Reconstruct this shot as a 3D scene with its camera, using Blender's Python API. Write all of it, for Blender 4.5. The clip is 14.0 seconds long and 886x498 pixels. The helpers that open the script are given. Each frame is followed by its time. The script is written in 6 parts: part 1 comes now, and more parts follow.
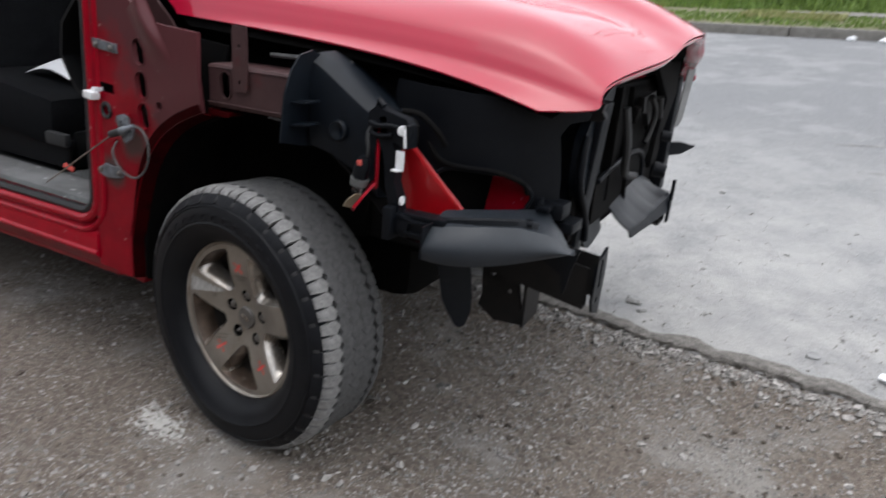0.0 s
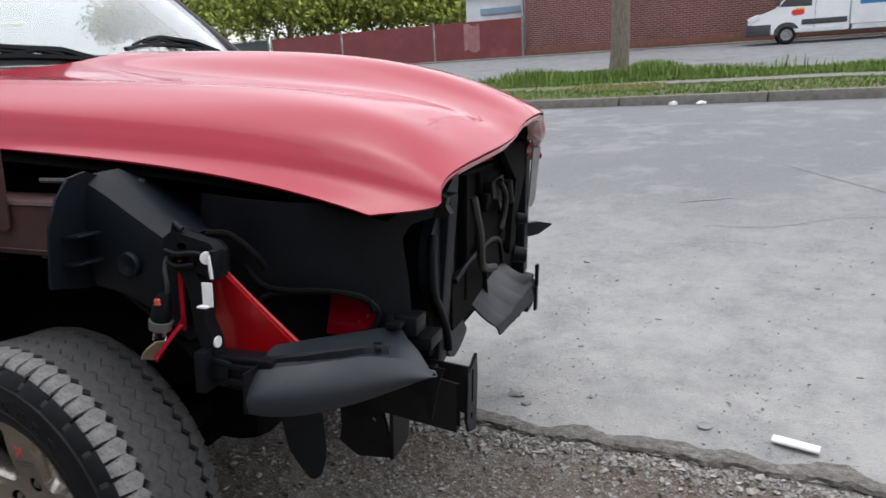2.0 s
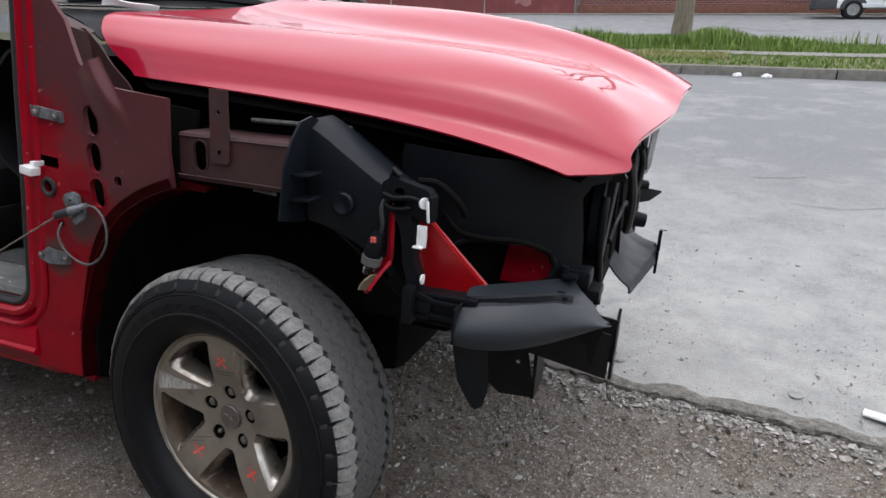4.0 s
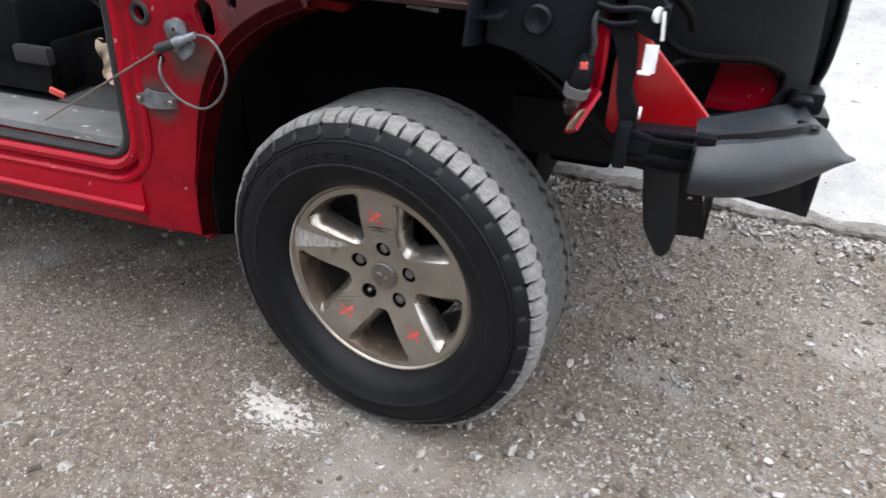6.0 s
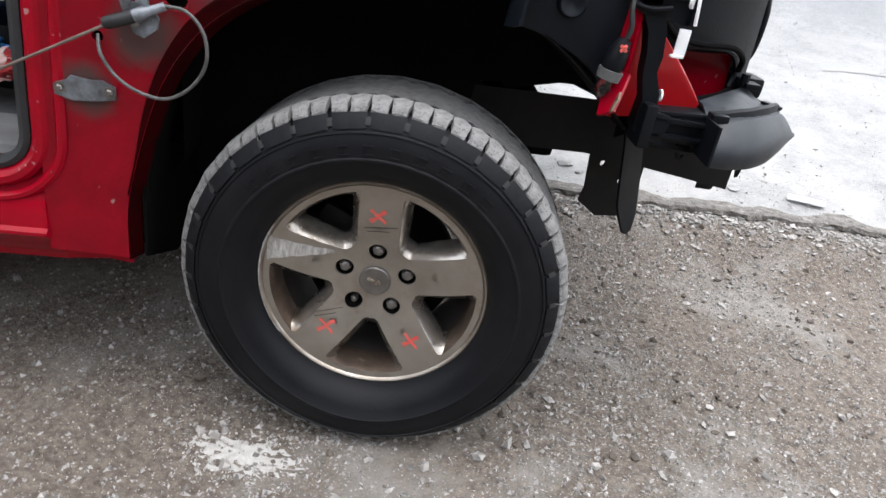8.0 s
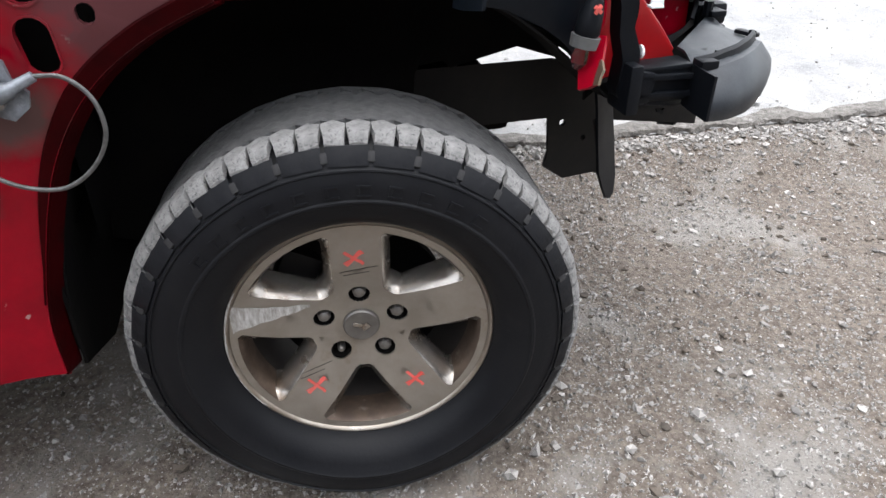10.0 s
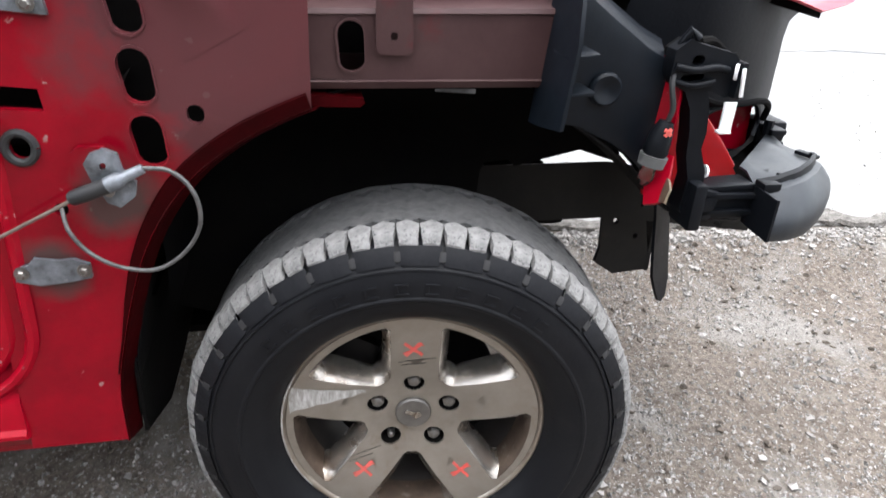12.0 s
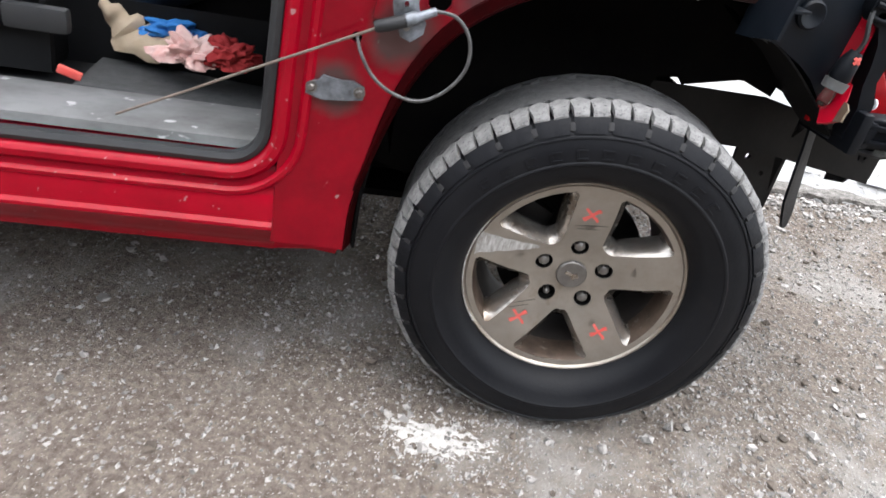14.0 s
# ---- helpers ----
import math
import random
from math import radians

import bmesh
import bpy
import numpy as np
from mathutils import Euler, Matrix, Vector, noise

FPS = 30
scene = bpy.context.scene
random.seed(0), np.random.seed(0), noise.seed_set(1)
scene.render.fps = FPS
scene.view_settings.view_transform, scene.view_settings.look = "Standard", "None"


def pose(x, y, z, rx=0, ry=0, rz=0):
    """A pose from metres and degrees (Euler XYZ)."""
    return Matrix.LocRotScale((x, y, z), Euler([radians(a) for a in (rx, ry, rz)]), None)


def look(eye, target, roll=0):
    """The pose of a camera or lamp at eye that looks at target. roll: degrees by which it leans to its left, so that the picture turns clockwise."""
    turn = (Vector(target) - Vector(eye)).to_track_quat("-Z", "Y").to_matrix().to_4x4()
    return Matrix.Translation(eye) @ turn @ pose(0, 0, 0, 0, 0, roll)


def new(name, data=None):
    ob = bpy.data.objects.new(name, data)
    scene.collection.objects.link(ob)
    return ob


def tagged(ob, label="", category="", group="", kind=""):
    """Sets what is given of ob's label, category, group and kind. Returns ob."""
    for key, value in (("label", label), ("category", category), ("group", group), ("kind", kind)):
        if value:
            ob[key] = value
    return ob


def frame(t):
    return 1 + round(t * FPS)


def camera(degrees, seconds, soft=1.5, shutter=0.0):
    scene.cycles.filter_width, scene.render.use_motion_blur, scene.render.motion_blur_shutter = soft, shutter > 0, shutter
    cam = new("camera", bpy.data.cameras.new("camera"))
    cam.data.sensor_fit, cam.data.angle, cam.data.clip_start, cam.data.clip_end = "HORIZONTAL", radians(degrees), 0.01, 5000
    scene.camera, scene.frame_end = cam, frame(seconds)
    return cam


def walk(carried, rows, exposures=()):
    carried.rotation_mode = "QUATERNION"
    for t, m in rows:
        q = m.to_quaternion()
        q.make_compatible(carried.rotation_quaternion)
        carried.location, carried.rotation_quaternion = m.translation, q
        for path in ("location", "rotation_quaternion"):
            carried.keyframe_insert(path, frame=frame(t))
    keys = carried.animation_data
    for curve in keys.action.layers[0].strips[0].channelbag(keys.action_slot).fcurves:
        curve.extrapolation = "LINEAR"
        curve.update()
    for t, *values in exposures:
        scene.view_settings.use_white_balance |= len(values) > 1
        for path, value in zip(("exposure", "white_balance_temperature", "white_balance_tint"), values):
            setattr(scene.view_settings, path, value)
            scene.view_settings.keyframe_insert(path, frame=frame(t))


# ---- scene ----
# The lot leans a little towards the street; the truck and the walk are laid out in the lot's own frame.
LOT = pose(0, 0, 0, -4.0, 2.0, 0)
cam = camera(66.0, 14.0, 1.5, 0.35)
PATH = [
    (0, (1.5, -1.185, 1.305), (0.43, 0.367, 0.639), 5.1),
    (0.5, (1.495, -1.166, 1.294), (0.583, 0.547, 0.812), 6.9),
    (1, (1.473, -1.07, 1.295), (0.569, 0.662, 0.867), 3.2),
    (1.5, (1.443, -0.934, 1.317), (0.425, 0.74, 0.918), -1.4),
    (2, (1.429, -0.904, 1.307), (0.619, 0.878, 0.899), 0.2),
    (2.5, (1.363, -0.976, 1.309), (0.605, 0.829, 0.899), 1.8),
    (3, (1.276, -1.119, 1.321), (0.454, 0.646, 0.864), 3.5),
    (3.2, (1.243, -1.165, 1.312), (0.419, 0.592, 0.829), 5.2),
    (5.3, (0.969, -1.192, 1.349), (0.072, 0.434, 0.607), 0.6),
    (5.5, (0.901, -1.212, 1.323), (0.133, 0.442, 0.502), 2.6),
    (6, (0.698, -1.131, 1.259), (-0.05, 0.412, 0.231), 2.1),
    (6.5, (0.509, -1.106, 1.228), (-0.116, 0.468, 0.164), 4.7),
    (7, (0.321, -1.249, 1.18), (0.116, 0.494, 0.22), 10.0),
    (7.5, (0.213, -1.251, 1.148), (0.154, 0.511, 0.203), 11.3),
    (9.8, (0.008, -1.016, 1.178), (0.222, 0.686, 0.15), -0.6),
    (10, (0.017, -0.996, 1.182), (0.242, 0.675, 0.107), 0.1),
    (10.5, (0.019, -0.976, 1.184), (0.224, 0.751, 0.196), -1.5),
    (11, (0.032, -0.987, 1.205), (0.18, 0.814, 0.347), -2.5),
    (11.5, (0.007, -0.97, 1.252), (0.176, 0.859, 0.462), 0.7),
    (12, (-0.043, -0.991, 1.254), (0.106, 0.776, 0.329), 2.9),
    (12.5, (-0.052, -0.967, 1.235), (0.124, 0.752, 0.23), 4.9),
    (13, (-0.072, -0.984, 1.216), (-0.013, 0.726, 0.18), 5.4),
    (13.5, (-0.217, -1.118, 1.208), (-0.207, 0.579, 0.149), 9.9),
    (14, (-0.356, -1.261, 1.162), (-0.262, 0.446, 0.124), 11.8),
]
walk(cam, [(t, LOT @ look(eye, target, roll)) for t, eye, target, roll in PATH],
     [(0.0, 1.39), (0.5, 1.43), (1.5, 1.23), (2.5, 1.18), (3.0, 1.25), (5.5, 1.74), (6.0, 2.26), (6.5, 2.55), (7.0, 2.24), (7.5, 2.12), (10.0, 2.20), (11.0, 2.44), (12.5, 2.58), (13.0, 2.70), (13.5, 3.02), (14.0, 2.55)])

# ---- sky and sun ----
world = bpy.data.worlds.new("overcast_sky")
scene.world = world
world.use_nodes = True
wn, wl = world.node_tree.nodes, world.node_tree.links
sky = wn.new("ShaderNodeTexSky")
sky.sky_type = 'NISHITA'
sky.sun_disc = False
sky.sun_elevation, sky.sun_rotation = radians(84), radians(106)
sky.dust_density, sky.air_density = 1.6, 1.0
pale = wn.new("ShaderNodeHueSaturation")
pale.inputs["Saturation"].default_value = 0.24
wl.new(sky.outputs[0], pale.inputs["Color"])
wl.new(pale.outputs[0], wn["Background"].inputs["Color"])
wn["Background"].inputs["Strength"].default_value = 0.15
sun = bpy.data.lights.new("sun", 'SUN')
sun.energy, sun.angle, sun.color = 0.66, radians(104), (1.0, 0.98, 0.985)
sun_ob = new("sun", sun)
sun_ob.matrix_world = look((0.9, 3.8, 8.6), (0, 0, 0))

# ---- materials ----
def node(nt, kind, **values):
    n = nt.nodes.new(kind)
    for k, v in values.items():
        n.inputs[k.replace("_", " ")].default_value = v
    return n


def surface(name, base, other=None, scale=6.0, rough=0.5, metal=0.0, bump=0.0, bump_scale=60.0, stain=None, stain_scale=2.5,
            stain_at=0.55, coat=0.0, rough_var=0.08, random_tint=0.0, grain=None, spec=0.5, chips=None):
    """A node material: two tones by a fine noise, stains by a coarse one, relief by a third."""
    m = bpy.data.materials.new(name)
    m.use_nodes = True
    nt = m.node_tree
    b = nt.nodes["Principled BSDF"]
    at = nt.nodes.new("ShaderNodeTexCoord").outputs["Object"]
    if grain:
        mp = nt.nodes.new("ShaderNodeMapping")
        mp.inputs["Scale"].default_value = grain
        nt.links.new(at, mp.inputs[0])
        at = mp.outputs[0]
    other = other or tuple(c * 0.75 for c in base)
    fine = node(nt, "ShaderNodeTexNoise", Scale=scale, Detail=6.0, Roughness=0.65)
    nt.links.new(at, fine.inputs["Vector"])
    mix = nt.nodes.new("ShaderNodeMix")
    mix.data_type = 'RGBA'
    ramp = nt.nodes.new("ShaderNodeMapRange")
    ramp.inputs[1].default_value, ramp.inputs[2].default_value = 0.35, 0.65
    nt.links.new(fine.outputs["Fac"], ramp.inputs[0])
    nt.links.new(ramp.outputs[0], mix.inputs[0])
    mix.inputs[6].default_value, mix.inputs[7].default_value = (*base, 1), (*other, 1)
    colour = mix.outputs[2]
    if stain:
        wide = node(nt, "ShaderNodeTexNoise", Scale=stain_scale, Detail=8.0, Roughness=0.7)
        nt.links.new(at, wide.inputs["Vector"])
        edge = nt.nodes.new("ShaderNodeMapRange")
        edge.inputs[1].default_value, edge.inputs[2].default_value = stain_at, stain_at + 0.12
        nt.links.new(wide.outputs["Fac"], edge.inputs[0])
        second = nt.nodes.new("ShaderNodeMix")
        second.data_type = 'RGBA'
        nt.links.new(edge.outputs[0], second.inputs[0])
        nt.links.new(colour, second.inputs[6])
        second.inputs[7].default_value = (*stain, 1)
        colour = second.outputs[2]
    if chips:
        tone, many, start = chips
        dots = node(nt, "ShaderNodeTexNoise", Scale=many, Detail=3.0, Roughness=0.5)
        nt.links.new(at, dots.inputs["Vector"])
        cut = nt.nodes.new("ShaderNodeMapRange")
        cut.inputs[1].default_value, cut.inputs[2].default_value = start, start + 0.03
        nt.links.new(dots.outputs["Fac"], cut.inputs[0])
        third = nt.nodes.new("ShaderNodeMix")
        third.data_type = 'RGBA'
        nt.links.new(cut.outputs[0], third.inputs[0])
        nt.links.new(colour, third.inputs[6])
        third.inputs[7].default_value = (*tone, 1)
        colour = third.outputs[2]
    if random_tint:
        info = nt.nodes.new("ShaderNodeObjectInfo")
        rr = nt.nodes.new("ShaderNodeMapRange")
        rr.inputs[3].default_value, rr.inputs[4].default_value = 1 - random_tint, 1 + random_tint
        nt.links.new(info.outputs["Random"], rr.inputs[0])
        hs = nt.nodes.new("ShaderNodeHueSaturation")
        nt.links.new(rr.outputs[0], hs.inputs["Value"])
        nt.links.new(colour, hs.inputs["Color"])
        colour = hs.outputs[0]
    nt.links.new(colour, b.inputs["Base Color"])
    rv = nt.nodes.new("ShaderNodeMapRange")
    rv.inputs[3].default_value, rv.inputs[4].default_value = max(0.02, rough - rough_var), min(1.0, rough + rough_var)
    nt.links.new(fine.outputs["Fac"], rv.inputs[0])
    nt.links.new(rv.outputs[0], b.inputs["Roughness"])
    b.inputs["Metallic"].default_value = metal
    b.inputs["Specular IOR Level"].default_value = spec
    if coat:
        b.inputs["Coat Weight"].default_value = coat
        b.inputs["Coat Roughness"].default_value = 0.025
        b.inputs["Coat IOR"].default_value = 1.5 + 0.15 * (coat > 0.9)
    if bump:
        rel = node(nt, "ShaderNodeTexNoise", Scale=bump_scale, Detail=5.0, Roughness=0.6)
        nt.links.new(at, rel.inputs["Vector"])
        bp = nt.nodes.new("ShaderNodeBump")
        bp.inputs["Strength"].default_value, bp.inputs["Distance"].default_value = 1.0, bump
        nt.links.new(rel.outputs["Fac"], bp.inputs["Height"])
        nt.links.new(bp.outputs[0], b.inputs["Normal"])
    return m


def island_tint(m, low, high):
    """Varies the colour of each loose piece in a joined mesh."""
    nt = m.node_tree
    b = nt.nodes["Principled BSDF"]
    old = b.inputs["Base Color"].links[0].from_socket
    g = nt.nodes.new("ShaderNodeNewGeometry")
    rr = nt.nodes.new("ShaderNodeMapRange")
    rr.inputs[3].default_value, rr.inputs[4].default_value = low, high
    nt.links.new(g.outputs["Random Per Island"], rr.inputs[0])
    hs = nt.nodes.new("ShaderNodeHueSaturation")
    nt.links.new(rr.outputs[0], hs.inputs["Value"])
    nt.links.new(old, hs.inputs["Color"])
    nt.links.new(hs.outputs[0], b.inputs["Base Color"])
    return m


RED = surface("red_paint", (0.36, 0.0015, 0.026), (0.33, 0.0015, 0.023), 3, 0.42, 0.0, spec=0.12, coat=0.84, rough_var=0.04)
RED_DULL = surface("dusty_red_paint", (0.315, 0.0004, 0.0120), (0.245, 0.0004, 0.0095), 9, 0.32, 0.0, 0.0004, 50, (0.20, 0.010, 0.014), 5, 0.68, coat=0.18, spec=0.12, chips=((0.34, 0.16, 0.16), 48, 0.695))
OVERSPRAY = surface("overspray_on_red", (0.061, 0.031, 0.031), (0.043, 0.019, 0.020), 7, 0.55, 0.05, 0.0004, 70, (0.085, 0.008, 0.011), 3.2, 0.60, coat=0.05, spec=0.30)


def dusted(m, dust):
    """Pale dust carried onto the asphalt from the gravel lot, thinning out across the street."""
    nt = m.node_tree
    b = nt.nodes["Principled BSDF"]
    old = b.inputs["Base Color"].links[0].from_socket
    tc = nt.nodes.new("ShaderNodeTexCoord")
    sep = nt.nodes.new("ShaderNodeSeparateXYZ")
    nt.links.new(tc.outputs["Object"], sep.inputs[0])
    far = nt.nodes.new("ShaderNodeMapRange")
    far.interpolation_type = 'SMOOTHSTEP'
    far.inputs[1].default_value, far.inputs[2].default_value, far.inputs[3].default_value, far.inputs[4].default_value = 1.4, 6.5, 0.85, 0.0
    nt.links.new(sep.outputs[1], far.inputs[0])
    cloud = node(nt, "ShaderNodeTexNoise", Scale=3.0, Detail=9.0, Roughness=0.75)
    nt.links.new(tc.outputs["Object"], cloud.inputs["Vector"])
    break_up = nt.nodes.new("ShaderNodeMapRange")
    break_up.inputs[1].default_value, break_up.inputs[2].default_value, break_up.inputs[3].default_value = 0.36, 0.60, 0.30
    nt.links.new(cloud.outputs["Fac"], break_up.inputs[0])
    mul = nt.nodes.new("ShaderNodeMath")
    mul.operation = 'MULTIPLY'
    nt.links.new(far.outputs[0], mul.inputs[0])
    nt.links.new(break_up.outputs[0], mul.inputs[1])
    mix = nt.nodes.new("ShaderNodeMix")
    mix.data_type = 'RGBA'
    nt.links.new(mul.outputs[0], mix.inputs[0])
    nt.links.new(old, mix.inputs[6])
    mix.inputs[7].default_value = (*dust, 1)
    nt.links.new(mix.outputs[2], b.inputs["Base Color"])
    return m


def worn_panel(name):
    """Red paint whose front part is dulled by grey overspray."""
    m = surface(name, (0.245, 0.0004, 0.0095), (0.180, 0.0004, 0.0075), 9, 0.36, 0.0, 0.0004, 60, (0.15, 0.035, 0.033), 6, 0.66, coat=0.22, spec=0.12, chips=((0.30, 0.17, 0.16), 38, 0.71))
    nt = m.node_tree
    b = nt.nodes["Principled BSDF"]
    old = b.inputs["Base Color"].links[0].from_socket
    tc = nt.nodes.new("ShaderNodeTexCoord")
    sep = nt.nodes.new("ShaderNodeSeparateXYZ")
    nt.links.new(tc.outputs["Object"], sep.inputs[0])
    cloud = node(nt, "ShaderNodeTexNoise", Scale=7.0, Detail=6.0, Roughness=0.6)
    nt.links.new(tc.outputs["Object"], cloud.inputs["Vector"])
    def calc(op, a, c):
        n = nt.nodes.new("ShaderNodeMath")
        n.operation = op
        for i, v in enumerate((a, c)):
            if isinstance(v, (int, float)):
                n.inputs[i].default_value = v
            else:
                nt.links.new(v, n.inputs[i])
        return n.outputs[0]
    across_panel = calc('MULTIPLY', calc('ADD', sep.outputs[0], 0.445), 9.0)
    up_panel = calc('MULTIPLY', calc('ADD', sep.outputs[2], -0.93), 6.0)
    speckle = calc('MULTIPLY', calc('ADD', cloud.outputs["Fac"], -0.5), 4.2)
    f = nt.nodes.new("ShaderNodeMapRange")
    f.inputs[1].default_value, f.inputs[2].default_value, f.inputs[4].default_value = 0.0, 1.3, 0.90
    nt.links.new(calc('ADD', calc('ADD', across_panel, up_panel), speckle), f.inputs[0])
    mix = nt.nodes.new("ShaderNodeMix")
    mix.data_type = 'RGBA'
    nt.links.new(f.outputs[0], mix.inputs[0])
    nt.links.new(old, mix.inputs[6])
    mix.inputs[7].default_value = (0.074, 0.030, 0.033, 1)
    colour = mix.outputs[2]
    for centre, size in (((-0.445, 0.0, 0.845), 0.075), ((-0.545, 0.0, 0.735), 0.060)):
        away = nt.nodes.new("ShaderNodeVectorMath")
        away.operation = 'DISTANCE'
        nt.links.new(tc.outputs["Object"], away.inputs[0])
        away.inputs[1].default_value = centre
        near = nt.nodes.new("ShaderNodeMapRange")
        near.inputs[1].default_value, near.inputs[2].default_value, near.inputs[3].default_value, near.inputs[4].default_value = 0.45, 1.0, 0.9, 0.0
        nt.links.new(calc('ADD', calc('DIVIDE', away.outputs["Value"], size), calc('MULTIPLY', calc('ADD', cloud.outputs["Fac"], -0.5), 1.5)), near.inputs[0])
        patch = nt.nodes.new("ShaderNodeMix")
        patch.data_type = 'RGBA'
        nt.links.new(near.outputs[0], patch.inputs[0])
        nt.links.new(colour, patch.inputs[6])
        patch.inputs[7].default_value = (0.062, 0.045, 0.042, 1)
        colour = patch.outputs[2]
    nt.links.new(colour, b.inputs["Base Color"])
    return m


COWLPAINT = worn_panel("red_panel_with_overspray")
RED_STRUT = surface("red_strut_paint", (0.40, 0.003, 0.008), (0.33, 0.003, 0.007), 8, 0.35, 0.1, coat=0.4)
PILLARTRIM = surface("pillar_lining", (0.085, 0.085, 0.062), (0.055, 0.056, 0.044), 20, 0.8, 0, 0.001, 120)
BAFFLE = surface("dusty_black_baffle", (0.0028, 0.0034, 0.0050), (0.0042, 0.0050, 0.0068), 12, 0.5, 0, 0.0005, 150, (0.007, 0.008, 0.010), 9, 0.6, spec=0.12)
PLASTIC = surface("black_plastic", (0.0036, 0.0046, 0.0066), (0.0056, 0.0067, 0.0090), 30, 0.46, 0, 0.0003, 260, (0.013, 0.0132, 0.0145), 7, 0.60, spec=0.14)
LINER = surface("grey_black_liner_plastic", (0.0056, 0.0083, 0.0125), (0.0040, 0.0060, 0.0090), 22, 0.46, 0, 0.0003, 240, (0.009, 0.011, 0.014), 6, 0.64, spec=0.18)
FOGGREY = surface("textured_grey_bumper_plastic", (0.0150, 0.0193, 0.0250), (0.0118, 0.0152, 0.0200), 30, 0.46, 0, 0.0004, 320, (0.036, 0.040, 0.045), 6, 0.64, spec=0.4)
TRAY = surface("dusty_black_tray_plastic", (0.007, 0.009, 0.013), (0.010, 0.012, 0.016), 18, 0.42, 0, 0.0004, 200, (0.022, 0.024, 0.028), 8, 0.66, spec=0.30)
# near-black for dark parts, and for recesses whose shade is put into the colour
SHADE_BLACK = surface("black_parts_and_shade", (0.003, 0.003, 0.0035), (0.006, 0.0055, 0.005), 12, 0.9, 0, 0.0008, 60, spec=0.08)
STEEL = surface("dusty_black_steel", (0.006, 0.006, 0.0065), (0.011, 0.010, 0.0095), 14, 0.55, 0.1, 0.0005, 90, (0.03, 0.024, 0.02), 6, 0.62, spec=0.25)
RUBBER = surface("tyre_sidewall_rubber", (0.0048, 0.0053, 0.0070), (0.0075, 0.0080, 0.0095), 16, 0.5, 0, 0.0006, 120, (0.013, 0.013, 0.0135), 5, 0.63, spec=0.17)
TREAD = surface("worn_tread_rubber", (0.076, 0.076, 0.077), (0.047, 0.047, 0.048), 60, 0.8, 0, 0.0030, 190, (0.056, 0.055, 0.053), 9, 0.60)
LUG = surface("sidewall_lug_rubber", (0.0075, 0.0080, 0.0098), (0.0055, 0.0060, 0.0078), 30, 0.55, 0, 0.0010, 120, (0.015, 0.015, 0.016), 14, 0.58, spec=0.15)
STEP = surface("scuffed_sidewall_step", (0.016, 0.016, 0.017), (0.010, 0.010, 0.011), 60, 0.8, 0, 0.001, 130)
TREAD_TOP = surface("scuffed_tread_block", (0.232, 0.229, 0.225), (0.145, 0.144, 0.142), 60, 0.85, 0, 0.0030, 190, (0.050, 0.050, 0.050), 150, 0.545)
ALLOY = surface("brake_dusted_alloy", (0.335, 0.307, 0.270), (0.275, 0.247, 0.213), 16, 0.33, 0.65, 0.0003, 90, (0.20, 0.155, 0.115), 6, 0.60)
ALLOY_EDGE = surface("bright_alloy_chamfer", (0.47, 0.445, 0.41), (0.27, 0.235, 0.20), 18, 0.26, 0.85, 0, 60, (0.19, 0.14, 0.10), 11, 0.53)
ALLOY_SCUFF = surface("scraped_alloy", (0.60, 0.60, 0.59), (0.30, 0.285, 0.26), 40, 0.5, 0.25, 0.0008, 90, grain=(4, 1, 1))
LIP = surface("worn_rim_lip", (0.38, 0.345, 0.30), (0.27, 0.23, 0.19), 20, 0.30, 0.85, 0.0004, 80, (0.24, 0.18, 0.13), 9, 0.6)
SHELF = surface("rusty_brown_shelf", (0.105, 0.075, 0.056), (0.050, 0.034, 0.025), 25, 0.42, 0.5, 0.0005, 80, (0.24, 0.215, 0.185), 20, 0.60)
# brake-dust brown taken near black for the shade inside the rim
BARREL = surface("brown_barrel_darkened_for_shade", (0.020, 0.015, 0.012), (0.010, 0.008, 0.007), 12, 0.7, 0.0, 0.0004, 60)
CAP = surface("grimy_centre_cap", (0.19, 0.18, 0.168), (0.13, 0.122, 0.112), 30, 0.38, 0.6, 0.0004, 120)
NUT = surface("dark_lug_nut", (0.16, 0.15, 0.14), (0.26, 0.25, 0.24), 40, 0.35, 0.8)
# dirty red paint, darkened further for the shade in the wheel arch
DIRTY_SHADED_RED = surface("dirty_red_darkened_for_shade", (0.032, 0.0006, 0.0015), (0.015, 0.0008, 0.0012), 9, 0.5, 0, 0.0006, 60, (0.010, 0.0025, 0.0022), 6, 0.55, spec=0.04)
CHALK = surface("red_paint_marker", (0.72, 0.085, 0.07), (0.60, 0.12, 0.10), 60, 0.7)
WHITE = surface("white_plastic", (0.78, 0.79, 0.80), (0.68, 0.69, 0.70), 12, 0.45)
ZINC = surface("galvanised_steel", (0.23, 0.25, 0.28), (0.09, 0.097, 0.105), 30, 0.5, 0.5, 0.0008, 110, (0.30, 0.31, 0.33), 40, 0.6)
CABLE = surface("steel_cable", (0.13, 0.13, 0.13), (0.07, 0.07, 0.07), 90, 0.5, 0.5)
RODMAT = surface("rusty_cable_strand", (0.20, 0.165, 0.14), (0.12, 0.095, 0.08), 26, 0.55, 0.3)
SEAL = surface("door_seal_rubber", (0.013, 0.014, 0.016), (0.02, 0.021, 0.022), 20, 0.6)
SILLGREY = surface("dirty_grey_sill_plate", (0.138, 0.141, 0.142), (0.070, 0.071, 0.071), 11, 0.6, 0.0, 0.0010, 60, (0.055, 0.054, 0.052), 9, 0.55, grain=(0.5, 1, 1), chips=((0.34, 0.34, 0.34), 30, 0.66))
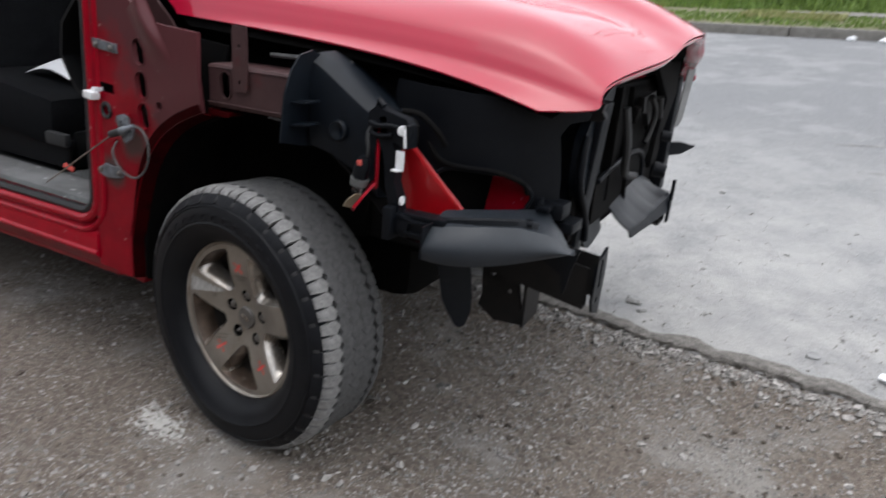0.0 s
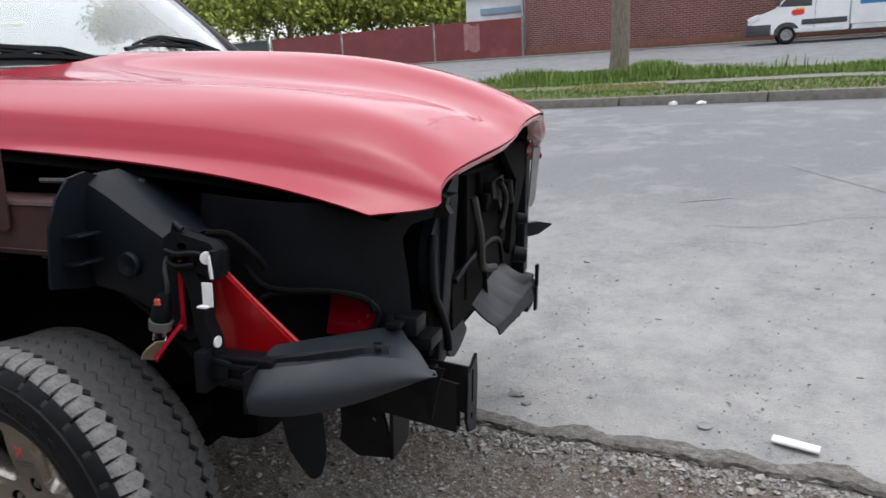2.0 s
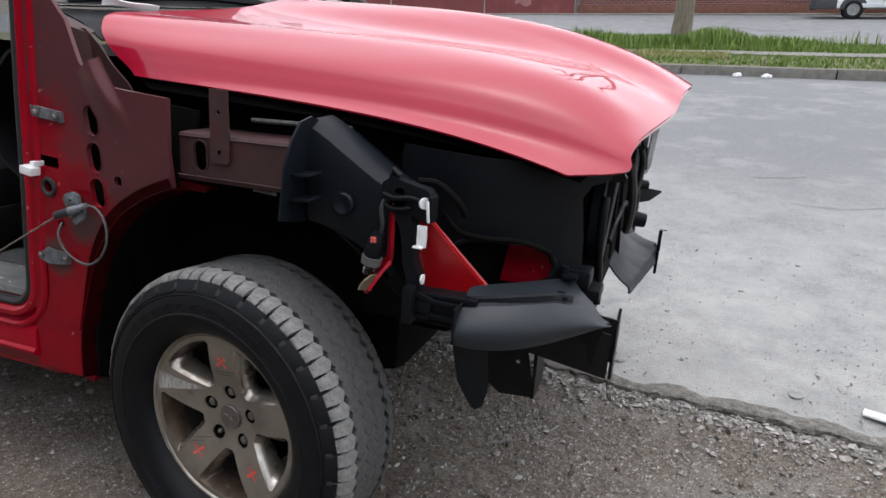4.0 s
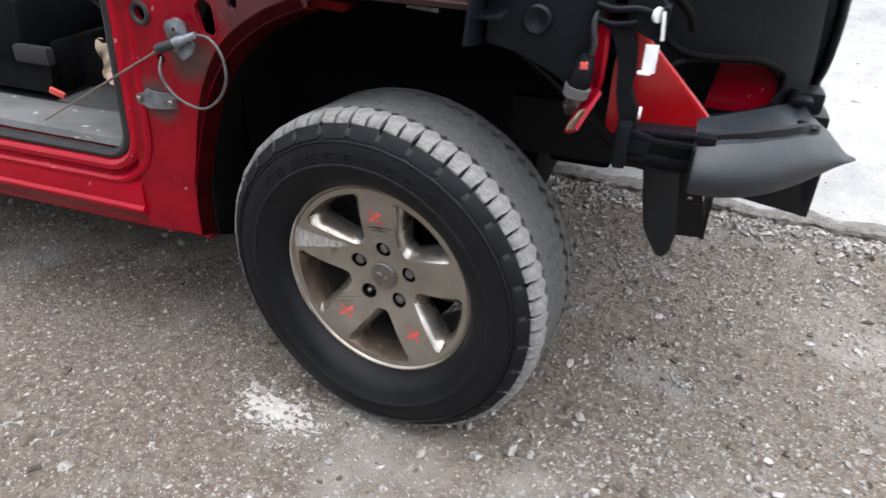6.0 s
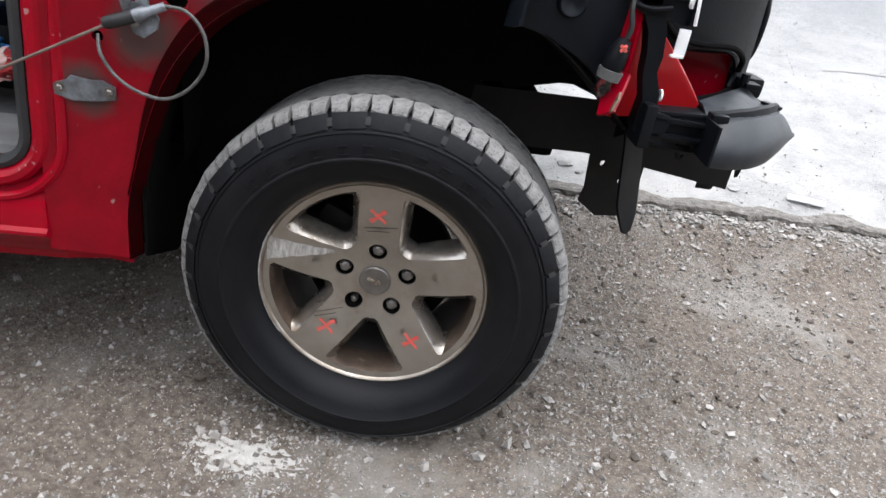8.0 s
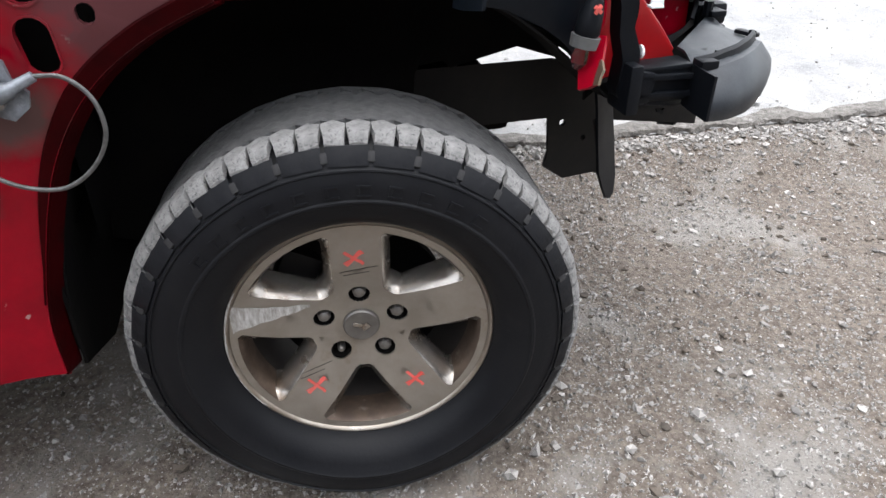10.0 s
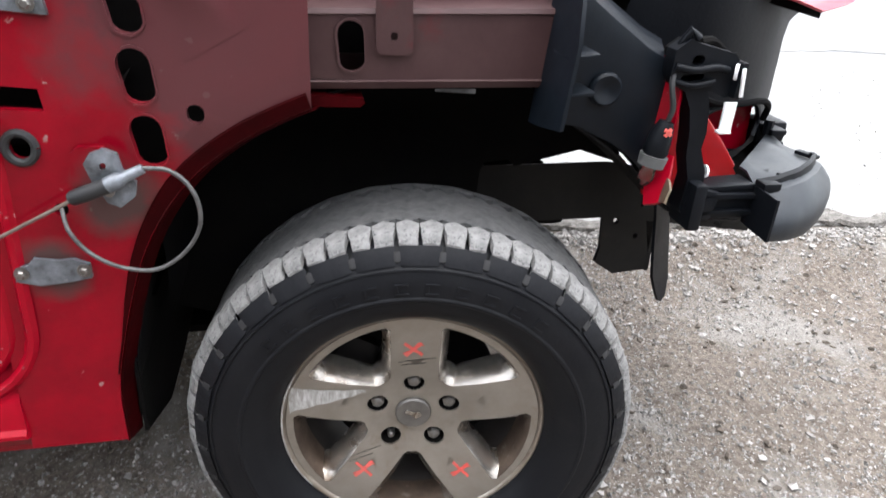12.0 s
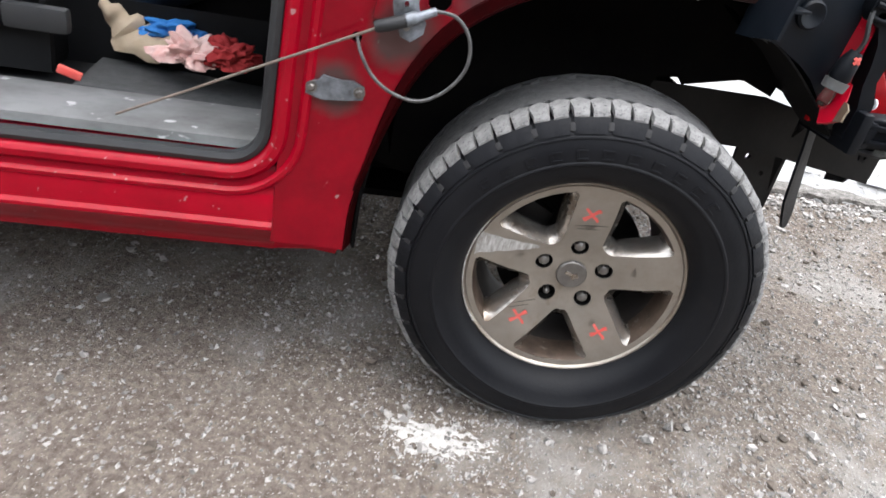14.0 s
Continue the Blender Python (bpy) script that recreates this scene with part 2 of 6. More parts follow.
MAT = surface("grey_floor_mat", (0.052, 0.055, 0.056), (0.036, 0.038, 0.039), 40, 0.85, 0, 0.0012, 300, (0.095, 0.093, 0.086), 5, 0.60)
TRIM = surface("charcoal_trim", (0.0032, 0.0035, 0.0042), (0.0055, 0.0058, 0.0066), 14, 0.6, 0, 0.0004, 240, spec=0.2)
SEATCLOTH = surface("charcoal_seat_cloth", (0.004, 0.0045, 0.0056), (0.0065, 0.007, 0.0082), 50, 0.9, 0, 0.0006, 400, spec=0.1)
CARD = surface("tan_cardboard", (0.46, 0.37, 0.27), (0.38, 0.30, 0.21), 14, 0.85, 0, 0.002, 30)
BLUE = surface("blue_cloth", (0.02, 0.19, 0.52), (0.015, 0.14, 0.42), 14, 0.75, 0, 0.002, 50)
TISSUE = surface("crumpled_pink_tissue", (0.74, 0.60, 0.56), (0.55, 0.25, 0.22), 9, 0.9, 0, 0.003, 40)
NAVY = surface("navy_bag_film", (0.012, 0.017, 0.034), (0.020, 0.027, 0.046), 9, 0.32, 0, 0.001, 60)
REDRAG = surface("dark_red_rag", (0.30, 0.015, 0.018), (0.42, 0.03, 0.03), 10, 0.8, 0, 0.002, 40)
PAPER = surface("white_paper", (0.80, 0.81, 0.83), (0.74, 0.75, 0.77), 5, 0.7)
RUSTY = surface("olive_rusty_tab", (0.10, 0.08, 0.055), (0.15, 0.11, 0.07), 22, 0.6, 0.3, 0.0006, 90)
ASPHALT = dusted(surface("dusty_old_asphalt", (0.178, 0.182, 0.189), (0.122, 0.126, 0.132), 46, 0.85, 0, 0.006, 90, (0.205, 0.208, 0.212), 1.3, 0.50, chips=((0.30, 0.30, 0.30), 120, 0.66)), (0.345, 0.341, 0.330))
LOTASPHALT = surface("patched_lot_asphalt", (0.19, 0.193, 0.20), (0.12, 0.122, 0.128), 3, 0.85, 0, 0.004, 20, (0.10, 0.10, 0.105), 0.5, 0.57)
EDGE = surface("crumbling_asphalt_edge", (0.195, 0.182, 0.166), (0.095, 0.088, 0.080), 34, 0.9, 0, 0.014, 70, (0.36, 0.345, 0.325), 9, 0.58)
CRACK = surface("dark_crack_filler", (0.185, 0.183, 0.178), (0.24, 0.238, 0.23), 30, 0.9)
SOIL = surface("gravel_dirt", (0.198, 0.166, 0.138), (0.088, 0.070, 0.056), 55, 0.95, 0, 0.012, 120, (0.235, 0.220, 0.200), 1.7, 0.52, chips=((0.42, 0.405, 0.385), 150, 0.645))
STONES = island_tint(surface("loose_gravel", (0.300, 0.286, 0.270), (0.20, 0.19, 0.178), 60, 0.9, 0, 0.0008, 200), 0.40, 1.55)
CLOD = island_tint(surface("dry_dirt_lumps", (0.120, 0.100, 0.082), (0.075, 0.062, 0.050), 60, 0.95, 0, 0.001, 200), 0.6, 1.5)
LIME = surface("white_lime_grit", (0.46, 0.45, 0.43), (0.36, 0.35, 0.325), 60, 0.95, 0, 0.003, 160)
CONCRETE = surface("weathered_kerb_concrete", (0.20, 0.190, 0.172), (0.125, 0.118, 0.105), 9, 0.9, 0, 0.004, 30, (0.17, 0.165, 0.15), 2.5, 0.56)
VERGE = surface("verge_soil", (0.10, 0.105, 0.045), (0.155, 0.14, 0.085), 6, 0.95, 0, 0.02, 12)
GRASS = island_tint(surface("grass_blades", (0.095, 0.165, 0.022), (0.135, 0.205, 0.034), 2.5, 0.6, stain=(0.21, 0.225, 0.075), stain_scale=1.2, stain_at=0.60), 0.6, 1.4)
STRAW = surface("dry_pale_grass", (0.36, 0.33, 0.17), (0.24, 0.26, 0.09), 4, 0.8)
BARK = surface("street_tree_bark", (0.20, 0.17, 0.125), (0.11, 0.095, 0.075), 9, 0.95, 0, 0.012, 22, grain=(3, 3, 0.6))
LEAF = island_tint(surface("spring_leaves", (0.27, 0.31, 0.045), (0.18, 0.23, 0.038), 0.8, 0.6), 0.5, 1.5)
FENCERED = surface("faded_red_fence_fabric", (0.165, 0.035, 0.038), (0.135, 0.03, 0.032), 1.5, 0.75, 0, 0.006, 9, (0.20, 0.055, 0.058), 0.35, 0.58)
FENCEPATCH = surface("bleached_fence_patch", (0.30, 0.155, 0.155), (0.24, 0.10, 0.10), 3, 0.8)
GALV = surface("grey_fence_post", (0.27, 0.27, 0.27), (0.18, 0.18, 0.18), 8, 0.6, 0.4)
NETTING = surface("dark_green_netting", (0.035, 0.05, 0.048), (0.055, 0.07, 0.066), 3, 0.8, 0, 0.004, 14)
VANWHITE = surface("white_van_paint", (0.72, 0.73, 0.75), (0.66, 0.67, 0.69), 2, 0.3, coat=0.5)
VANDARK = surface("dark_van_trim", (0.025, 0.027, 0.03), (0.04, 0.042, 0.045), 6, 0.5)
VANBLUE = surface("blue_van_panel", (0.03, 0.20, 0.46), (0.025, 0.17, 0.40), 2, 0.35)
VANRED = surface("red_badge", (0.62, 0.03, 0.03), None, 4, 0.4)
VANYELLOW = surface("yellow_badge", (0.80, 0.52, 0.05), None, 4, 0.4)
SHEDWHITE = surface("white_shed_panel", (0.62, 0.64, 0.66), (0.50, 0.52, 0.55), 1.5, 0.6)
SHEDBLUE = surface("blue_grey_siding", (0.22, 0.31, 0.40), (0.18, 0.26, 0.34), 2, 0.6)
PINK = surface("pink_paint_marker", (0.85, 0.30, 0.30), None, 20, 0.7)
PALEMARK = surface("pale_yellow_marker", (0.62, 0.66, 0.42), None, 20, 0.7)


def brickwork(name):
    m = surface(name, (0.2, 0.07, 0.06), rough=0.9)
    nt = m.node_tree
    b = nt.nodes["Principled BSDF"]
    tc = nt.nodes.new("ShaderNodeTexCoord")
    mp = nt.nodes.new("ShaderNodeMapping")
    mp.inputs["Rotation"].default_value = (radians(90), 0, 0)
    nt.links.new(tc.outputs["Object"], mp.inputs[0])
    bt = nt.nodes.new("ShaderNodeTexBrick")
    for k, v in (("Color1", (0.155, 0.045, 0.042, 1)), ("Color2", (0.105, 0.032, 0.032, 1)), ("Mortar", (0.24, 0.165, 0.148, 1)), ("Scale", 1.0),
                 ("Mortar Size", 0.016), ("Brick Width", 0.30), ("Row Height", 0.10), ("Bias", -0.1)):
        bt.inputs[k].default_value = v
    nt.links.new(mp.outputs[0], bt.inputs["Vector"])
    big = node(nt, "ShaderNodeTexNoise", Scale=0.5, Detail=6.0)
    nt.links.new(tc.outputs["Object"], big.inputs["Vector"])
    hs = nt.nodes.new("ShaderNodeHueSaturation")
    rr = nt.nodes.new("ShaderNodeMapRange")
    rr.inputs[3].default_value, rr.inputs[4].default_value = 0.7, 1.3
    nt.links.new(big.outputs["Fac"], rr.inputs[0])
    nt.links.new(rr.outputs[0], hs.inputs["Value"])
    nt.links.new(bt.outputs["Color"], hs.inputs["Color"])
    nt.links.new(hs.outputs[0], b.inputs["Base Color"])
    bp = nt.nodes.new("ShaderNodeBump")
    bp.invert = True
    bp.inputs["Distance"].default_value = 0.01
    nt.links.new(bt.outputs["Fac"], bp.inputs["Height"])
    nt.links.new(bp.outputs[0], b.inputs["Normal"])
    return m


BRICK = brickwork("red_brickwork")


def glass(name, tint, rough=0.0):
    m = bpy.data.materials.new(name)
    m.use_nodes = True
    b = m.node_tree.nodes["Principled BSDF"]
    b.inputs["Base Color"].default_value = (*tint, 1)
    b.inputs["Roughness"].default_value = rough
    b.inputs["Transmission Weight"].default_value = 1.0
    b.inputs["IOR"].default_value = 1.5
    return m


GLASS = glass("windscreen_glass", (0.90, 0.93, 0.95))
TINT = glass("dark_tinted_glass", (0.48, 0.50, 0.51))
CLEAR = glass("clear_lamp_bulb", (0.85, 0.85, 0.83), 0.1)

# ---- mesh helpers: each gives (vertices, faces) ----
def blend(a, b, t):
    return a + (b - a) * t


def table(x, pairs):
    """Linear interpolation in a short list of (x, value)."""
    return float(np.interp(x, [p[0] for p in pairs], [p[1] for p in pairs]))


def from_bm(bm):
    bm.verts.ensure_lookup_table()
    bm.verts.index_update()
    out = [tuple(v.co) for v in bm.verts], [tuple(v.index for v in f.verts) for f in bm.faces]
    bm.free()
    return out


def to_bm(geo):
    bm = bmesh.new()
    vs = [bm.verts.new(v) for v in geo[0]]
    for f in geo[1]:
        if len(set(f)) > 2:
            try:
                bm.faces.new([vs[i] for i in f])
            except ValueError:
                pass
    return bm


def join(*geos):
    verts, faces = [], []
    for v, f in geos:
        k = len(verts)
        verts += list(v)
        faces += [tuple(i + k for i in g) for g in f]
    return verts, faces


def moved(geo, m):
    return [tuple(m @ Vector(v)) for v in geo[0]], geo[1]


def box(c, s, bevel=0.003, turn=(0, 0, 0)):
    bm = bmesh.new()
    bmesh.ops.create_cube(bm, size=1)
    bmesh.ops.scale(bm, vec=s, verts=bm.verts)
    if bevel:
        bmesh.ops.bevel(bm, geom=bm.edges[:], offset=min(bevel, min(s) * 0.4), segments=2, affect='EDGES', profile=0.6)
    bmesh.ops.transform(bm, matrix=pose(*c, *turn), verts=bm.verts)
    return from_bm(bm)


def grid(rows, closed=False):
    n, k = len(rows), len(rows[0])
    verts = [tuple(p) for r in rows for p in r]
    faces = []
    for i in range(n - 1):
        for j in range(k if closed else k - 1):
            faces.append((i * k + j, i * k + (j + 1) % k, (i + 1) * k + (j + 1) % k, (i + 1) * k + j))
    return verts, faces


def shell(geo, thick):
    """The sheet with a thickness."""
    bm = to_bm(geo)
    bmesh.ops.recalc_face_normals(bm, faces=bm.faces)
    bmesh.ops.solidify(bm, geom=bm.faces[:], thickness=thick)
    bmesh.ops.recalc_face_normals(bm, faces=bm.faces)
    return from_bm(bm)


def curve_points(points, steps=8):
    """A smooth line through the points."""
    p = [Vector(q) for q in points]
    p = [2 * p[0] - p[1]] + p + [2 * p[-1] - p[-2]]
    out = []
    for i in range(1, len(p) - 2):
        a, b, c, d = p[i - 1:i + 3]
        for k in range(steps):
            t = k / steps
            out.append(0.5 * ((2 * b) + (c - a) * t + (2 * a - 5 * b + 4 * c - d) * t * t + (3 * b - a - 3 * c + d) * t ** 3))
    return out + [p[-2]]


def tube(points, r, n=8, caps=True):
    """A round bar along the points; r is one radius or one for each point."""
    pts = [Vector(p) for p in points]
    rr = r if isinstance(r, (list, tuple)) else [r] * len(pts)
    rows, side = [], None
    for i, p in enumerate(pts):
        d = (pts[min(i + 1, len(pts) - 1)] - pts[max(i - 1, 0)]).normalized()
        if side is None:
            side = d.orthogonal().normalized()
        side = (side - d * side.dot(d)).normalized()
        up = d.cross(side)
        rows.append([p + rr[i] * (side * math.cos(2 * math.pi * k / n) + up * math.sin(2 * math.pi * k / n)) for k in range(n)])
    v, f = grid(rows, True)
    if caps:
        f = f + [tuple(range(n))[::-1], tuple(range(len(v) - n, len(v)))]
    return v, f


def plate(outline, holes, thick, place, taper=0.0):
    """A flat sheet cut to an outline with holes; place(a, b, depth) lays it into the world."""
    bm = bmesh.new()
    loops = []
    for loop in [outline, *holes]:
        vs = [bm.verts.new((a, b, 0)) for a, b in loop]
        loops.append(vs)
        for i in range(len(vs)):
            bm.edges.new((vs[i], vs[(i + 1) % len(vs)]))
    bmesh.ops.triangle_fill(bm, use_beauty=True, use_dissolve=False, edges=bm.edges[:])
    bm.verts.index_update()
    flat = [(v.co.x, v.co.y) for v in bm.verts]
    tris = [tuple(v.index for v in f.verts) for f in bm.faces]
    tris = [t if (flat[t[1]][0] - flat[t[0]][0]) * (flat[t[2]][1] - flat[t[0]][1]) - (flat[t[1]][1] - flat[t[0]][1]) * (flat[t[2]][0] - flat[t[0]][0]) > 0 else t[::-1] for t in tris]
    rims = [[v.index for v in l] for l in loops]
    bm.free()
    n = len(flat)
    verts = [place(a, b, 0.0) for a, b in flat] + [place(a, b, thick) for a, b in flat]
    faces = tris + [tuple(i + n for i in t[::-1]) for t in tris]
    for r in rims:
        for i in range(len(r)):
            a, b = r[i], r[(i + 1) % len(r)]
            faces.append((b, a, a + n, b + n))
    bm = to_bm((verts, faces))
    bmesh.ops.recalc_face_normals(bm, faces=bm.faces)
    return from_bm(bm)


def oval(cx, cy, w, h, lean=0.0, n=16):
    """A slot with round ends."""
    r, out = min(w, h) / 2, []
    for k in range(n):
        a = 2 * math.pi * k / n
        x, y = r * math.cos(a), r * math.sin(a)
        if h > w:
            y += (h / 2 - r) * (1 if math.sin(a) >= 0 else -1)
        else:
            x += (w / 2 - r) * (1 if math.cos(a) >= 0 else -1)
        ca, sa = math.cos(radians(lean)), math.sin(radians(lean))
        out.append((cx + ca * x - sa * y, cy + sa * x + ca * y))
    return out


def revolve(profile, n=72, axis_y=True):
    """A body turned about the y axis from (radius, y) pairs."""
    rows = [[(r * math.cos(2 * math.pi * k / n), y, r * math.sin(2 * math.pi * k / n)) for k in range(n)] for r, y in profile]
    v, f = grid(rows, True)
    return v, f


def build(name, geo, sharp=35):
    me = bpy.data.meshes.new(name)
    me.from_pydata(geo[0], [], geo[1])
    me.validate()
    me.shade_smooth()
    me.set_sharp_from_angle(angle=radians(sharp))
    return me


def part(name, geo, material, parent, label="", m=None, sharp=35):
    me = geo if isinstance(geo, bpy.types.Mesh) else build(name, geo, sharp)
    if not me.materials:
        me.materials.append(material)
    ob = new(name, me)
    ob.parent = parent
    if m is not None:
        ob.matrix_basis = m
    if label:
        tagged(ob, label)
    return ob


def thing(name, label, category, m=None, geo=None, material=None, group="", kind="", sharp=35):
    me = build(name, geo, sharp) if geo else None
    ob = new(name, me)
    if me:
        me.materials.append(material)
    ob.matrix_basis = m if m is not None else Matrix.Identity(4)
    return tagged(ob, label, category, group, kind)


def crumple(c, s, seed, rough=0.45, n=4):
    """A crushed soft lump."""
    bm = bmesh.new()
    bmesh.ops.create_icosphere(bm, subdivisions=n, radius=1)
    for v in bm.verts:
        d = noise.noise(v.co * 1.7 + Vector((seed, 0, 0))) + 0.6 * noise.noise(v.co * 4.1 + Vector((0, seed, 0))) + 0.35 * (0.5 - abs(noise.noise(v.co * 8.5 + Vector((0, 0, seed)))))
        v.co *= 1 + rough * d
        v.co = Vector((c[0] + v.co.x * s[0], c[1] + v.co.y * s[1], c[2] + max(-0.6, v.co.z) * s[2]))
    return from_bm(bm)

# ---- the pickup truck: u forward, v inwards from its right side, z up ----
TRUCK = LOT @ pose(0, 0, 0, 0, 0, 8)
truck = thing("pickup_truck", "red pickup truck missing a front fender, bumper and door", "truck", TRUCK)
MID = 0.93                      # centre line of the truck


def side(v0):
    """Lays a sheet drawn in (u, z) at v0; depth goes inwards."""
    return lambda a, b, d: (a, v0 + d, b)


def across(u0, lean=0.0):
    """Lays a sheet drawn in (v, z) at u0; depth goes backwards."""
    return lambda a, b, d: (u0 - d + lean * (b - 0.8), a, b)


# cowl side panel with its slots
arch_line = [(-0.500, 0.388), (-0.495, 0.50), (-0.466, 0.62), (-0.427, 0.735), (-0.382, 0.816), (-0.330, 0.876), (-0.268, 0.921), (-0.215, 0.948), (-0.162, 0.970)]
arch_line = [(p.x, p.y) for p in curve_points([(a, b, 0) for a, b in arch_line], 4)]
cowl_outline = [(-0.60, 1.40), (-0.612, 1.16), (-0.622, 0.90), (-0.632, 0.70), (-0.640, 0.55), (-0.645, 0.40), *arch_line, (-0.162, 1.06), (-0.160, 1.185), (-0.30, 1.195), (-0.38, 1.205), (-0.42, 1.25), (-0.455, 1.345), (-0.50, 1.40)]
cowl_holes = [oval(-0.392, 1.112, 0.043, 0.075, 6), oval(-0.389, 1.020, 0.043, 0.075, 6), oval(-0.386, 0.930, 0.043, 0.075, 6),
              oval(-0.320, 0.967, 0.024, 0.028, 0, 12), [(-0.598, 1.012), (-0.512, 1.004), (-0.510, 0.974), (-0.596, 0.980)], oval(-0.549, 0.925, 0.032, 0.036, 0, 12),
              oval(-0.517, 0.832, 0.020, 0.020, 0, 10)]


def cowl_shape(a, b, d):
    """The panel bows: its front lower edge turns in towards the wheel house."""
    near_arch = min(math.hypot(a - p, b - q) for p, q in arch_line)
    return (a, -0.006 + d + 0.012 * max(0, 1 - near_arch / 0.05) , b)


def in_slot(loop, c, grow):
    cx, cy = c
    return [(cx + (a - cx) * grow, cy + (b - cy) * grow) for a, b in loop]


part("cowl_side_panel", plate(cowl_outline, cowl_holes, 0.012, cowl_shape), COWLPAINT, truck, "red cowl panel dulled by grey overspray, with oval slots")
for k, (c, loop) in enumerate(zip([(-0.392, 1.112), (-0.389, 1.020), (-0.386, 0.930)], cowl_holes)):
    part("slot_rim", plate(in_slot(loop, c, 1.10), [in_slot(loop, c, 1.0)], 0.006, side(-0.0085)), COWLPAINT, truck, "pressed rim of a panel slot")
part("cowl_corner", shell(grid([[(-0.62, 0.02, 1.20), (-0.55, 0.05, 1.20), (-0.47, 0.09, 1.19)], [(-0.62, 0.03, 1.355), (-0.56, 0.06, 1.345), (-0.49, 0.10, 1.318)], [(-0.62, 0.10, 1.365), (-0.56, 0.12, 1.352), (-0.50, 0.13, 1.325)]]), 0.004), OVERSPRAY, truck, "dull red cowl corner below the windscreen")
# black sheet behind the slots stands in for the shade inside
part("pillar_backing", plate([(-0.63, 1.33), (-0.645, 0.45), (-0.52, 0.45), (-0.45, 0.75), (-0.36, 0.87), (-0.20, 0.94), (-0.165, 1.15), (-0.38, 1.17), (-0.45, 1.22), (-0.51, 1.31)], [], 0.01, side(0.11)), SHADE_BLACK, truck)
# arch flange that turns inwards, its dirty red darkened for shade
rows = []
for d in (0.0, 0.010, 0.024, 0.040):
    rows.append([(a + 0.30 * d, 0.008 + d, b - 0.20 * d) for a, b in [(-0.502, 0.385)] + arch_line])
part("arch_flange", shell(grid(rows), 0.004), DIRTY_SHADED_RED, truck, "dirty red wheel arch flange, darkened for shade")
# sooty turned-in band along the arch, with shade put into its dark red
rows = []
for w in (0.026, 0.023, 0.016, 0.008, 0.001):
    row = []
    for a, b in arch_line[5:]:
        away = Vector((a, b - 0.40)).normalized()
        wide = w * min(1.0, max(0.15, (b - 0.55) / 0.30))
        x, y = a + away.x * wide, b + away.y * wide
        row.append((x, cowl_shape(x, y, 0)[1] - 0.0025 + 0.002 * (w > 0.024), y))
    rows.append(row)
part("arch_band", grid(rows), DIRTY_SHADED_RED, truck, "sooty red band along the wheel arch, darkened for shade")
# soft raised ridge pressed into the panel, steep on its front side
rows = []
for k in range(17):
    t = k / 16
    cu, cz = blend(-0.395, -0.282, t), blend(1.245, 1.062, t ** 0.95)
    h = 0.018 * math.sin(math.pi * min(1.0, 0.25 + 0.75 * t)) ** 2.0 + 0.006 * (1 - t) ** 2
    row = []
    for q in np.linspace(-1, 1, 29):
        e = (q + 1) / 1.45 if q < 0.45 else (1 - q) / 0.55
        e = max(0.0, min(1.0, e))
        row.append((cu + 0.042 * q, -0.0068 - h * e * e * (3 - 2 * e), cz + 0.023 * q))
    rows.append(row)
part("gusset", grid(rows), COWLPAINT, truck, "pressed ridge with dull overspray", sharp=80)
part("cowl_inner", plate([(-0.62, 1.15), (-0.62, 1.335), (-0.50, 1.330), (-0.455, 1.290), (-0.42, 1.245), (-0.37, 1.200), (-0.335, 1.15)], [], 0.006, side(0.098)), OVERSPRAY, truck, "dull red inner cowl wall")

# hinge plates, plugs and cable
def bolt(c, r=0.008, length=0.008):
    cyl = tube([(c[0], c[1], c[2]), (c[0], c[1] - length * 0.7, c[2]), (c[0], c[1] - length, c[2])], [r, r, r * 0.7], 6)
    washer = tube([(c[0], c[1] + 0.001, c[2]), (c[0], c[1] - 0.002, c[2])], r * 1.5, 14)
    return join(cyl, washer)


def hinge_plate(c, w, h, lean):
    out = [(c[0] + a * w, c[1] + b * h + a * w * lean) for a, b in ((-0.5, -0.30), (-0.46, 0.2), (-0.3, 0.28), (-0.22, 0.5), (0.1, 0.38), (0.30, 0.42), (0.5, 0.2), (0.5, -0.3), (0.2, -0.42), (-0.2, -0.5))]
    p = part("hinge_plate", plate(out, [], 0.008, side(-0.015)), ZINC, truck, "grey galvanised lower door hinge plate")
    for s in (-0.40, 0.42):
        part("bolt", bolt((c[0] + s * w, -0.015, c[1] + s * w * lean), 0.007), NUT, p)
    return p


hinge_plate((-0.545, 0.737), 0.103, 0.044, 0.0)
upper = part("hinge_plate", plate([(-0.582, 1.135), (-0.482, 1.124), (-0.479, 1.098), (-0.578, 1.108)], [], 0.009, side(-0.015)), ZINC, truck, "grey upper door hinge plate")
for du in (-0.562, -0.50):
    part("bolt", bolt((du, -0.015, 1.118 - 0.1 * (du + 0.56)), 0.007), NUT, upper)
part("connector_plug", join(box((-0.585, -0.028, 0.968), (0.040, 0.030, 0.022), 0.003, (0, 8, 0)), box((-0.578, -0.012, 0.984), (0.016, 0.03, 0.014), 0.002)), WHITE, truck, "white wiring connector hanging from the pillar")
ring = [(-0.549 + 0.019 * math.cos(a), 0, 0.925 + 0.021 * math.sin(a)) for a in np.linspace(0, 2 * math.pi, 21)]
part("grommet", tube([(p[0], -0.008, p[2]) for p in ring], 0.006, 8, False), SEAL, truck, "black rubber grommet")
clamp_line = [(-0.466, 0.912), (-0.456, 0.926), (-0.440, 0.931), (-0.424, 0.922), (-0.420, 0.900), (-0.405, 0.880), (-0.408, 0.862), (-0.428, 0.847), (-0.446, 0.852), (-0.452, 0.868), (-0.460, 0.884)]
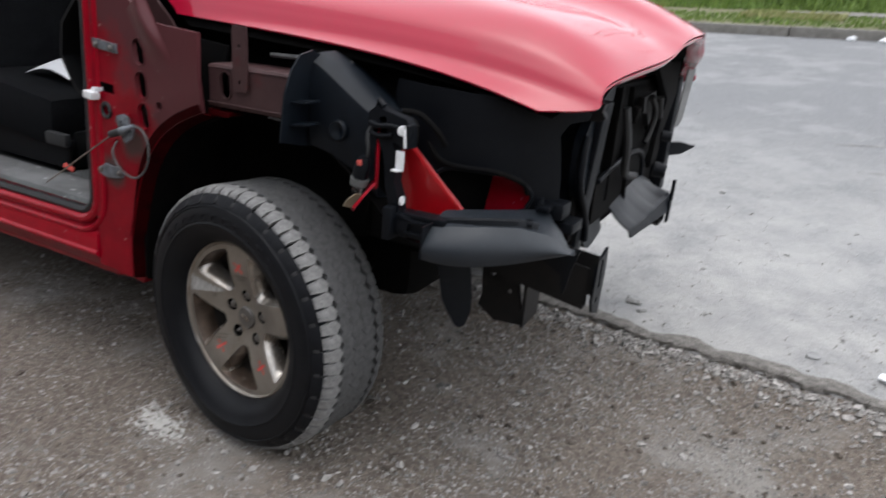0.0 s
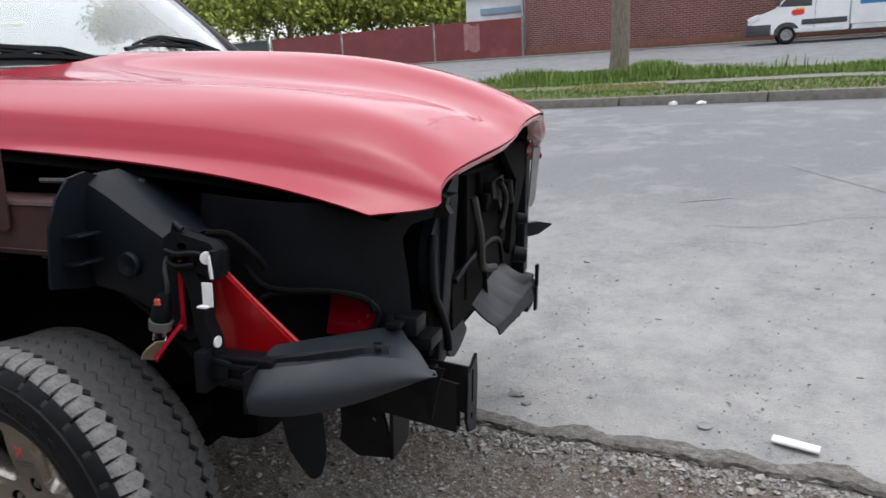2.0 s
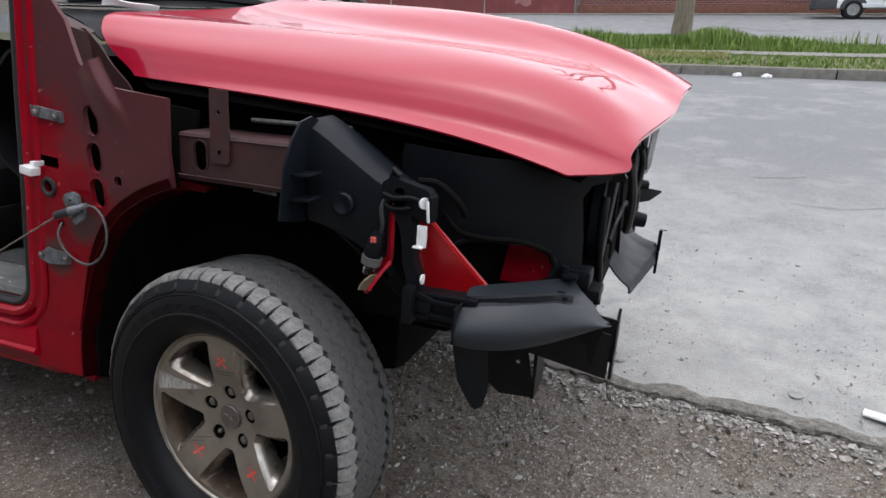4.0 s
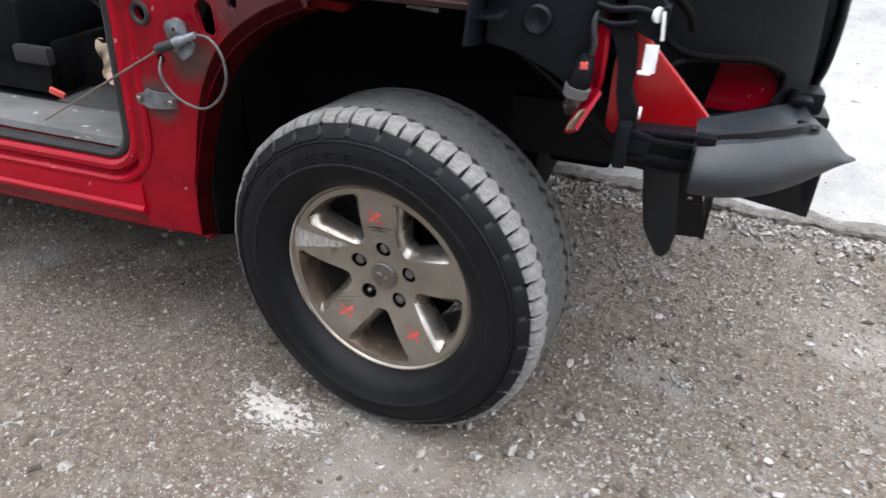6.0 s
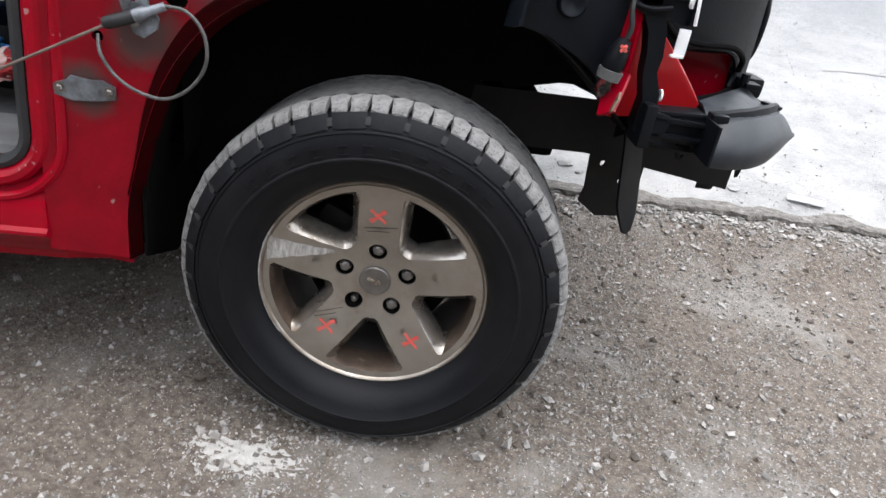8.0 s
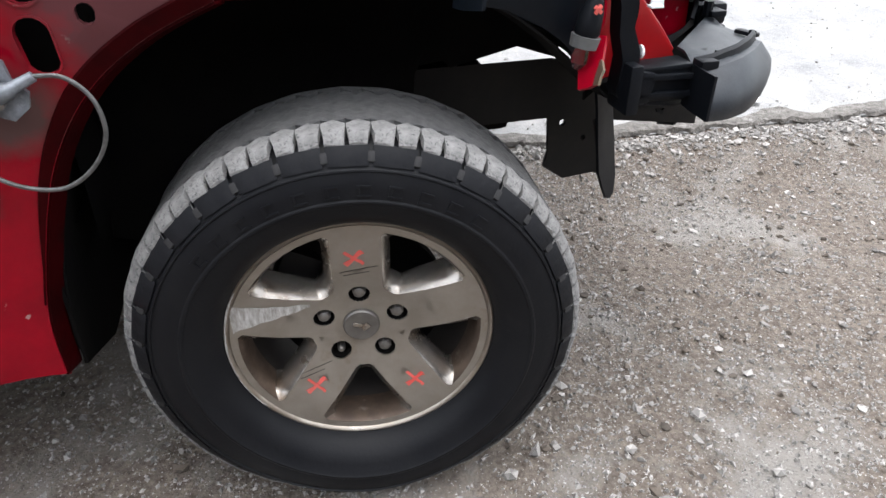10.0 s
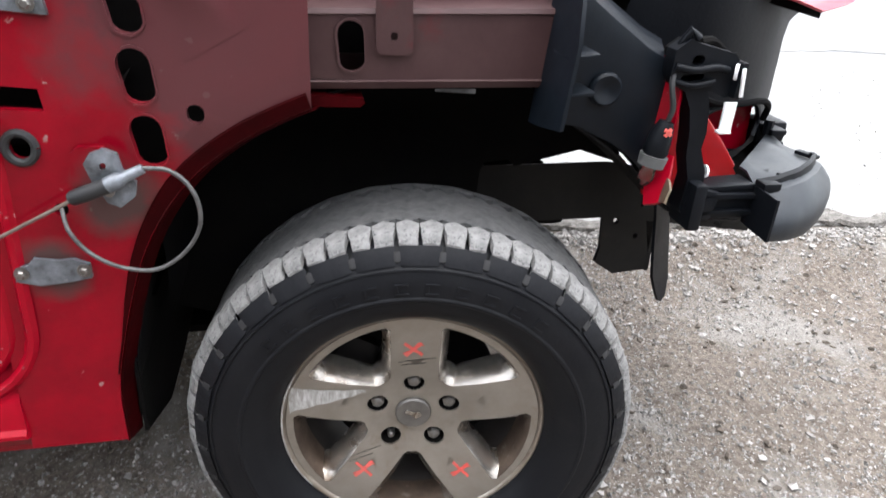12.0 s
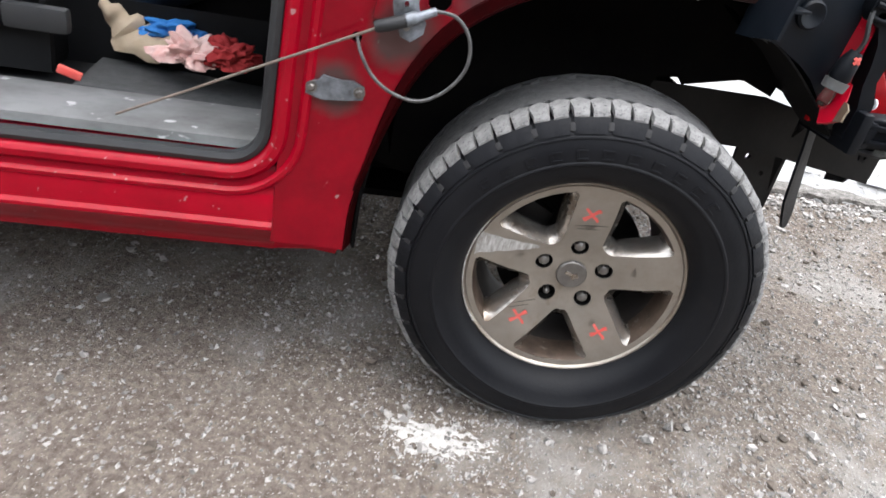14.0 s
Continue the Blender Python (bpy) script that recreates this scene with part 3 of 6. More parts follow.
clampbody = plate(clamp_line, [oval(-0.442, 0.908, 0.008, 0.010, 0, 10)], 0.008, lambda a, b, d: (a, -0.038 + d + 0.006 * math.sin(70 * a + 40 * b), b))
clamp = part("cable_clamp", clampbody, ZINC, truck, "grey cast cable clamp")
part("sleeve", tube([(-0.490, -0.046, 0.864), (-0.486, -0.046, 0.8655), (-0.470, -0.046, 0.871), (-0.440, -0.046, 0.882)], [0.008, 0.0105, 0.0110, 0.0110], 18), SEAL, clamp, "dark cable sleeve")
part("ferrule", tube([(-0.440, -0.046, 0.882), (-0.424, -0.044, 0.889), (-0.420, -0.044, 0.891), (-0.392, -0.040, 0.903)], [0.0118, 0.0118, 0.0082, 0.0070], 18), ZINC, clamp)
part("clamp_screw", tube([(-0.438, -0.040, 0.872), (-0.438, -0.050, 0.872)], 0.006, 12), NUT, clamp)
part("clamp_stud", tube([(-0.440, 0.0, 0.885), (-0.440, -0.036, 0.885)], 0.012, 14), ZINC, clamp)
part("pull_bracket", plate([(-0.494, 0.872), (-0.487, 0.918), (-0.478, 0.926), (-0.444, 0.926), (-0.440, 0.912), (-0.450, 0.868)], [], 0.008, side(-0.016)), COWLPAINT, truck, "small pressed bracket with dull overspray")
loop = curve_points([(-0.517, -0.004, 0.835), (-0.505, -0.030, 0.808), (-0.480, -0.038, 0.775), (-0.442, -0.040, 0.752), (-0.395, -0.042, 0.747), (-0.352, -0.045, 0.775), (-0.326, -0.048, 0.820), (-0.330, -0.046, 0.868), (-0.358, -0.042, 0.899), (-0.398, -0.038, 0.903)], 6)
part("cable_loop", tube(loop, 0.0032, 8), CABLE, truck, "looped grey steel control cable")
part("cable_strand", tube([(-0.480, -0.046, 0.866), (-0.60, -0.029, 0.801), (-0.70, -0.014, 0.747), (-0.80, 0.001, 0.692), (-0.930, 0.020, 0.622)], [0.0028, 0.0026, 0.0026, 0.0025, 0.0024], 8), RODMAT, truck, "rusty pale cable strand stretched across the doorway")

# rocker and door opening
rocker_profile = [(0.16, 0.590), (0.070, 0.588), (0.050, 0.574), (0.030, 0.566), (0.012, 0.560), (0.004, 0.548), (0.002, 0.522), (-0.006, 0.508), (-0.010, 0.500), (-0.012, 0.470), (-0.014, 0.448), (-0.022, 0.441), (-0.022, 0.434), (-0.006, 0.422), (0.012, 0.398), (0.040, 0.372), (0.062, 0.350), (0.066, 0.336), (0.074, 0.336), (0.080, 0.360), (0.16, 0.40)]
stations = [-3.3, -2.4, -1.8, -1.3, -1.0, -0.8, -0.70, -0.645]
part("rocker_panel", grid([[(u, v, z) for v, z in rocker_profile] for u in stations]), RED_DULL, truck, "chipped red rocker panel")
part("rocker_end", plate([(v, z) for v, z in rocker_profile[4:]], [], 0.004, across(-0.642)), RED_DULL, truck)
part("toe_board", plate([(-0.645, 0.40), (-0.50, 0.387), (-0.512, 0.345), (-0.56, 0.352), (-0.642, 0.345)], [], 0.03, side(0.055)), RED_DULL, truck, "rusty lower corner of the pillar")
path = [(-3.3, 0.552), (-2.0, 0.552), (-1.2, 0.553), (-0.80, 0.556)] + [(-0.735 + 0.085 * math.sin(a), 0.641 - 0.085 * math.cos(a)) for a in np.linspace(0.0, math.pi / 2, 9)] + [(-0.646, 0.72), (-0.636, 0.90), (-0.626, 1.16), (-0.612, 1.42)]


def offset_path(pts, d):
    out = []
    for i, (a, b) in enumerate(pts):
        p, q = pts[max(0, i - 1)], pts[min(len(pts) - 1, i + 1)]
        t = Vector((q[0] - p[0], q[1] - p[1])).normalized()
        out.append((a - t.y * d, b + t.x * d))
    return out


def sweep_opening(profile):
    """Carries a profile of (out, v) along the door opening; out points into the opening."""
    return grid([[(*[offset_path(path, o)[i][0]], v, offset_path(path, o)[i][1]) for o, v in profile] for i in range(len(path))])


part("opening_lip", sweep_opening([(-0.030, -0.004), (-0.022, -0.012), (-0.010, -0.013), (-0.002, -0.008), (0.004, 0.004), (0.006, 0.03)]), RED_DULL, truck, "red lip round the door opening")
part("opening_step", sweep_opening([(-0.062, -0.006), (-0.056, -0.013), (-0.048, -0.014), (-0.042, -0.006)]), RED_DULL, truck, "red stepped edge of the door opening")
part("door_seal", sweep_opening([(0.000, 0.012), (0.004, -0.002), (0.014, -0.006), (0.024, 0.000), (0.026, 0.014), (0.018, 0.03)]), SEAL, truck, "black rubber door seal")
part("sill_plate", shell(grid([[(u, v, z) for v, z in ((0.028, 0.580), (0.034, 0.596), (0.05, 0.604), (0.12, 0.612), (0.155, 0.612), (0.165, 0.604))] for u in (-3.2, -1.6, -1.0, -0.76, -0.70, -0.675)]), 0.004), SILLGREY, truck, "scuffed grey plastic sill plate")

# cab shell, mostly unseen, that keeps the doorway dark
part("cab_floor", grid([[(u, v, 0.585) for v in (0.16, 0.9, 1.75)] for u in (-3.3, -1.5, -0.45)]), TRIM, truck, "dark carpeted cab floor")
part("floor_mat", shell(grid([[(u, v, 0.592 + 0.012 * math.sin(5 * u + 3 * v)) for v in (0.18, 0.3, 0.45, 0.62)] for u in np.linspace(-1.06, -0.66, 8)]), 0.006), MAT, truck, "grey rubber floor mat")
part("toe_panel", grid([[(-0.42 - 0.24 * k, v, 0.585 + 0.0 * k + (0.42 * (1 - k))) for v in (0.05, 0.9, 1.8)] for k in (0.0, 0.5, 1.0)]), MAT, truck, "grey carpeted toe panel")
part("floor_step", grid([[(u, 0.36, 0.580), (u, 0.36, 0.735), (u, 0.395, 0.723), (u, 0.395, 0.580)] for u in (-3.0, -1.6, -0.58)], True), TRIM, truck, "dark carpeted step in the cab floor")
part("firewall", grid([[(-0.42, v, z) for v in (0.14, 0.9, 1.72)] for z in (0.55, 1.0, 1.18)]), SHADE_BLACK, truck, "black firewall")
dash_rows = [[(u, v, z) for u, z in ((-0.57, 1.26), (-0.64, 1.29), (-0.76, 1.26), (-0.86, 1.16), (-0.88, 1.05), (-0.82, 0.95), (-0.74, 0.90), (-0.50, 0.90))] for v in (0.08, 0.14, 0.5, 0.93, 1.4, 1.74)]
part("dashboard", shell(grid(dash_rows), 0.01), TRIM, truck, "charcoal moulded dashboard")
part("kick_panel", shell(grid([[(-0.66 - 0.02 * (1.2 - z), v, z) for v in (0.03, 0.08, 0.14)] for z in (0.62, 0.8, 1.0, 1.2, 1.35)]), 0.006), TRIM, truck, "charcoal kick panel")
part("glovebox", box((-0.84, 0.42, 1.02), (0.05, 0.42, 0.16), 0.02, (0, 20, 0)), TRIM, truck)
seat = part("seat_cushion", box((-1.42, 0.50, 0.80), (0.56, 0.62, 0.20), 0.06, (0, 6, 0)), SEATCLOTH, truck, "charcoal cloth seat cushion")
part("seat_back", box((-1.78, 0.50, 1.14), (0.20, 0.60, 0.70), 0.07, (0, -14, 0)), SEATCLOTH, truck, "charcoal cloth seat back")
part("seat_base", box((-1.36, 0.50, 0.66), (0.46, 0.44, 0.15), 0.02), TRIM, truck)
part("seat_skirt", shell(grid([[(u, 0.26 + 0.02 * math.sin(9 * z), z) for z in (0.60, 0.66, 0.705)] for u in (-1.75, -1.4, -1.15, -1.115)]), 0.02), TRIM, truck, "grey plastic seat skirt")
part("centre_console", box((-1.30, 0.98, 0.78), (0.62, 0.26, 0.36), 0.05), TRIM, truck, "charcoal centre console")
part("lumbar_lever", box((-1.12, 0.20, 0.72), (0.12, 0.03, 0.05), 0.012), SEAL, truck)
part("roof", shell(grid([[(u, v, 1.93 + 0.07 * (v - 0.16) + 0.05 * math.sin(math.pi * (v - 0.1) / 1.66)) for v in np.linspace(0.16, 1.70, 7)] for u in (-3.2, -2.2, -1.3, -1.16)]), 0.03), RED, truck, "red cab roof")
part("cab_back", grid([[(-3.25, v, z) for v in (0.06, 0.9, 1.80)] for z in (0.55, 1.3, 1.93)]), TRIM, truck)
part("rear_door", shell(grid([[(u, v, z) for u in (-3.25, -2.4, -1.95)] for v, z in ((0.0, 0.57), (-0.03, 0.9), (-0.01, 1.25), (0.06, 1.55), (0.14, 1.93))]), 0.03), RED, truck, "red rear door")
far_door = part("far_door", shell(grid([[(u, v, z) for u in (-3.25, -1.6, -0.72)] for v, z in ((1.82, 0.55), (1.86, 0.9), (1.85, 1.24))]), 0.03), TRIM, truck, "charcoal far door lining")
part("door_pull", box((-1.2, 1.81, 1.02), (0.40, 0.06, 0.06), 0.02), SEAL, far_door)
part("far_window", shell(grid([[(u, v, z) for u in (-3.2, -2.0, -1.28, -0.84)] for v, z in ((1.84, 1.24), (1.79, 1.60), (1.70, 1.92))]), 0.005), TINT, truck, "dark tinted far side window")
far_post = part("far_pillar", tube([(-0.475, 1.765, 1.49), (-0.795, 1.75, 1.73), (-1.155, 1.705, 2.02)], 0.022, 14), SEAL, truck, "black far windscreen pillar")
part("pillar_trim", shell(grid([[(u - 0.5 * d, v - d, z) for d in (0.0, 0.05, 0.10)] for u, v, z in ((-0.545, 1.745, 1.50), (-0.70, 1.735, 1.615), (-0.86, 1.72, 1.735), (-1.20, 1.68, 2.0))]), 0.008), PILLARTRIM, far_post, "olive-grey pillar lining")
part("near_pillar", tube([(-0.61, 0.06, 1.36), (-0.88, 0.10, 1.65), (-1.18, 0.17, 1.93)], 0.042, 10), RED, truck, "red windscreen pillar")

# windscreen, cowl grille and wipers
def screen(s, k, lift=0.0):
    """A point of the windscreen: s across from -1 to 1, k up from 0 to 1."""
    rack = (s + 1) ** 2          # the body leans a little to the near side
    u = -0.44 - 0.20 * s * s + 0.03 * rack - 0.66 * k
    return (u - 0.5 * lift, MID + s * (0.80 - 0.09 * k), 1.415 - 0.03 * s * s + 0.035 * rack + 0.50 * k + 0.03 * math.sin(math.pi * k) + lift)


part("windscreen", shell(grid([[screen(s, k) for s in np.linspace(-1, 1, 15)] for k in np.linspace(0, 1, 8)]), 0.005), GLASS, truck, "windscreen with wax marker writing")
part("screen_band", shell(grid([[screen(s, k, 0.006) for s in np.linspace(-1, 1, 15)] for k in (0.0, 0.04)]), 0.003), VANDARK, truck)
part("cowl_grille", shell(grid([[(-0.44 - 0.20 * s * s + 0.03 * (s + 1) ** 2 + d, MID + s * 0.80, 1.405 - 0.03 * s * s + 0.03 * (s + 1) ** 2 - h) for s in np.linspace(-1, 1, 15)] for d, h in ((-0.04, 0.0), (0.03, 0.005), (0.10, 0.03), (0.16, 0.07))]), 0.005), PLASTIC, truck, "black plastic cowl grille")


def wiper(points, pivot):
    pts = curve_points(points, 5)
    w = part("wiper", tube(pts, 0.010, 6), PLASTIC, truck, "black windscreen wiper")
    lift = Vector((-0.012, 0, 0.022))
    part("arm", tube([Vector(pivot), pts[-3] + lift, pts[len(pts) // 2] + lift * 1.3, pts[len(pts) // 3] + lift], [0.016, 0.013, 0.010, 0.007], 6), PLASTIC, w)
    for k in (4, len(pts) // 2, len(pts) - 5):
        part("bridge", tube([pts[k - 2] + lift * 0.4, pts[k] + lift * 0.9, pts[k + 2] + lift * 0.4], 0.007, 6), PLASTIC, w)


wiper([(-0.63, 0.17, 1.402), (-0.55, 0.36, 1.430), (-0.48, 0.56, 1.448), (-0.43, 0.74, 1.452)], (-0.40, 0.86, 1.432))
wiper([(-0.465, 0.95, 1.497), (-0.476, 1.08, 1.520), (-0.468, 1.22, 1.534), (-0.410, 1.36, 1.524)], (-0.370, 1.45, 1.500))


# hood: guide lines from the lip to the centre, each from its rear end (u, v, z) to its front end (u, v, z),
# then how its height falls off (straight share, power) and how its plan bends
HOOD_LINES = [
    (-0.360, 0.115, 1.220, 0.763, 0.163, 1.091, 0.42, 4.0, 2.5), (-0.385, 0.122, 1.240, 0.883, 0.226, 1.105, 0.50, 4.2, 1.5),
    (-0.435, 0.130, 1.272, 0.886, 0.252, 1.140, 0.42, 5.0, 1.3), (-0.478, 0.140, 1.306, 0.892, 0.288, 1.163, 0.30, 6.5, 1.1),
    (-0.510, 0.165, 1.338, 0.907, 0.365, 1.182, 0.20, 9.0, 0.8), (-0.530, 0.220, 1.371, 0.930, 0.470, 1.200, 0.20, 7.2, 0.75),
    (-0.507, 0.350, 1.387, 0.950, 0.580, 1.216, 0.36, 9.0, 0.8), (-0.390, 0.580, 1.420, 0.962, 0.665, 1.234, 0.45, 6.5, 1.0),
    (-0.334, 0.715, 1.456, 0.968, 0.745, 1.262, 0.13, 3.2, 1.0), (-0.320, 0.800, 1.472, 0.980, 0.830, 1.281, 0.05, 4.0, 1.0),
    (-0.310, 0.930, 1.475, 0.990, 0.930, 1.290, 0.05, 4.0, 1.0)]


def hood_line(k, t):
    """A point of the guide line k; past the centre the lines mirror."""
    flip = k > 10
    u0, v0, z0, u1, v1, z1, share, power, bend = HOOD_LINES[20 - k if flip else k]
    v = blend(v0, v1, t ** bend)
    return Vector((blend(u0, u1, t), 2 * MID - v if flip else v, blend(z0, z1, share * t + (1 - share) * t ** power)))


def hood_point(s, t, sink=0.0):
    """s runs from -1 at the near lip to 1 at the far one, t from the windscreen to the front edge."""
    x = (s + 1) * 10
    k = min(19, int(x))
    f = x - k
    a, b, c, d = (hood_line(min(20, max(0, k + n)), t) for n in (-1, 0, 1, 2))
    p = 0.5 * (2 * b + (c - a) * f + (2 * a - 5 * b + 4 * c - d) * f * f + (3 * b - a - 3 * c + d) * f ** 3)
    return (p.x, p.y, p.z - sink)


ss = np.linspace(-1, 1, 121)
ts = [k / 40 for k in range(36)] + [0.895, 0.915, 0.935, 0.955, 0.97, 0.985, 1.0]
hood = part("hood", shell(grid([[hood_point(s, t) for s in ss] for t in ts]), -0.005), RED, truck, "glossy metallic red hood with a raised centre", sharp=50)
part("hood_inner", grid([[hood_point(s * 0.94, 0.04 + 0.92 * t, 0.035) for s in np.linspace(-1, 1, 15)] for t in np.linspace(0, 1, 9)]), SHADE_BLACK, truck, "black inner hood frame")
part("front_lip", shell(grid([[Vector(hood_point(s, 1.0)) + Vector((-d, 0, -h)) for s in np.linspace(-0.83, 0.83, 41)] for d, h in ((0.002, 0.004), (0.012, 0.016), (0.05, 0.020))]), 0.004), RED, hood)
p = Vector(hood_point(-0.01, 0.11))
part("washer_nozzle", box((p.x, p.y, p.z + 0.008), (0.03, 0.05, 0.016), 0.005), PLASTIC, hood, "black washer nozzle")

# apron rail under the hood
rail_out = [(-0.162, 1.098), (0.24, 1.106), (0.24, 0.994), (-0.075, 1.003), (-0.162, 1.006)]
rail = part("apron_rail", plate(rail_out, [oval(-0.101, 1.053, 0.040, 0.074, 3)], 0.008, side(0.036)), OVERSPRAY, truck, "dull overspray-covered apron rail with an oval slot")
part("slot_rim", plate(oval(-0.101, 1.053, 0.046, 0.080, 3), [oval(-0.101, 1.053, 0.038, 0.072, 3)], 0.005, side(0.032)), OVERSPRAY, rail)
part("rail_top", shell(grid([[(u, v, 1.100 + 0.012 * (u + 0.16) + dz) for u in (-0.162, 0.1, 0.23)] for v, dz in ((0.032, -0.003), (0.036, 0.004), (0.06, 0.006), (0.16, 0.006))]), 0.004), OVERSPRAY, truck, "folded top of the apron rail")
part("rail_foot", shell(grid([[(u, v, 1.000 + dz) for u in (-0.165, 0.1, 0.42)] for v, dz in ((0.034, 0.004), (0.040, -0.006), (0.075, -0.012), (0.30, 0.0))]), 0.004), OVERSPRAY, truck, "dull red lower edge of the apron rail")
# the stub below the rail takes the same shade-darkened red
part("stub_flange", plate([(-0.163, 0.984), (-0.085, 0.978), (-0.082, 0.970), (-0.09, 0.964), (-0.163, 0.966)], [], 0.05, side(0.03)), DIRTY_SHADED_RED, truck)
part("rail_sticker", plate([(0.03, 0.990), (0.095, 0.986), (0.095, 0.975), (0.03, 0.979)], [], 0.002, side(0.06)), ZINC, truck, "pale grey label under the rail")
strap = part("fender_strap", plate([(-0.066, 1.215), (-0.016, 1.215), (-0.012, 1.050), (-0.020, 1.041), (-0.060, 1.042), (-0.066, 1.050)], [oval(-0.040, 1.068, 0.011, 0.012, 0, 10), oval(-0.042, 1.162, 0.011, 0.012, 0, 10)], 0.005, side(0.026)), OVERSPRAY, truck, "dull flat fender bracket strap")
part("prop_rod", tube([(-0.012, 0.12, 1.142), (0.26, 0.12, 1.148)], 0.006, 8), CABLE, truck, "bare steel rod under the hood")
# black sheet added behind the rail to stop light leaking through
part("hinge_shadow_panel", plate([(-0.36, 1.0), (-0.34, 1.18), (-0.165, 1.20), (0.50, 1.13), (0.50, 1.0)], [], 0.006, side(0.24)), SHADE_BLACK, truck)
# plain filler for the engine, added so no light shows through
part("engine_block", box((0.22, 1.0, 0.93), (0.90, 1.10, 0.40), 0.06), SHADE_BLACK, truck, "black filler mass for the engine that blocks light under the hood")
# black sheet added behind the lamp bay against a light leak
part("lamp_bay_light_block", plate([(0.42, 0.80), (0.42, 1.13), (0.70, 1.12), (0.82, 1.09), (0.82, 0.80)], [], 0.006, side(0.46)), SHADE_BLACK, truck)
part("splash_shield", plate([(-0.45, 0.45), (-0.40, 0.86), (-0.22, 1.0), (0.28, 1.0), (0.40, 0.90), (0.52, 0.84), (0.50, 0.745), (0.41, 0.775), (0.30, 0.750), (0.265, 0.742), (0.25, 0.758), (0.20, 0.752), (0.19, 0.735), (0.18, 0.60), (-0.36, 0.42)], [], 0.006, side(0.34)), SHADE_BLACK, truck, "black inner wheel house")
part("wheel_house_top", shell(grid([[(-0.488, v, 0.40), (-0.455, v, 0.64), (-0.41, v, 0.80), (-0.28, v, 0.945), (-0.10, v, 0.992), (0.15, v, 0.990)] for v in (0.045, 0.22, 0.36)]), 0.004), SHADE_BLACK, truck)

# shield added to shade and hide the ground behind the wheel
part("wheel_house_rear", shell(grid([[(-0.478 - 0.03 * max(0, 0.45 - z), v, z) for z in (0.375 - 0.12 * min(1.0, (v - 0.04) / 0.25), 0.40, 0.5, 0.66, 0.80)] for v in (0.04, 0.10, 0.25, 0.45, 0.80)]), 0.006), SHADE_BLACK, truck, "black splash shield added behind the wheel to darken the gap")
# chassis rail, horn and brackets
rail_len = [(-0.56, 0.596, 0.735), (0.50, 0.600, 0.738), (0.62, 0.585, 0.715), (0.895, 0.545, 0.668)]
part("chassis_rail", grid([[(u, 0.36, lo), (u, 0.36, hi), (u, 0.395, hi - 0.012), (u, 0.395, lo)] for u, lo, hi in rail_len], True), STEEL, truck, "black steel chassis rail")
part("far_chassis_rail", grid([[(u, 1.38, lo), (u, 1.38, hi), (u, 1.50, hi), (u, 1.50, lo)] for u, lo, hi in rail_len], True), STEEL, truck, "black steel chassis rail")
horn = part("horn_plate", plate([(0.425, 0.545), (0.43, 0.66), (0.52, 0.690), (0.53, 0.62), (0.52, 0.48), (0.45, 0.505)], [oval(0.475, 0.62, 0.02, 0.09, 0, 12), oval(0.47, 0.54, 0.016, 0.02, 0, 10)], 0.008, across(0.905)), PLASTIC, truck, "black bumper mounting plate with a slot")
part("horn_side", plate([(0.74, 0.70), (0.905, 0.685), (0.905, 0.56), (0.86, 0.575), (0.80, 0.62), (0.74, 0.64)], [], 0.008, side(0.43)), STEEL, truck, "black side of the bumper mounting")
part("hanger", plate([(0.545, 0.585), (0.66, 0.575), (0.70, 0.40), (0.60, 0.392), (0.545, 0.43), (0.553, 0.47)], [oval(0.645, 0.50, 0.014, 0.016, 0, 10), oval(0.585, 0.545, 0.016, 0.018, 0, 10)], 0.012, side(0.45)), STEEL, truck, "black steel hanger bracket with bolt holes")
part("hanger_side", plate([(0.45, 0.395), (0.45, 0.58), (0.58, 0.58), (0.57, 0.40)], [], 0.010, across(0.70)), STEEL, truck)
part("crossmember", box((0.36, 0.93, 0.60), (0.16, 1.0, 0.10), 0.02), SHADE_BLACK, truck, "black crossmember")
part("lower_arm", tube([(0.02, 0.24, 0.34), (0.05, 0.50, 0.42), (0.10, 0.80, 0.46)], [0.05, 0.045, 0.05], 8), SHADE_BLACK, truck, "black suspension arm")
part("axle_hub", tube([(0, 0.12, 0.39), (0, 0.36, 0.42), (-0.02, 0.9, 0.44)], [0.09, 0.05, 0.05], 10), SHADE_BLACK, truck)
# dark plate added where the ground under the engine lies in deep shade
part("skid_plate", shell(grid([[(u, v, z - 0.02 * abs(v - 0.93)) for v in (0.56, 0.70, 0.93, 1.26, 1.44)] for u, z in ((-0.55, 0.26), (-0.30, 0.26), (-0.02, 0.28), (0.05, 0.31))]), 0.02), SHADE_BLACK, truck, "black plate added under the engine for the deep shade there")
# plain mass added to keep light from under the truck
part("gearbox_block", box((-0.40, 0.93, 0.56), (1.3, 0.80, 0.50), 0.08), SHADE_BLACK, truck, "black mass for the drivetrain that blocks light underneath")
# far side bodywork added to keep street light from under the truck
part("far_fender", shell(grid([[(u, v, z) for v, z in ((1.88, 0.95), (1.91, 1.05), (1.85, 1.17), (1.75, 1.20))] for u in (-0.70, -0.3, 0.1, 0.5, 0.72)]), 0.006), RED, truck, "red far front fender added to block light")
part("far_rocker", box((-2.0, 1.85, 0.47), (2.7, 0.10, 0.24), 0.03), RED, truck, "red far rocker panel added to block light")
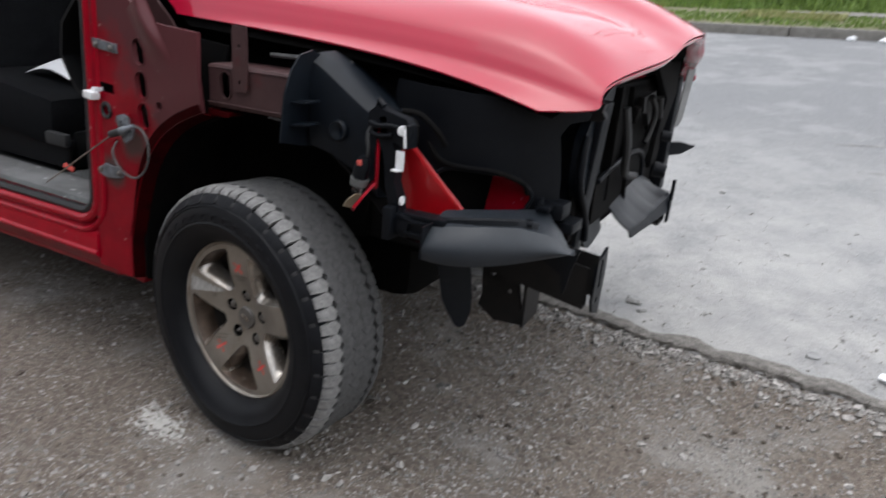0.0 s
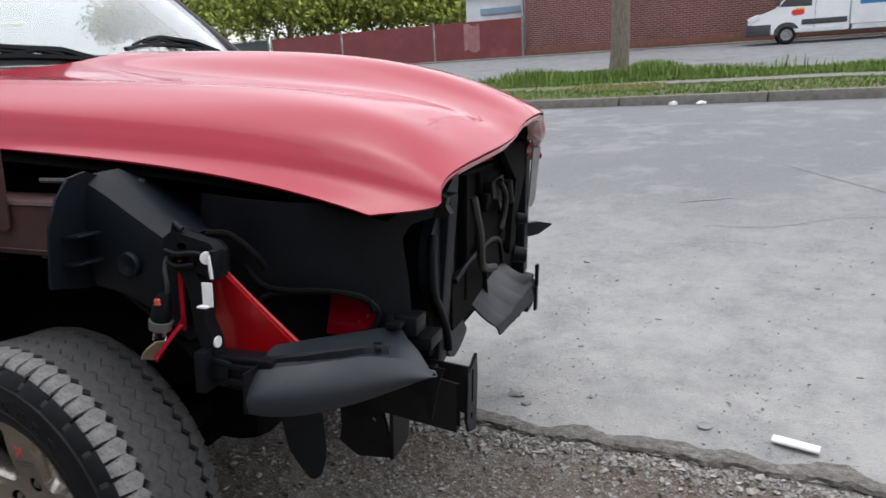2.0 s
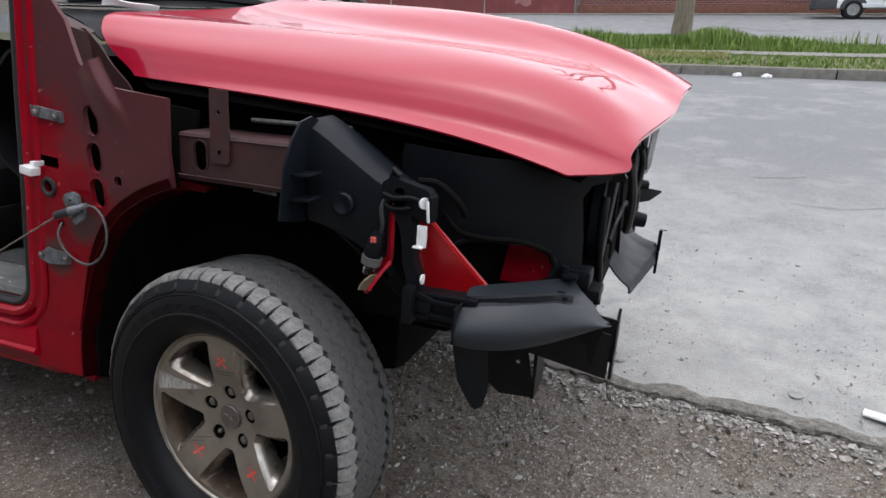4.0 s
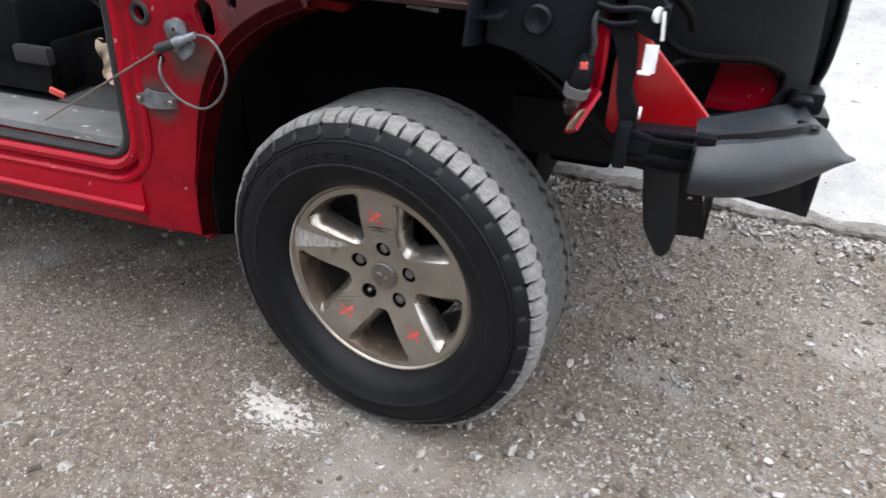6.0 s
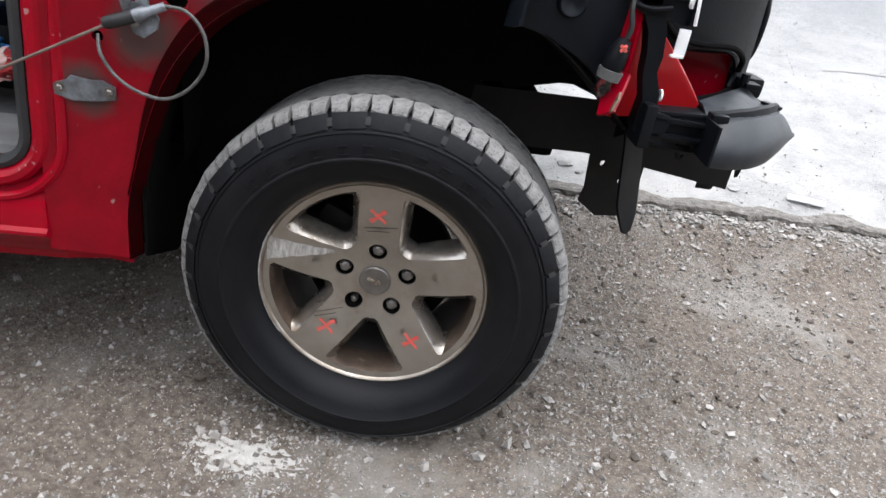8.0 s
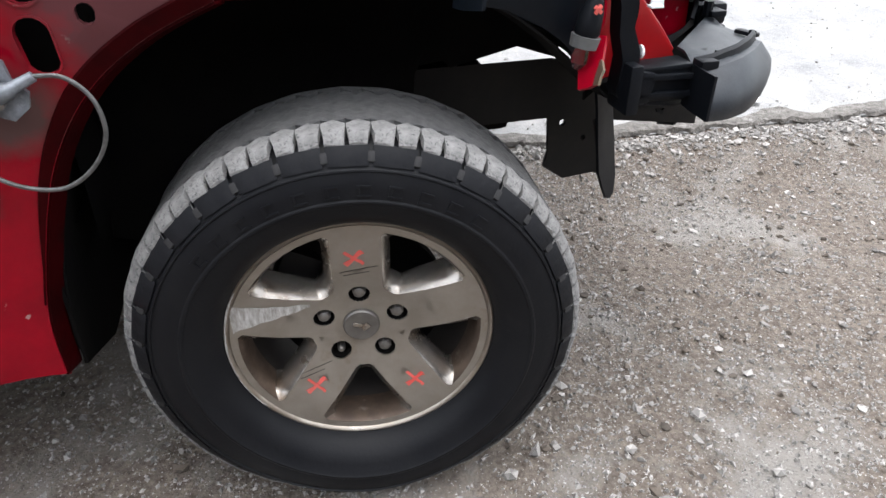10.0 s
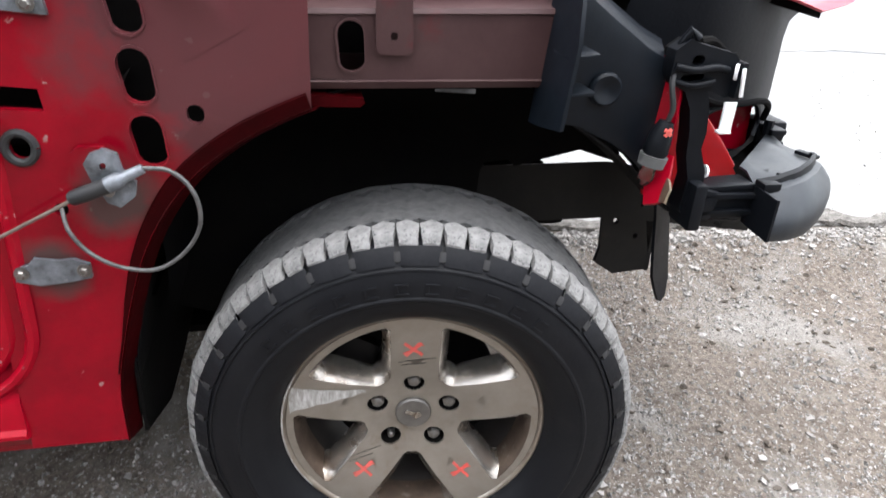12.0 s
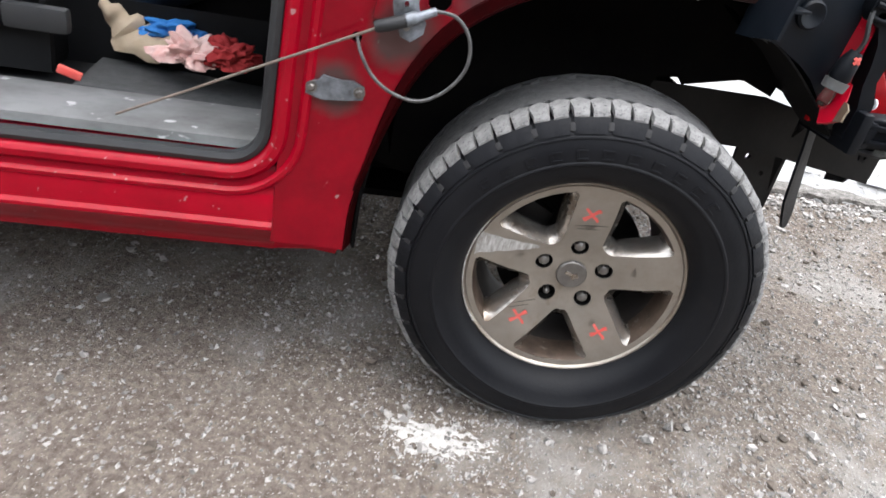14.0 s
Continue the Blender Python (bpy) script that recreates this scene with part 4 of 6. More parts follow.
part("far_wheel_house", plate([(-0.70, 0.40), (-0.70, 1.0), (0.72, 1.0), (0.72, 0.70), (0.45, 0.76), (0.42, 0.86), (0.2, 0.95), (-0.2, 0.95), (-0.42, 0.80), (-0.50, 0.40)], [], 0.006, side(1.60)), SHADE_BLACK, truck)
# underbody block set low and wide to darken the ground below
part("belly", box((-1.88, 0.93, 0.43), (2.80, 1.56, 0.20), 0.04), SHADE_BLACK, truck, "black underbody block sized to shade the ground")

# plastic liner in front of the wheel
flange = [(-0.078, 0.955), (-0.078, 1.075), (-0.060, 1.130), (-0.030, 1.168), (0.015, 1.178), (0.055, 1.165), (0.055, 0.93), (0.0, 0.938)]
liner = part("wheel_liner", plate(flange, [], 0.006, across(0.178, 0.10)), LINER, truck, "dark blue-grey plastic wheel liner")
face_rows = []
for k, u in enumerate((0.205, 0.225, 0.25, 0.29, 0.33, 0.365, 0.392, 0.405)):
    t = k / 7
    top = table(u, [(0.205, 1.165), (0.235, 1.150), (0.30, 1.105), (0.365, 1.062), (0.405, 1.042)])
    bot = table(u, [(0.205, 0.940), (0.25, 0.930), (0.32, 0.902), (0.37, 0.868), (0.405, 0.832)])
    inn = 0.012 + 0.02 * t
    face_rows.append([(u + 0.03, 0.20, top - 0.03), (u + 0.015, 0.10, top + 0.012), (u, inn + 0.03, top + 0.006), (u, inn + 0.006, top - 0.010), (u, inn, top - 0.04), (u, inn + 0.004, 0.5 * (top + bot)), (u, inn + 0.006, bot + 0.02), (u, inn + 0.012, bot), (u + 0.004, inn + 0.05, bot - 0.006)])
part("liner_face", shell(grid(face_rows), 0.004), LINER, liner)
part("liner_dimple", join(revolve([(0.0, 0.004), (0.012, 0.002), (0.019, -0.003), (0.023, -0.004), (0.027, 0.0), (0.028, 0.006)], 20), ), LINER, liner, m=pose(0.295, 0.016, 0.991))
for zz in (1.055, 1.000):
    part("liner_rib", box((0.222, -0.022, zz), (0.050, 0.060, 0.006), 0.002, (0, -6, 0)), LINER, liner)
rows = []
for k in range(9):
    a = k / 8
    u, z = blend(0.235, 0.46, a), 0.94 - 0.17 * a ** 1.3
    rows.append([(u, 0.03, z), (u + 0.01, 0.14, z - 0.015), (u + 0.015, 0.25, z + 0.01)])
part("liner_lower", shell(grid(rows), 0.004), SHADE_BLACK, liner)

# headlamp bracket tower
post = [(0.424, 0.992), (0.464, 0.993), (0.474, 0.967), (0.480, 0.921), (0.477, 0.893), (0.494, 0.852), (0.496, 0.816), (0.502, 0.772), (0.470, 0.768), (0.460, 0.785), (0.464, 0.840), (0.452, 0.881), (0.448, 0.926), (0.440, 0.962)]
tower = part("lamp_bracket", plate(post, [], 0.036, side(0.004)), PLASTIC, truck, "black plastic headlamp bracket")
part("bracket_foot", box((0.500, 0.022, 0.792), (0.056, 0.050, 0.056), 0.008, (0, 12, 0)), PLASTIC, tower)
head = [(0.396, 1.055), (0.419, 1.072), (0.440, 1.064), (0.468, 1.058), (0.500, 1.050), (0.516, 1.032), (0.516, 0.982), (0.497, 0.980), (0.465, 0.992), (0.425, 0.990), (0.404, 1.000), (0.394, 1.018)]
part("bracket_head", plate(head, [oval(0.437, 1.040, 0.022, 0.016, 0, 12), oval(0.432, 1.013, 0.040, 0.012, 8, 14)], 0.030, side(0.004)), PLASTIC, tower)
part("head_back", plate(in_slot(head, (0.455, 1.025), 0.9), [], 0.020, side(0.032)), SHADE_BLACK, tower)
part("head_cheek", box((0.511, 0.006, 1.010), (0.012, 0.034, 0.058), 0.004, (0, 4, 0)), PLASTIC, tower)
part("cross_rib", tube(curve_points([(0.400, 0.004, 1.030), (0.430, -0.004, 1.026), (0.466, -0.002, 1.030), (0.492, 0.004, 1.024)], 4), 0.006, 12), PLASTIC, tower)
part("lower_rib", tube(curve_points([(0.398, 0.006, 1.008), (0.430, -0.004, 1.002), (0.468, -0.002, 1.008)], 4), 0.005, 12), PLASTIC, tower)
part("hook", tube([(0.410, 0.020, 1.060), (0.420, 0.012, 1.084), (0.434, 0.012, 1.072)], 0.007, 12), PLASTIC, tower)
clip = part("clip", join(box((0.500, -0.012, 0.953), (0.022, 0.004, 0.048), 0.001), box((0.494, -0.018, 0.930), (0.022, 0.014, 0.004), 0.001)), WHITE, tower, "white plastic clip")
part("clip_strip", box((0.511, -0.014, 1.008), (0.006, 0.004, 0.046), 0.001, (0, -6, 0)), WHITE, tower)
part("sticker", tube([(0.498, -0.006, 1.024), (0.502, -0.009, 1.024)], 0.0125, 16), WHITE, tower, "round white sticker")
part("sticker", tube([(0.4965, 0.012, 0.850), (0.5005, 0.012, 0.850)], 0.0115, 16), WHITE, tower, "round white sticker")
part("lamp_hose", tube(curve_points([(0.46, 0.05, 1.06), (0.50, 0.07, 1.055), (0.545, 0.08, 1.02), (0.56, 0.10, 0.985)], 5), 0.0075, 8), SHADE_BLACK, tower)
# red inner bracket with marker lamp socket
def turned(a, b, d):
    """Lays a sheet that faces backwards and outwards, towards the wheel."""
    return (0.402 + 0.57 * (a - 0.402) + 0.82 * d, 0.034 - 0.82 * (a - 0.402) + 0.57 * d, b)


redb = part("fender_bracket", join(plate([(0.378, 1.030), (0.404, 1.045), (0.434, 0.985), (0.434, 0.90), (0.420, 0.862), (0.384, 0.862), (0.378, 0.93)], [], 0.008, turned),
            shell(grid([[(0.398, 0.040, 0.885), (0.412, 0.016, 0.885), (0.424, -0.002, 0.885)], [(0.386, 0.012, 0.850), (0.400, -0.006, 0.855), (0.412, -0.022, 0.862)], [(0.374, -0.022, 0.808), (0.384, -0.036, 0.815), (0.394, -0.048, 0.826)]]), 0.007)), RED_DULL, truck, "red fender bracket")
part("lower_foot", shell(grid([[(0.392, -0.044, 0.820), (0.400, -0.036, 0.838), (0.408, -0.030, 0.856)], [(0.390, -0.058, 0.826), (0.396, -0.050, 0.842), (0.402, -0.046, 0.858)], [(0.386, -0.072, 0.830), (0.390, -0.068, 0.842), (0.396, -0.064, 0.850)]]), 0.004), RUSTY, redb, "olive rusty foot of the bracket")
part("wire", tube(curve_points([(0.405, 0.015, 1.03), (0.398, 0.0, 1.00), (0.404, -0.005, 0.965), (0.398, -0.002, 0.935)], 5), 0.005, 6), SEAL, redb)
socket = part("lamp_socket", tube([(0.398, -0.006, 0.945), (0.392, -0.006, 0.925), (0.386, -0.008, 0.895), (0.385, -0.008, 0.890)], [0.012, 0.019, 0.021, 0.018], 14), PLASTIC, truck, "black marker lamp socket")
part("collar", tube([(0.3855, -0.008, 0.890), (0.382, -0.008, 0.872)], [0.024, 0.022], 16), SILLGREY, socket, "pale grey collar")
part("bulb", tube([(0.382, -0.008, 0.872), (0.377, -0.008, 0.850), (0.374, -0.008, 0.838)], [0.012, 0.014, 0.006], 12), CLEAR, socket, "clear glass bulb")
part("cross_screw", join(box((0.393, -0.024, 0.932), (0.016, 0.004, 0.006), 0.001, (0, 40, 0)), box((0.393, -0.024, 0.932), (0.016, 0.004, 0.006), 0.001, (0, -50, 0))), CHALK, socket, "red cross-head fastener")
# red strut behind the tower
part("strut", shell(grid([[(0.440, 0.085, 0.985), (0.476, 0.085, 0.975)], [(0.435, 0.09, 0.90), (0.546, 0.10, 0.900)], [(0.435, 0.095, 0.85), (0.590, 0.11, 0.852)], [(0.435, 0.10, 0.80), (0.622, 0.12, 0.815)], [(0.435, 0.10, 0.775), (0.632, 0.12, 0.800)]]), 0.012), RED_STRUT, truck, "bright red triangular strut")
part("strut_edge", tube([(0.478, 0.088, 0.972), (0.548, 0.098, 0.900), (0.592, 0.108, 0.853), (0.626, 0.118, 0.815)], [0.004, 0.005, 0.006, 0.006], 8), RED_STRUT, truck)
# black back and floor stand in for the deep shade of the well
part("lamp_well", shell(grid([[(u, v, z) for u, v in ((0.50, 0.20), (0.66, 0.36), (0.82, 0.44))] for z in (0.70, 0.82, 0.92, 1.10)]), 0.004), SHADE_BLACK, truck, "black sheet for the shade at the back of the lamp well")
part("lamp_well_floor", shell(grid([[(u, v, 0.775) for v in (0.12, 0.30, 0.45)] for u in (0.50, 0.66, 0.82)]), 0.004), SHADE_BLACK, truck)
part("rear_red_panel", plate([(0.615, 0.80), (0.63, 0.895), (0.74, 0.90), (0.745, 0.80)], [], 0.008, side(0.255)), RED_DULL, truck, "red inner panel seen through the baffle")


# air baffle between lamp bracket and radiator support
def baffle(a, b, d):
    u = blend(0.50, 0.81, a)
    return (u + 0.5 * d, blend(0.115, 0.30, max(0.0, a) ** 1.3) + 0.10 * max(0.0, -a) + d * 0.8 - 0.02 * math.sin(math.pi * min(1, max(0, a))), b)


hole = [(0.10, 0.84), (0.08, 0.90), (0.20, 0.925), (0.45, 0.925), (0.66, 0.915), (0.77, 0.890), (0.81, 0.862), (0.78, 0.835), (0.66, 0.825), (0.30, 0.815)]
part("air_baffle", plate([(-0.40, 1.09), (-0.36, 0.93), (0.0, 0.88), (0.0, 0.80), (0.5, 0.805), (0.86, 0.815), (0.99, 0.80), (0.965, 0.93), (0.93, 1.025), (0.98, 1.055), (1.10, 1.066), (1.12, 1.085), (1.0, 1.095), (0.7, 1.108), (0.3, 1.115), (0.0, 1.122), (-0.38, 1.125)], [hole], 0.004, baffle), BAFFLE, truck, "black plastic air baffle with a cut-out")
part("baffle_lip", tube(curve_points([baffle(a, b, -0.004) for a, b in hole[1:8]], 4), 0.006, 6), PLASTIC, truck)
part("wiring_harness", tube(curve_points([(0.50, 0.12, 0.985), (0.54, 0.115, 0.945), (0.60, 0.12, 0.935), (0.68, 0.15, 0.932), (0.735, 0.20, 0.905), (0.745, 0.22, 0.875)], 5), 0.0065, 8), SHADE_BLACK, truck, "black wiring harness")

# radiator support
support = part("radiator_support", box((0.79, MID, 1.105), (0.050, 1.24, 0.045), 0.010), SHADE_BLACK, truck, "black radiator support frame")
part("side_post", box((0.810, 0.480, 0.885), (0.060, 0.075, 0.44), 0.010, (0, 4, 0)), PLASTIC, support)
part("side_post", box((0.835, 1.50, 0.90), (0.055, 0.080, 0.46), 0.010), PLASTIC, support)
part("brace", box((0.775, 0.430, 0.94), (0.05, 0.06, 0.30), 0.008), PLASTIC, support)
part("lower_bar", box((0.79, 1.02, 0.715), (0.050, 0.90, 0.050), 0.012), SHADE_BLACK, support)
part("radiator_core", box((0.80, MID, 0.92), (0.030, 1.06, 0.42), 0.004), SHADE_BLACK, support, "dusty black radiator")
for v, w, zz, h in ((0.66, 0.030, 0.96, 0.34), (0.86, 0.012, 0.92, 0.40)):
    part("vertical_stay", box((0.828, v, zz), (0.030, w, h), 0.006, (3 * math.sin(9 * v), 4 * math.sin(5 * v), 0)), SHADE_BLACK, support)
for k, (v, z) in enumerate(((0.86, 1.04), (1.12, 0.98), (1.22, 0.84))):
    part("fixing_lug", join(box((0.842, v, z), (0.026, 0.05, 0.04), 0.010, (20 * k, 10, 0)), tube([(0.845, v - 0.02, z - 0.03), (0.852, v + 0.03, z + 0.03)], 0.007, 10)), SHADE_BLACK, support)
panel_line = [(0.30, 1.10), (0.46, 1.16), (0.466, 1.11), (0.434, 1.028), (0.44, 0.933), (0.499, 0.837), (0.537, 0.77), (0.575, 0.728), (0.447, 0.70), (0.37, 0.746), (0.355, 0.79), (0.30, 0.857), (0.235, 0.925), (0.225, 1.0), (0.24, 1.045)]
panel_line = [(a + 0.13, b - 0.026 - 0.065 * (1.045 - b)) for a, b in panel_line]
part("support_panel", plate([(p.x, p.y) for p in curve_points([(a, b, 0) for a, b in panel_line], 3)], [], 0.026, across(0.829)), LINER, support, "broad curved black plastic support panel")
part("panel_bead", tube(curve_points([(0.835, a, b) for a, b in panel_line[:8:-1]], 4), 0.011, 12), PLASTIC, support)
part("far_panel", plate([(0.98, 1.19), (1.40, 1.19), (1.425, 1.07), (1.29, 0.94), (1.25, 0.81), (1.16, 0.83), (1.19, 0.95), (1.25, 1.06)], [], 0.020, across(0.862)), SHADE_BLACK, support, "black far support panel")
part("knob", tube([(0.862, 1.235, 0.80), (0.905, 1.245, 0.795)], [0.030, 0.026], 14), PLASTIC, support)
part("knob", tube([(0.862, 1.28, 0.92), (0.895, 1.29, 0.918)], [0.022, 0.018], 14), PLASTIC, support)

part("hose", tube(curve_points([(0.87, 0.60, 1.08), (0.885, 0.62, 0.98), (0.88, 0.66, 0.90), (0.87, 0.75, 0.86), (0.875, 0.85, 0.84)], 5), 0.012, 8), SEAL, truck, "black hose")
latch = part("hood_latch", plate([(0.86, 1.09), (1.02, 1.10), (1.06, 1.05), (1.10, 1.00), (1.00, 0.985), (0.95, 1.03), (0.88, 1.04)], [], 0.020, across(0.862)), STEEL, truck, "dusty black hood latch hardware")
part("latch_arm", tube(curve_points([(0.872, 0.92, 1.09), (0.880, 0.97, 1.04), (0.878, 0.96, 0.98), (0.872, 0.93, 0.94)], 4), 0.010, 12), STEEL, latch)
part("latch_spring", tube([(0.875, 1.03, 1.08), (0.880, 1.05, 1.01)], 0.014, 12), STEEL, latch)
stack = part("push_pin_bracket", box((0.80, 0.285, 0.835), (0.07, 0.07, 0.045), 0.01), PLASTIC, truck)
part("stack_base", box((0.83, 0.32, 0.79), (0.06, 0.09, 0.03), 0.008), PLASTIC, stack)
part("stack_pin", tube([(0.775, 0.235, 0.838), (0.775, 0.235, 0.868)], 0.010, 8), PLASTIC, stack)
part("stack_tab", box((0.79, 0.24, 0.845), (0.035, 0.05, 0.012), 0.003), PLASTIC, truck, "black bracket with a push pin")
part("support_ear", plate([(0.78, 1.100), (0.855, 1.118), (0.872, 1.108), (0.868, 1.090), (0.880, 1.072), (0.862, 1.062), (0.78, 1.066)], [], 0.03, side(0.35)), STEEL, support)
# lower air tray
inner, outer, low = [(Vector(a), Vector(b)) for a, b in (((0.825, 0.72, 0.772), (0.842, 1.13, 0.792)), ((0.905, 0.790, 0.668), (0.962, 1.085, 0.752)), ((0.908, 0.805, 0.645), (0.968, 1.065, 0.690)))]
tray_rows = []
for k in range(17):
    a = k / 16
    row = []
    for q in range(41):
        b = q / 40
        if a < 0.8:
            p = inner[0].lerp(inner[1], b).lerp(outer[0].lerp(outer[1], b), a / 0.8)
            ridge = 0.0045 * max(0.0, math.sin(4.5 * math.pi * b + 0.6)) ** 0.5 * min(1.0, 6 * a) if math.sin(4.5 * math.pi * b + 0.6) > 0 else 0.0
            p.z += ridge - 0.010 * math.sin(math.pi * a / 0.8)
        else:
            p = outer[0].lerp(outer[1], b).lerp(low[0].lerp(low[1], b), (a - 0.8) / 0.2)
            p.z -= 0.010 * max(0.0, noise.noise(Vector((9 * b, 3.0, 0)))) * (a - 0.8) / 0.2
        row.append(p)
    tray_rows.append(row)
tray = part("lower_tray", shell(grid(tray_rows), 0.006), TRAY, truck, "torn grey-black lower air tray")
arch = [(0.528, 0.74), (0.528, 0.872), (0.62, 0.886), (0.714, 0.897), (0.90, 0.905), (1.037, 0.890), (1.10, 0.850), (1.14, 0.74)]
part("tray_upstand", plate([(p.x, p.y) for p in curve_points([(a, b, 0) for a, b in arch], 3)], [], 0.008, across(0.838)), SHADE_BLACK, tray, "black arched upstand")
part("upstand_bead", tube(curve_points([(0.842, a, b) for a, b in arch[1:]], 4), 0.008, 12), PLASTIC, tray)
part("tray_tab", box((0.968, 1.088, 0.765), (0.012, 0.018, 0.075), 0.003), PLASTIC, tray)
part("tray_tab", box((0.968, 1.080, 0.690), (0.010, 0.030, 0.08), 0.003), PLASTIC, tray)
# far side parts seen past the support
part("far_lamp_edge", shell(grid([[(0.88, 1.50, 1.17), (0.90, 1.545, 1.16)], [(0.87, 1.50, 0.98), (0.885, 1.54, 0.96)], [(0.865, 1.50, 0.93), (0.875, 1.53, 0.93)]]), 0.006), GALV, truck, "pale far lamp housing edge")
part("far_bumper_end", shell(grid([[(0.80, 1.45, 0.86), (0.80, 1.47, 0.80)], [(0.90, 1.56, 0.865), (0.90, 1.56, 0.815)], [(0.94, 1.64, 0.848), (0.94, 1.635, 0.842)]]), 0.02), PLASTIC, truck, "black far bumper end piece")

# bumper end piece below the lamp opening
def end_piece(a, b):
    """a runs from the wheel side to the tip, b from the bottom edge to the top."""
    u = 0.600 + 0.291 * (0.8 * a + 0.2 * math.sin(a * math.pi / 2))
    v = table(a, [(0, -0.050), (0.12, -0.049), (0.3, -0.028), (0.45, 0.006), (0.6, 0.052), (0.75, 0.104), (0.9, 0.155), (1.0, 0.190)])
    low = table(a, [(0, 0.741), (0.2, 0.741), (0.4, 0.745), (0.6, 0.752), (0.8, 0.761), (0.95, 0.768), (1.0, 0.771)])
    high = table(a, [(0, 0.816), (0.2, 0.828), (0.4, 0.836), (0.6, 0.836), (0.8, 0.815), (0.95, 0.782), (1.0, 0.773)])
    bulge = math.sin(math.pi * min(1, b * 0.9 + 0.1))
    return (u + 0.012 * bulge * a, v - 0.016 * bulge + 0.035 * b * b * (1 - 0.6 * a), blend(low, high, b) - 0.011 * a)


end = part("bumper_end", shell(grid([[end_piece(a, b) for b in np.linspace(0, 1, 9)] for a in np.linspace(0, 1, 22)]), 0.005), FOGGREY, truck, "textured grey-black plastic bumper end", sharp=60)
top_rows = []
for a in np.linspace(0, 0.96, 14):
    p = Vector(end_piece(a, 1.0))
    q = Vector((blend(0.60, 0.80, a), blend(0.06, 0.26, a), blend(0.838, 0.838, a)))
    top_rows.append([p, p.lerp(q, 0.35) + Vector((0, 0, 0.006 * math.sin(9 * a))), p.lerp(q, 0.7) + Vector((0, 0, 0.006 * math.cos(11 * a))), q])
part("end_shelf", shell(grid(top_rows), 0.004), FOGGREY, end)
for a, w in ((0.18, 0.030), (0.62, 0.022)):
    p = Vector(end_piece(a, 1.0))
    part("lug", join(box((p.x, p.y + 0.045, p.z + 0.004), (w * 0.8, 0.045, 0.008), 0.003, (0, 0, 20)), box((p.x, p.y + 0.03, p.z + 0.008), (w * 0.4, 0.014, 0.010), 0.003)), PLASTIC, end)
ledge = [Vector(end_piece(a, 1.0)) for a in np.linspace(0.02, 0.72, 15)]
part("opening_flange", shell(grid([[p + Vector((-0.004, 0.012 + d, h)) for p in ledge] for d, h in ((0.0, -0.004), (0.004, 0.012), (0.012, 0.016))]), 0.004), PLASTIC, end, "thin black upright flange")
part("flange_clip", box(ledge[0] + Vector((0.012, 0.012, 0.006)), (0.034, 0.030, 0.020), 0.004), PLASTIC, end)
part("end_return", shell(grid([[(0.603, -0.062, z), (0.604, -0.02, z), (0.606, 0.02, z + 0.002)] for z in (0.744, 0.785, 0.822)]), 0.005), PLASTIC, end)
arm = part("bumper_arm", join(box((0.545, 0.030, 0.790), (0.125, 0.045, 0.060), 0.006, (0, 2, 0)), box((0.545, 0.002, 0.806), (0.120, 0.010, 0.010), 0.002, (0, 2, 0)), box((0.545, 0.002, 0.775), (0.120, 0.010, 0.010), 0.002, (0, 2, 0)), box((0.478, 0.010, 0.795), (0.024, 0.070, 0.085), 0.006), box((0.535, 0.03, 0.818), (0.13, 0.05, 0.010), 0.004, (0, -2, 0))), PLASTIC, truck, "black ribbed bumper arm")
part("hook_tab", plate([(0.60, 0.735), (0.635, 0.735), (0.630, 0.715), (0.622, 0.695), (0.610, 0.700)], [oval(0.620, 0.708, 0.008, 0.010, 0, 8)], 0.006, side(0.10)), PLASTIC, truck)
part("under_lip", shell(grid([[(0.50, 0.04, 0.745), (0.62, 0.06, 0.728), (0.74, 0.12, 0.722), (0.86, 0.22, 0.738)], [(0.50, 0.20, 0.74), (0.62, 0.22, 0.722), (0.74, 0.26, 0.715), (0.86, 0.32, 0.73)]]), 0.005), PLASTIC, truck, "black underside lip")
part("air_dam_corner", plate([(0.70, 0.745), (0.89, 0.740), (0.875, 0.69), (0.862, 0.615), (0.855, 0.612), (0.845, 0.665), (0.80, 0.690), (0.72, 0.700)], [], 0.005, side(0.27)), PLASTIC, truck, "black air dam corner")
flap_pts = [[(0.512, 0.170, 0.745), (0.535, 0.185, 0.745), (0.575, 0.230, 0.750)], [(0.523, 0.172, 0.69), (0.548, 0.190, 0.69), (0.590, 0.240, 0.690)], [(0.536, 0.176, 0.61), (0.560, 0.195, 0.61), (0.605, 0.240, 0.61)], [(0.549, 0.180, 0.540), (0.575, 0.200, 0.535), (0.615, 0.235, 0.54)], [(0.566, 0.188, 0.503), (0.588, 0.205, 0.498), (0.618, 0.228, 0.505)], [(0.586, 0.198, 0.466), (0.598, 0.204, 0.460), (0.611, 0.214, 0.468)]]
part("splash_flap", shell(grid(flap_pts), 0.006), PLASTIC, truck, "torn black plastic splash flap")

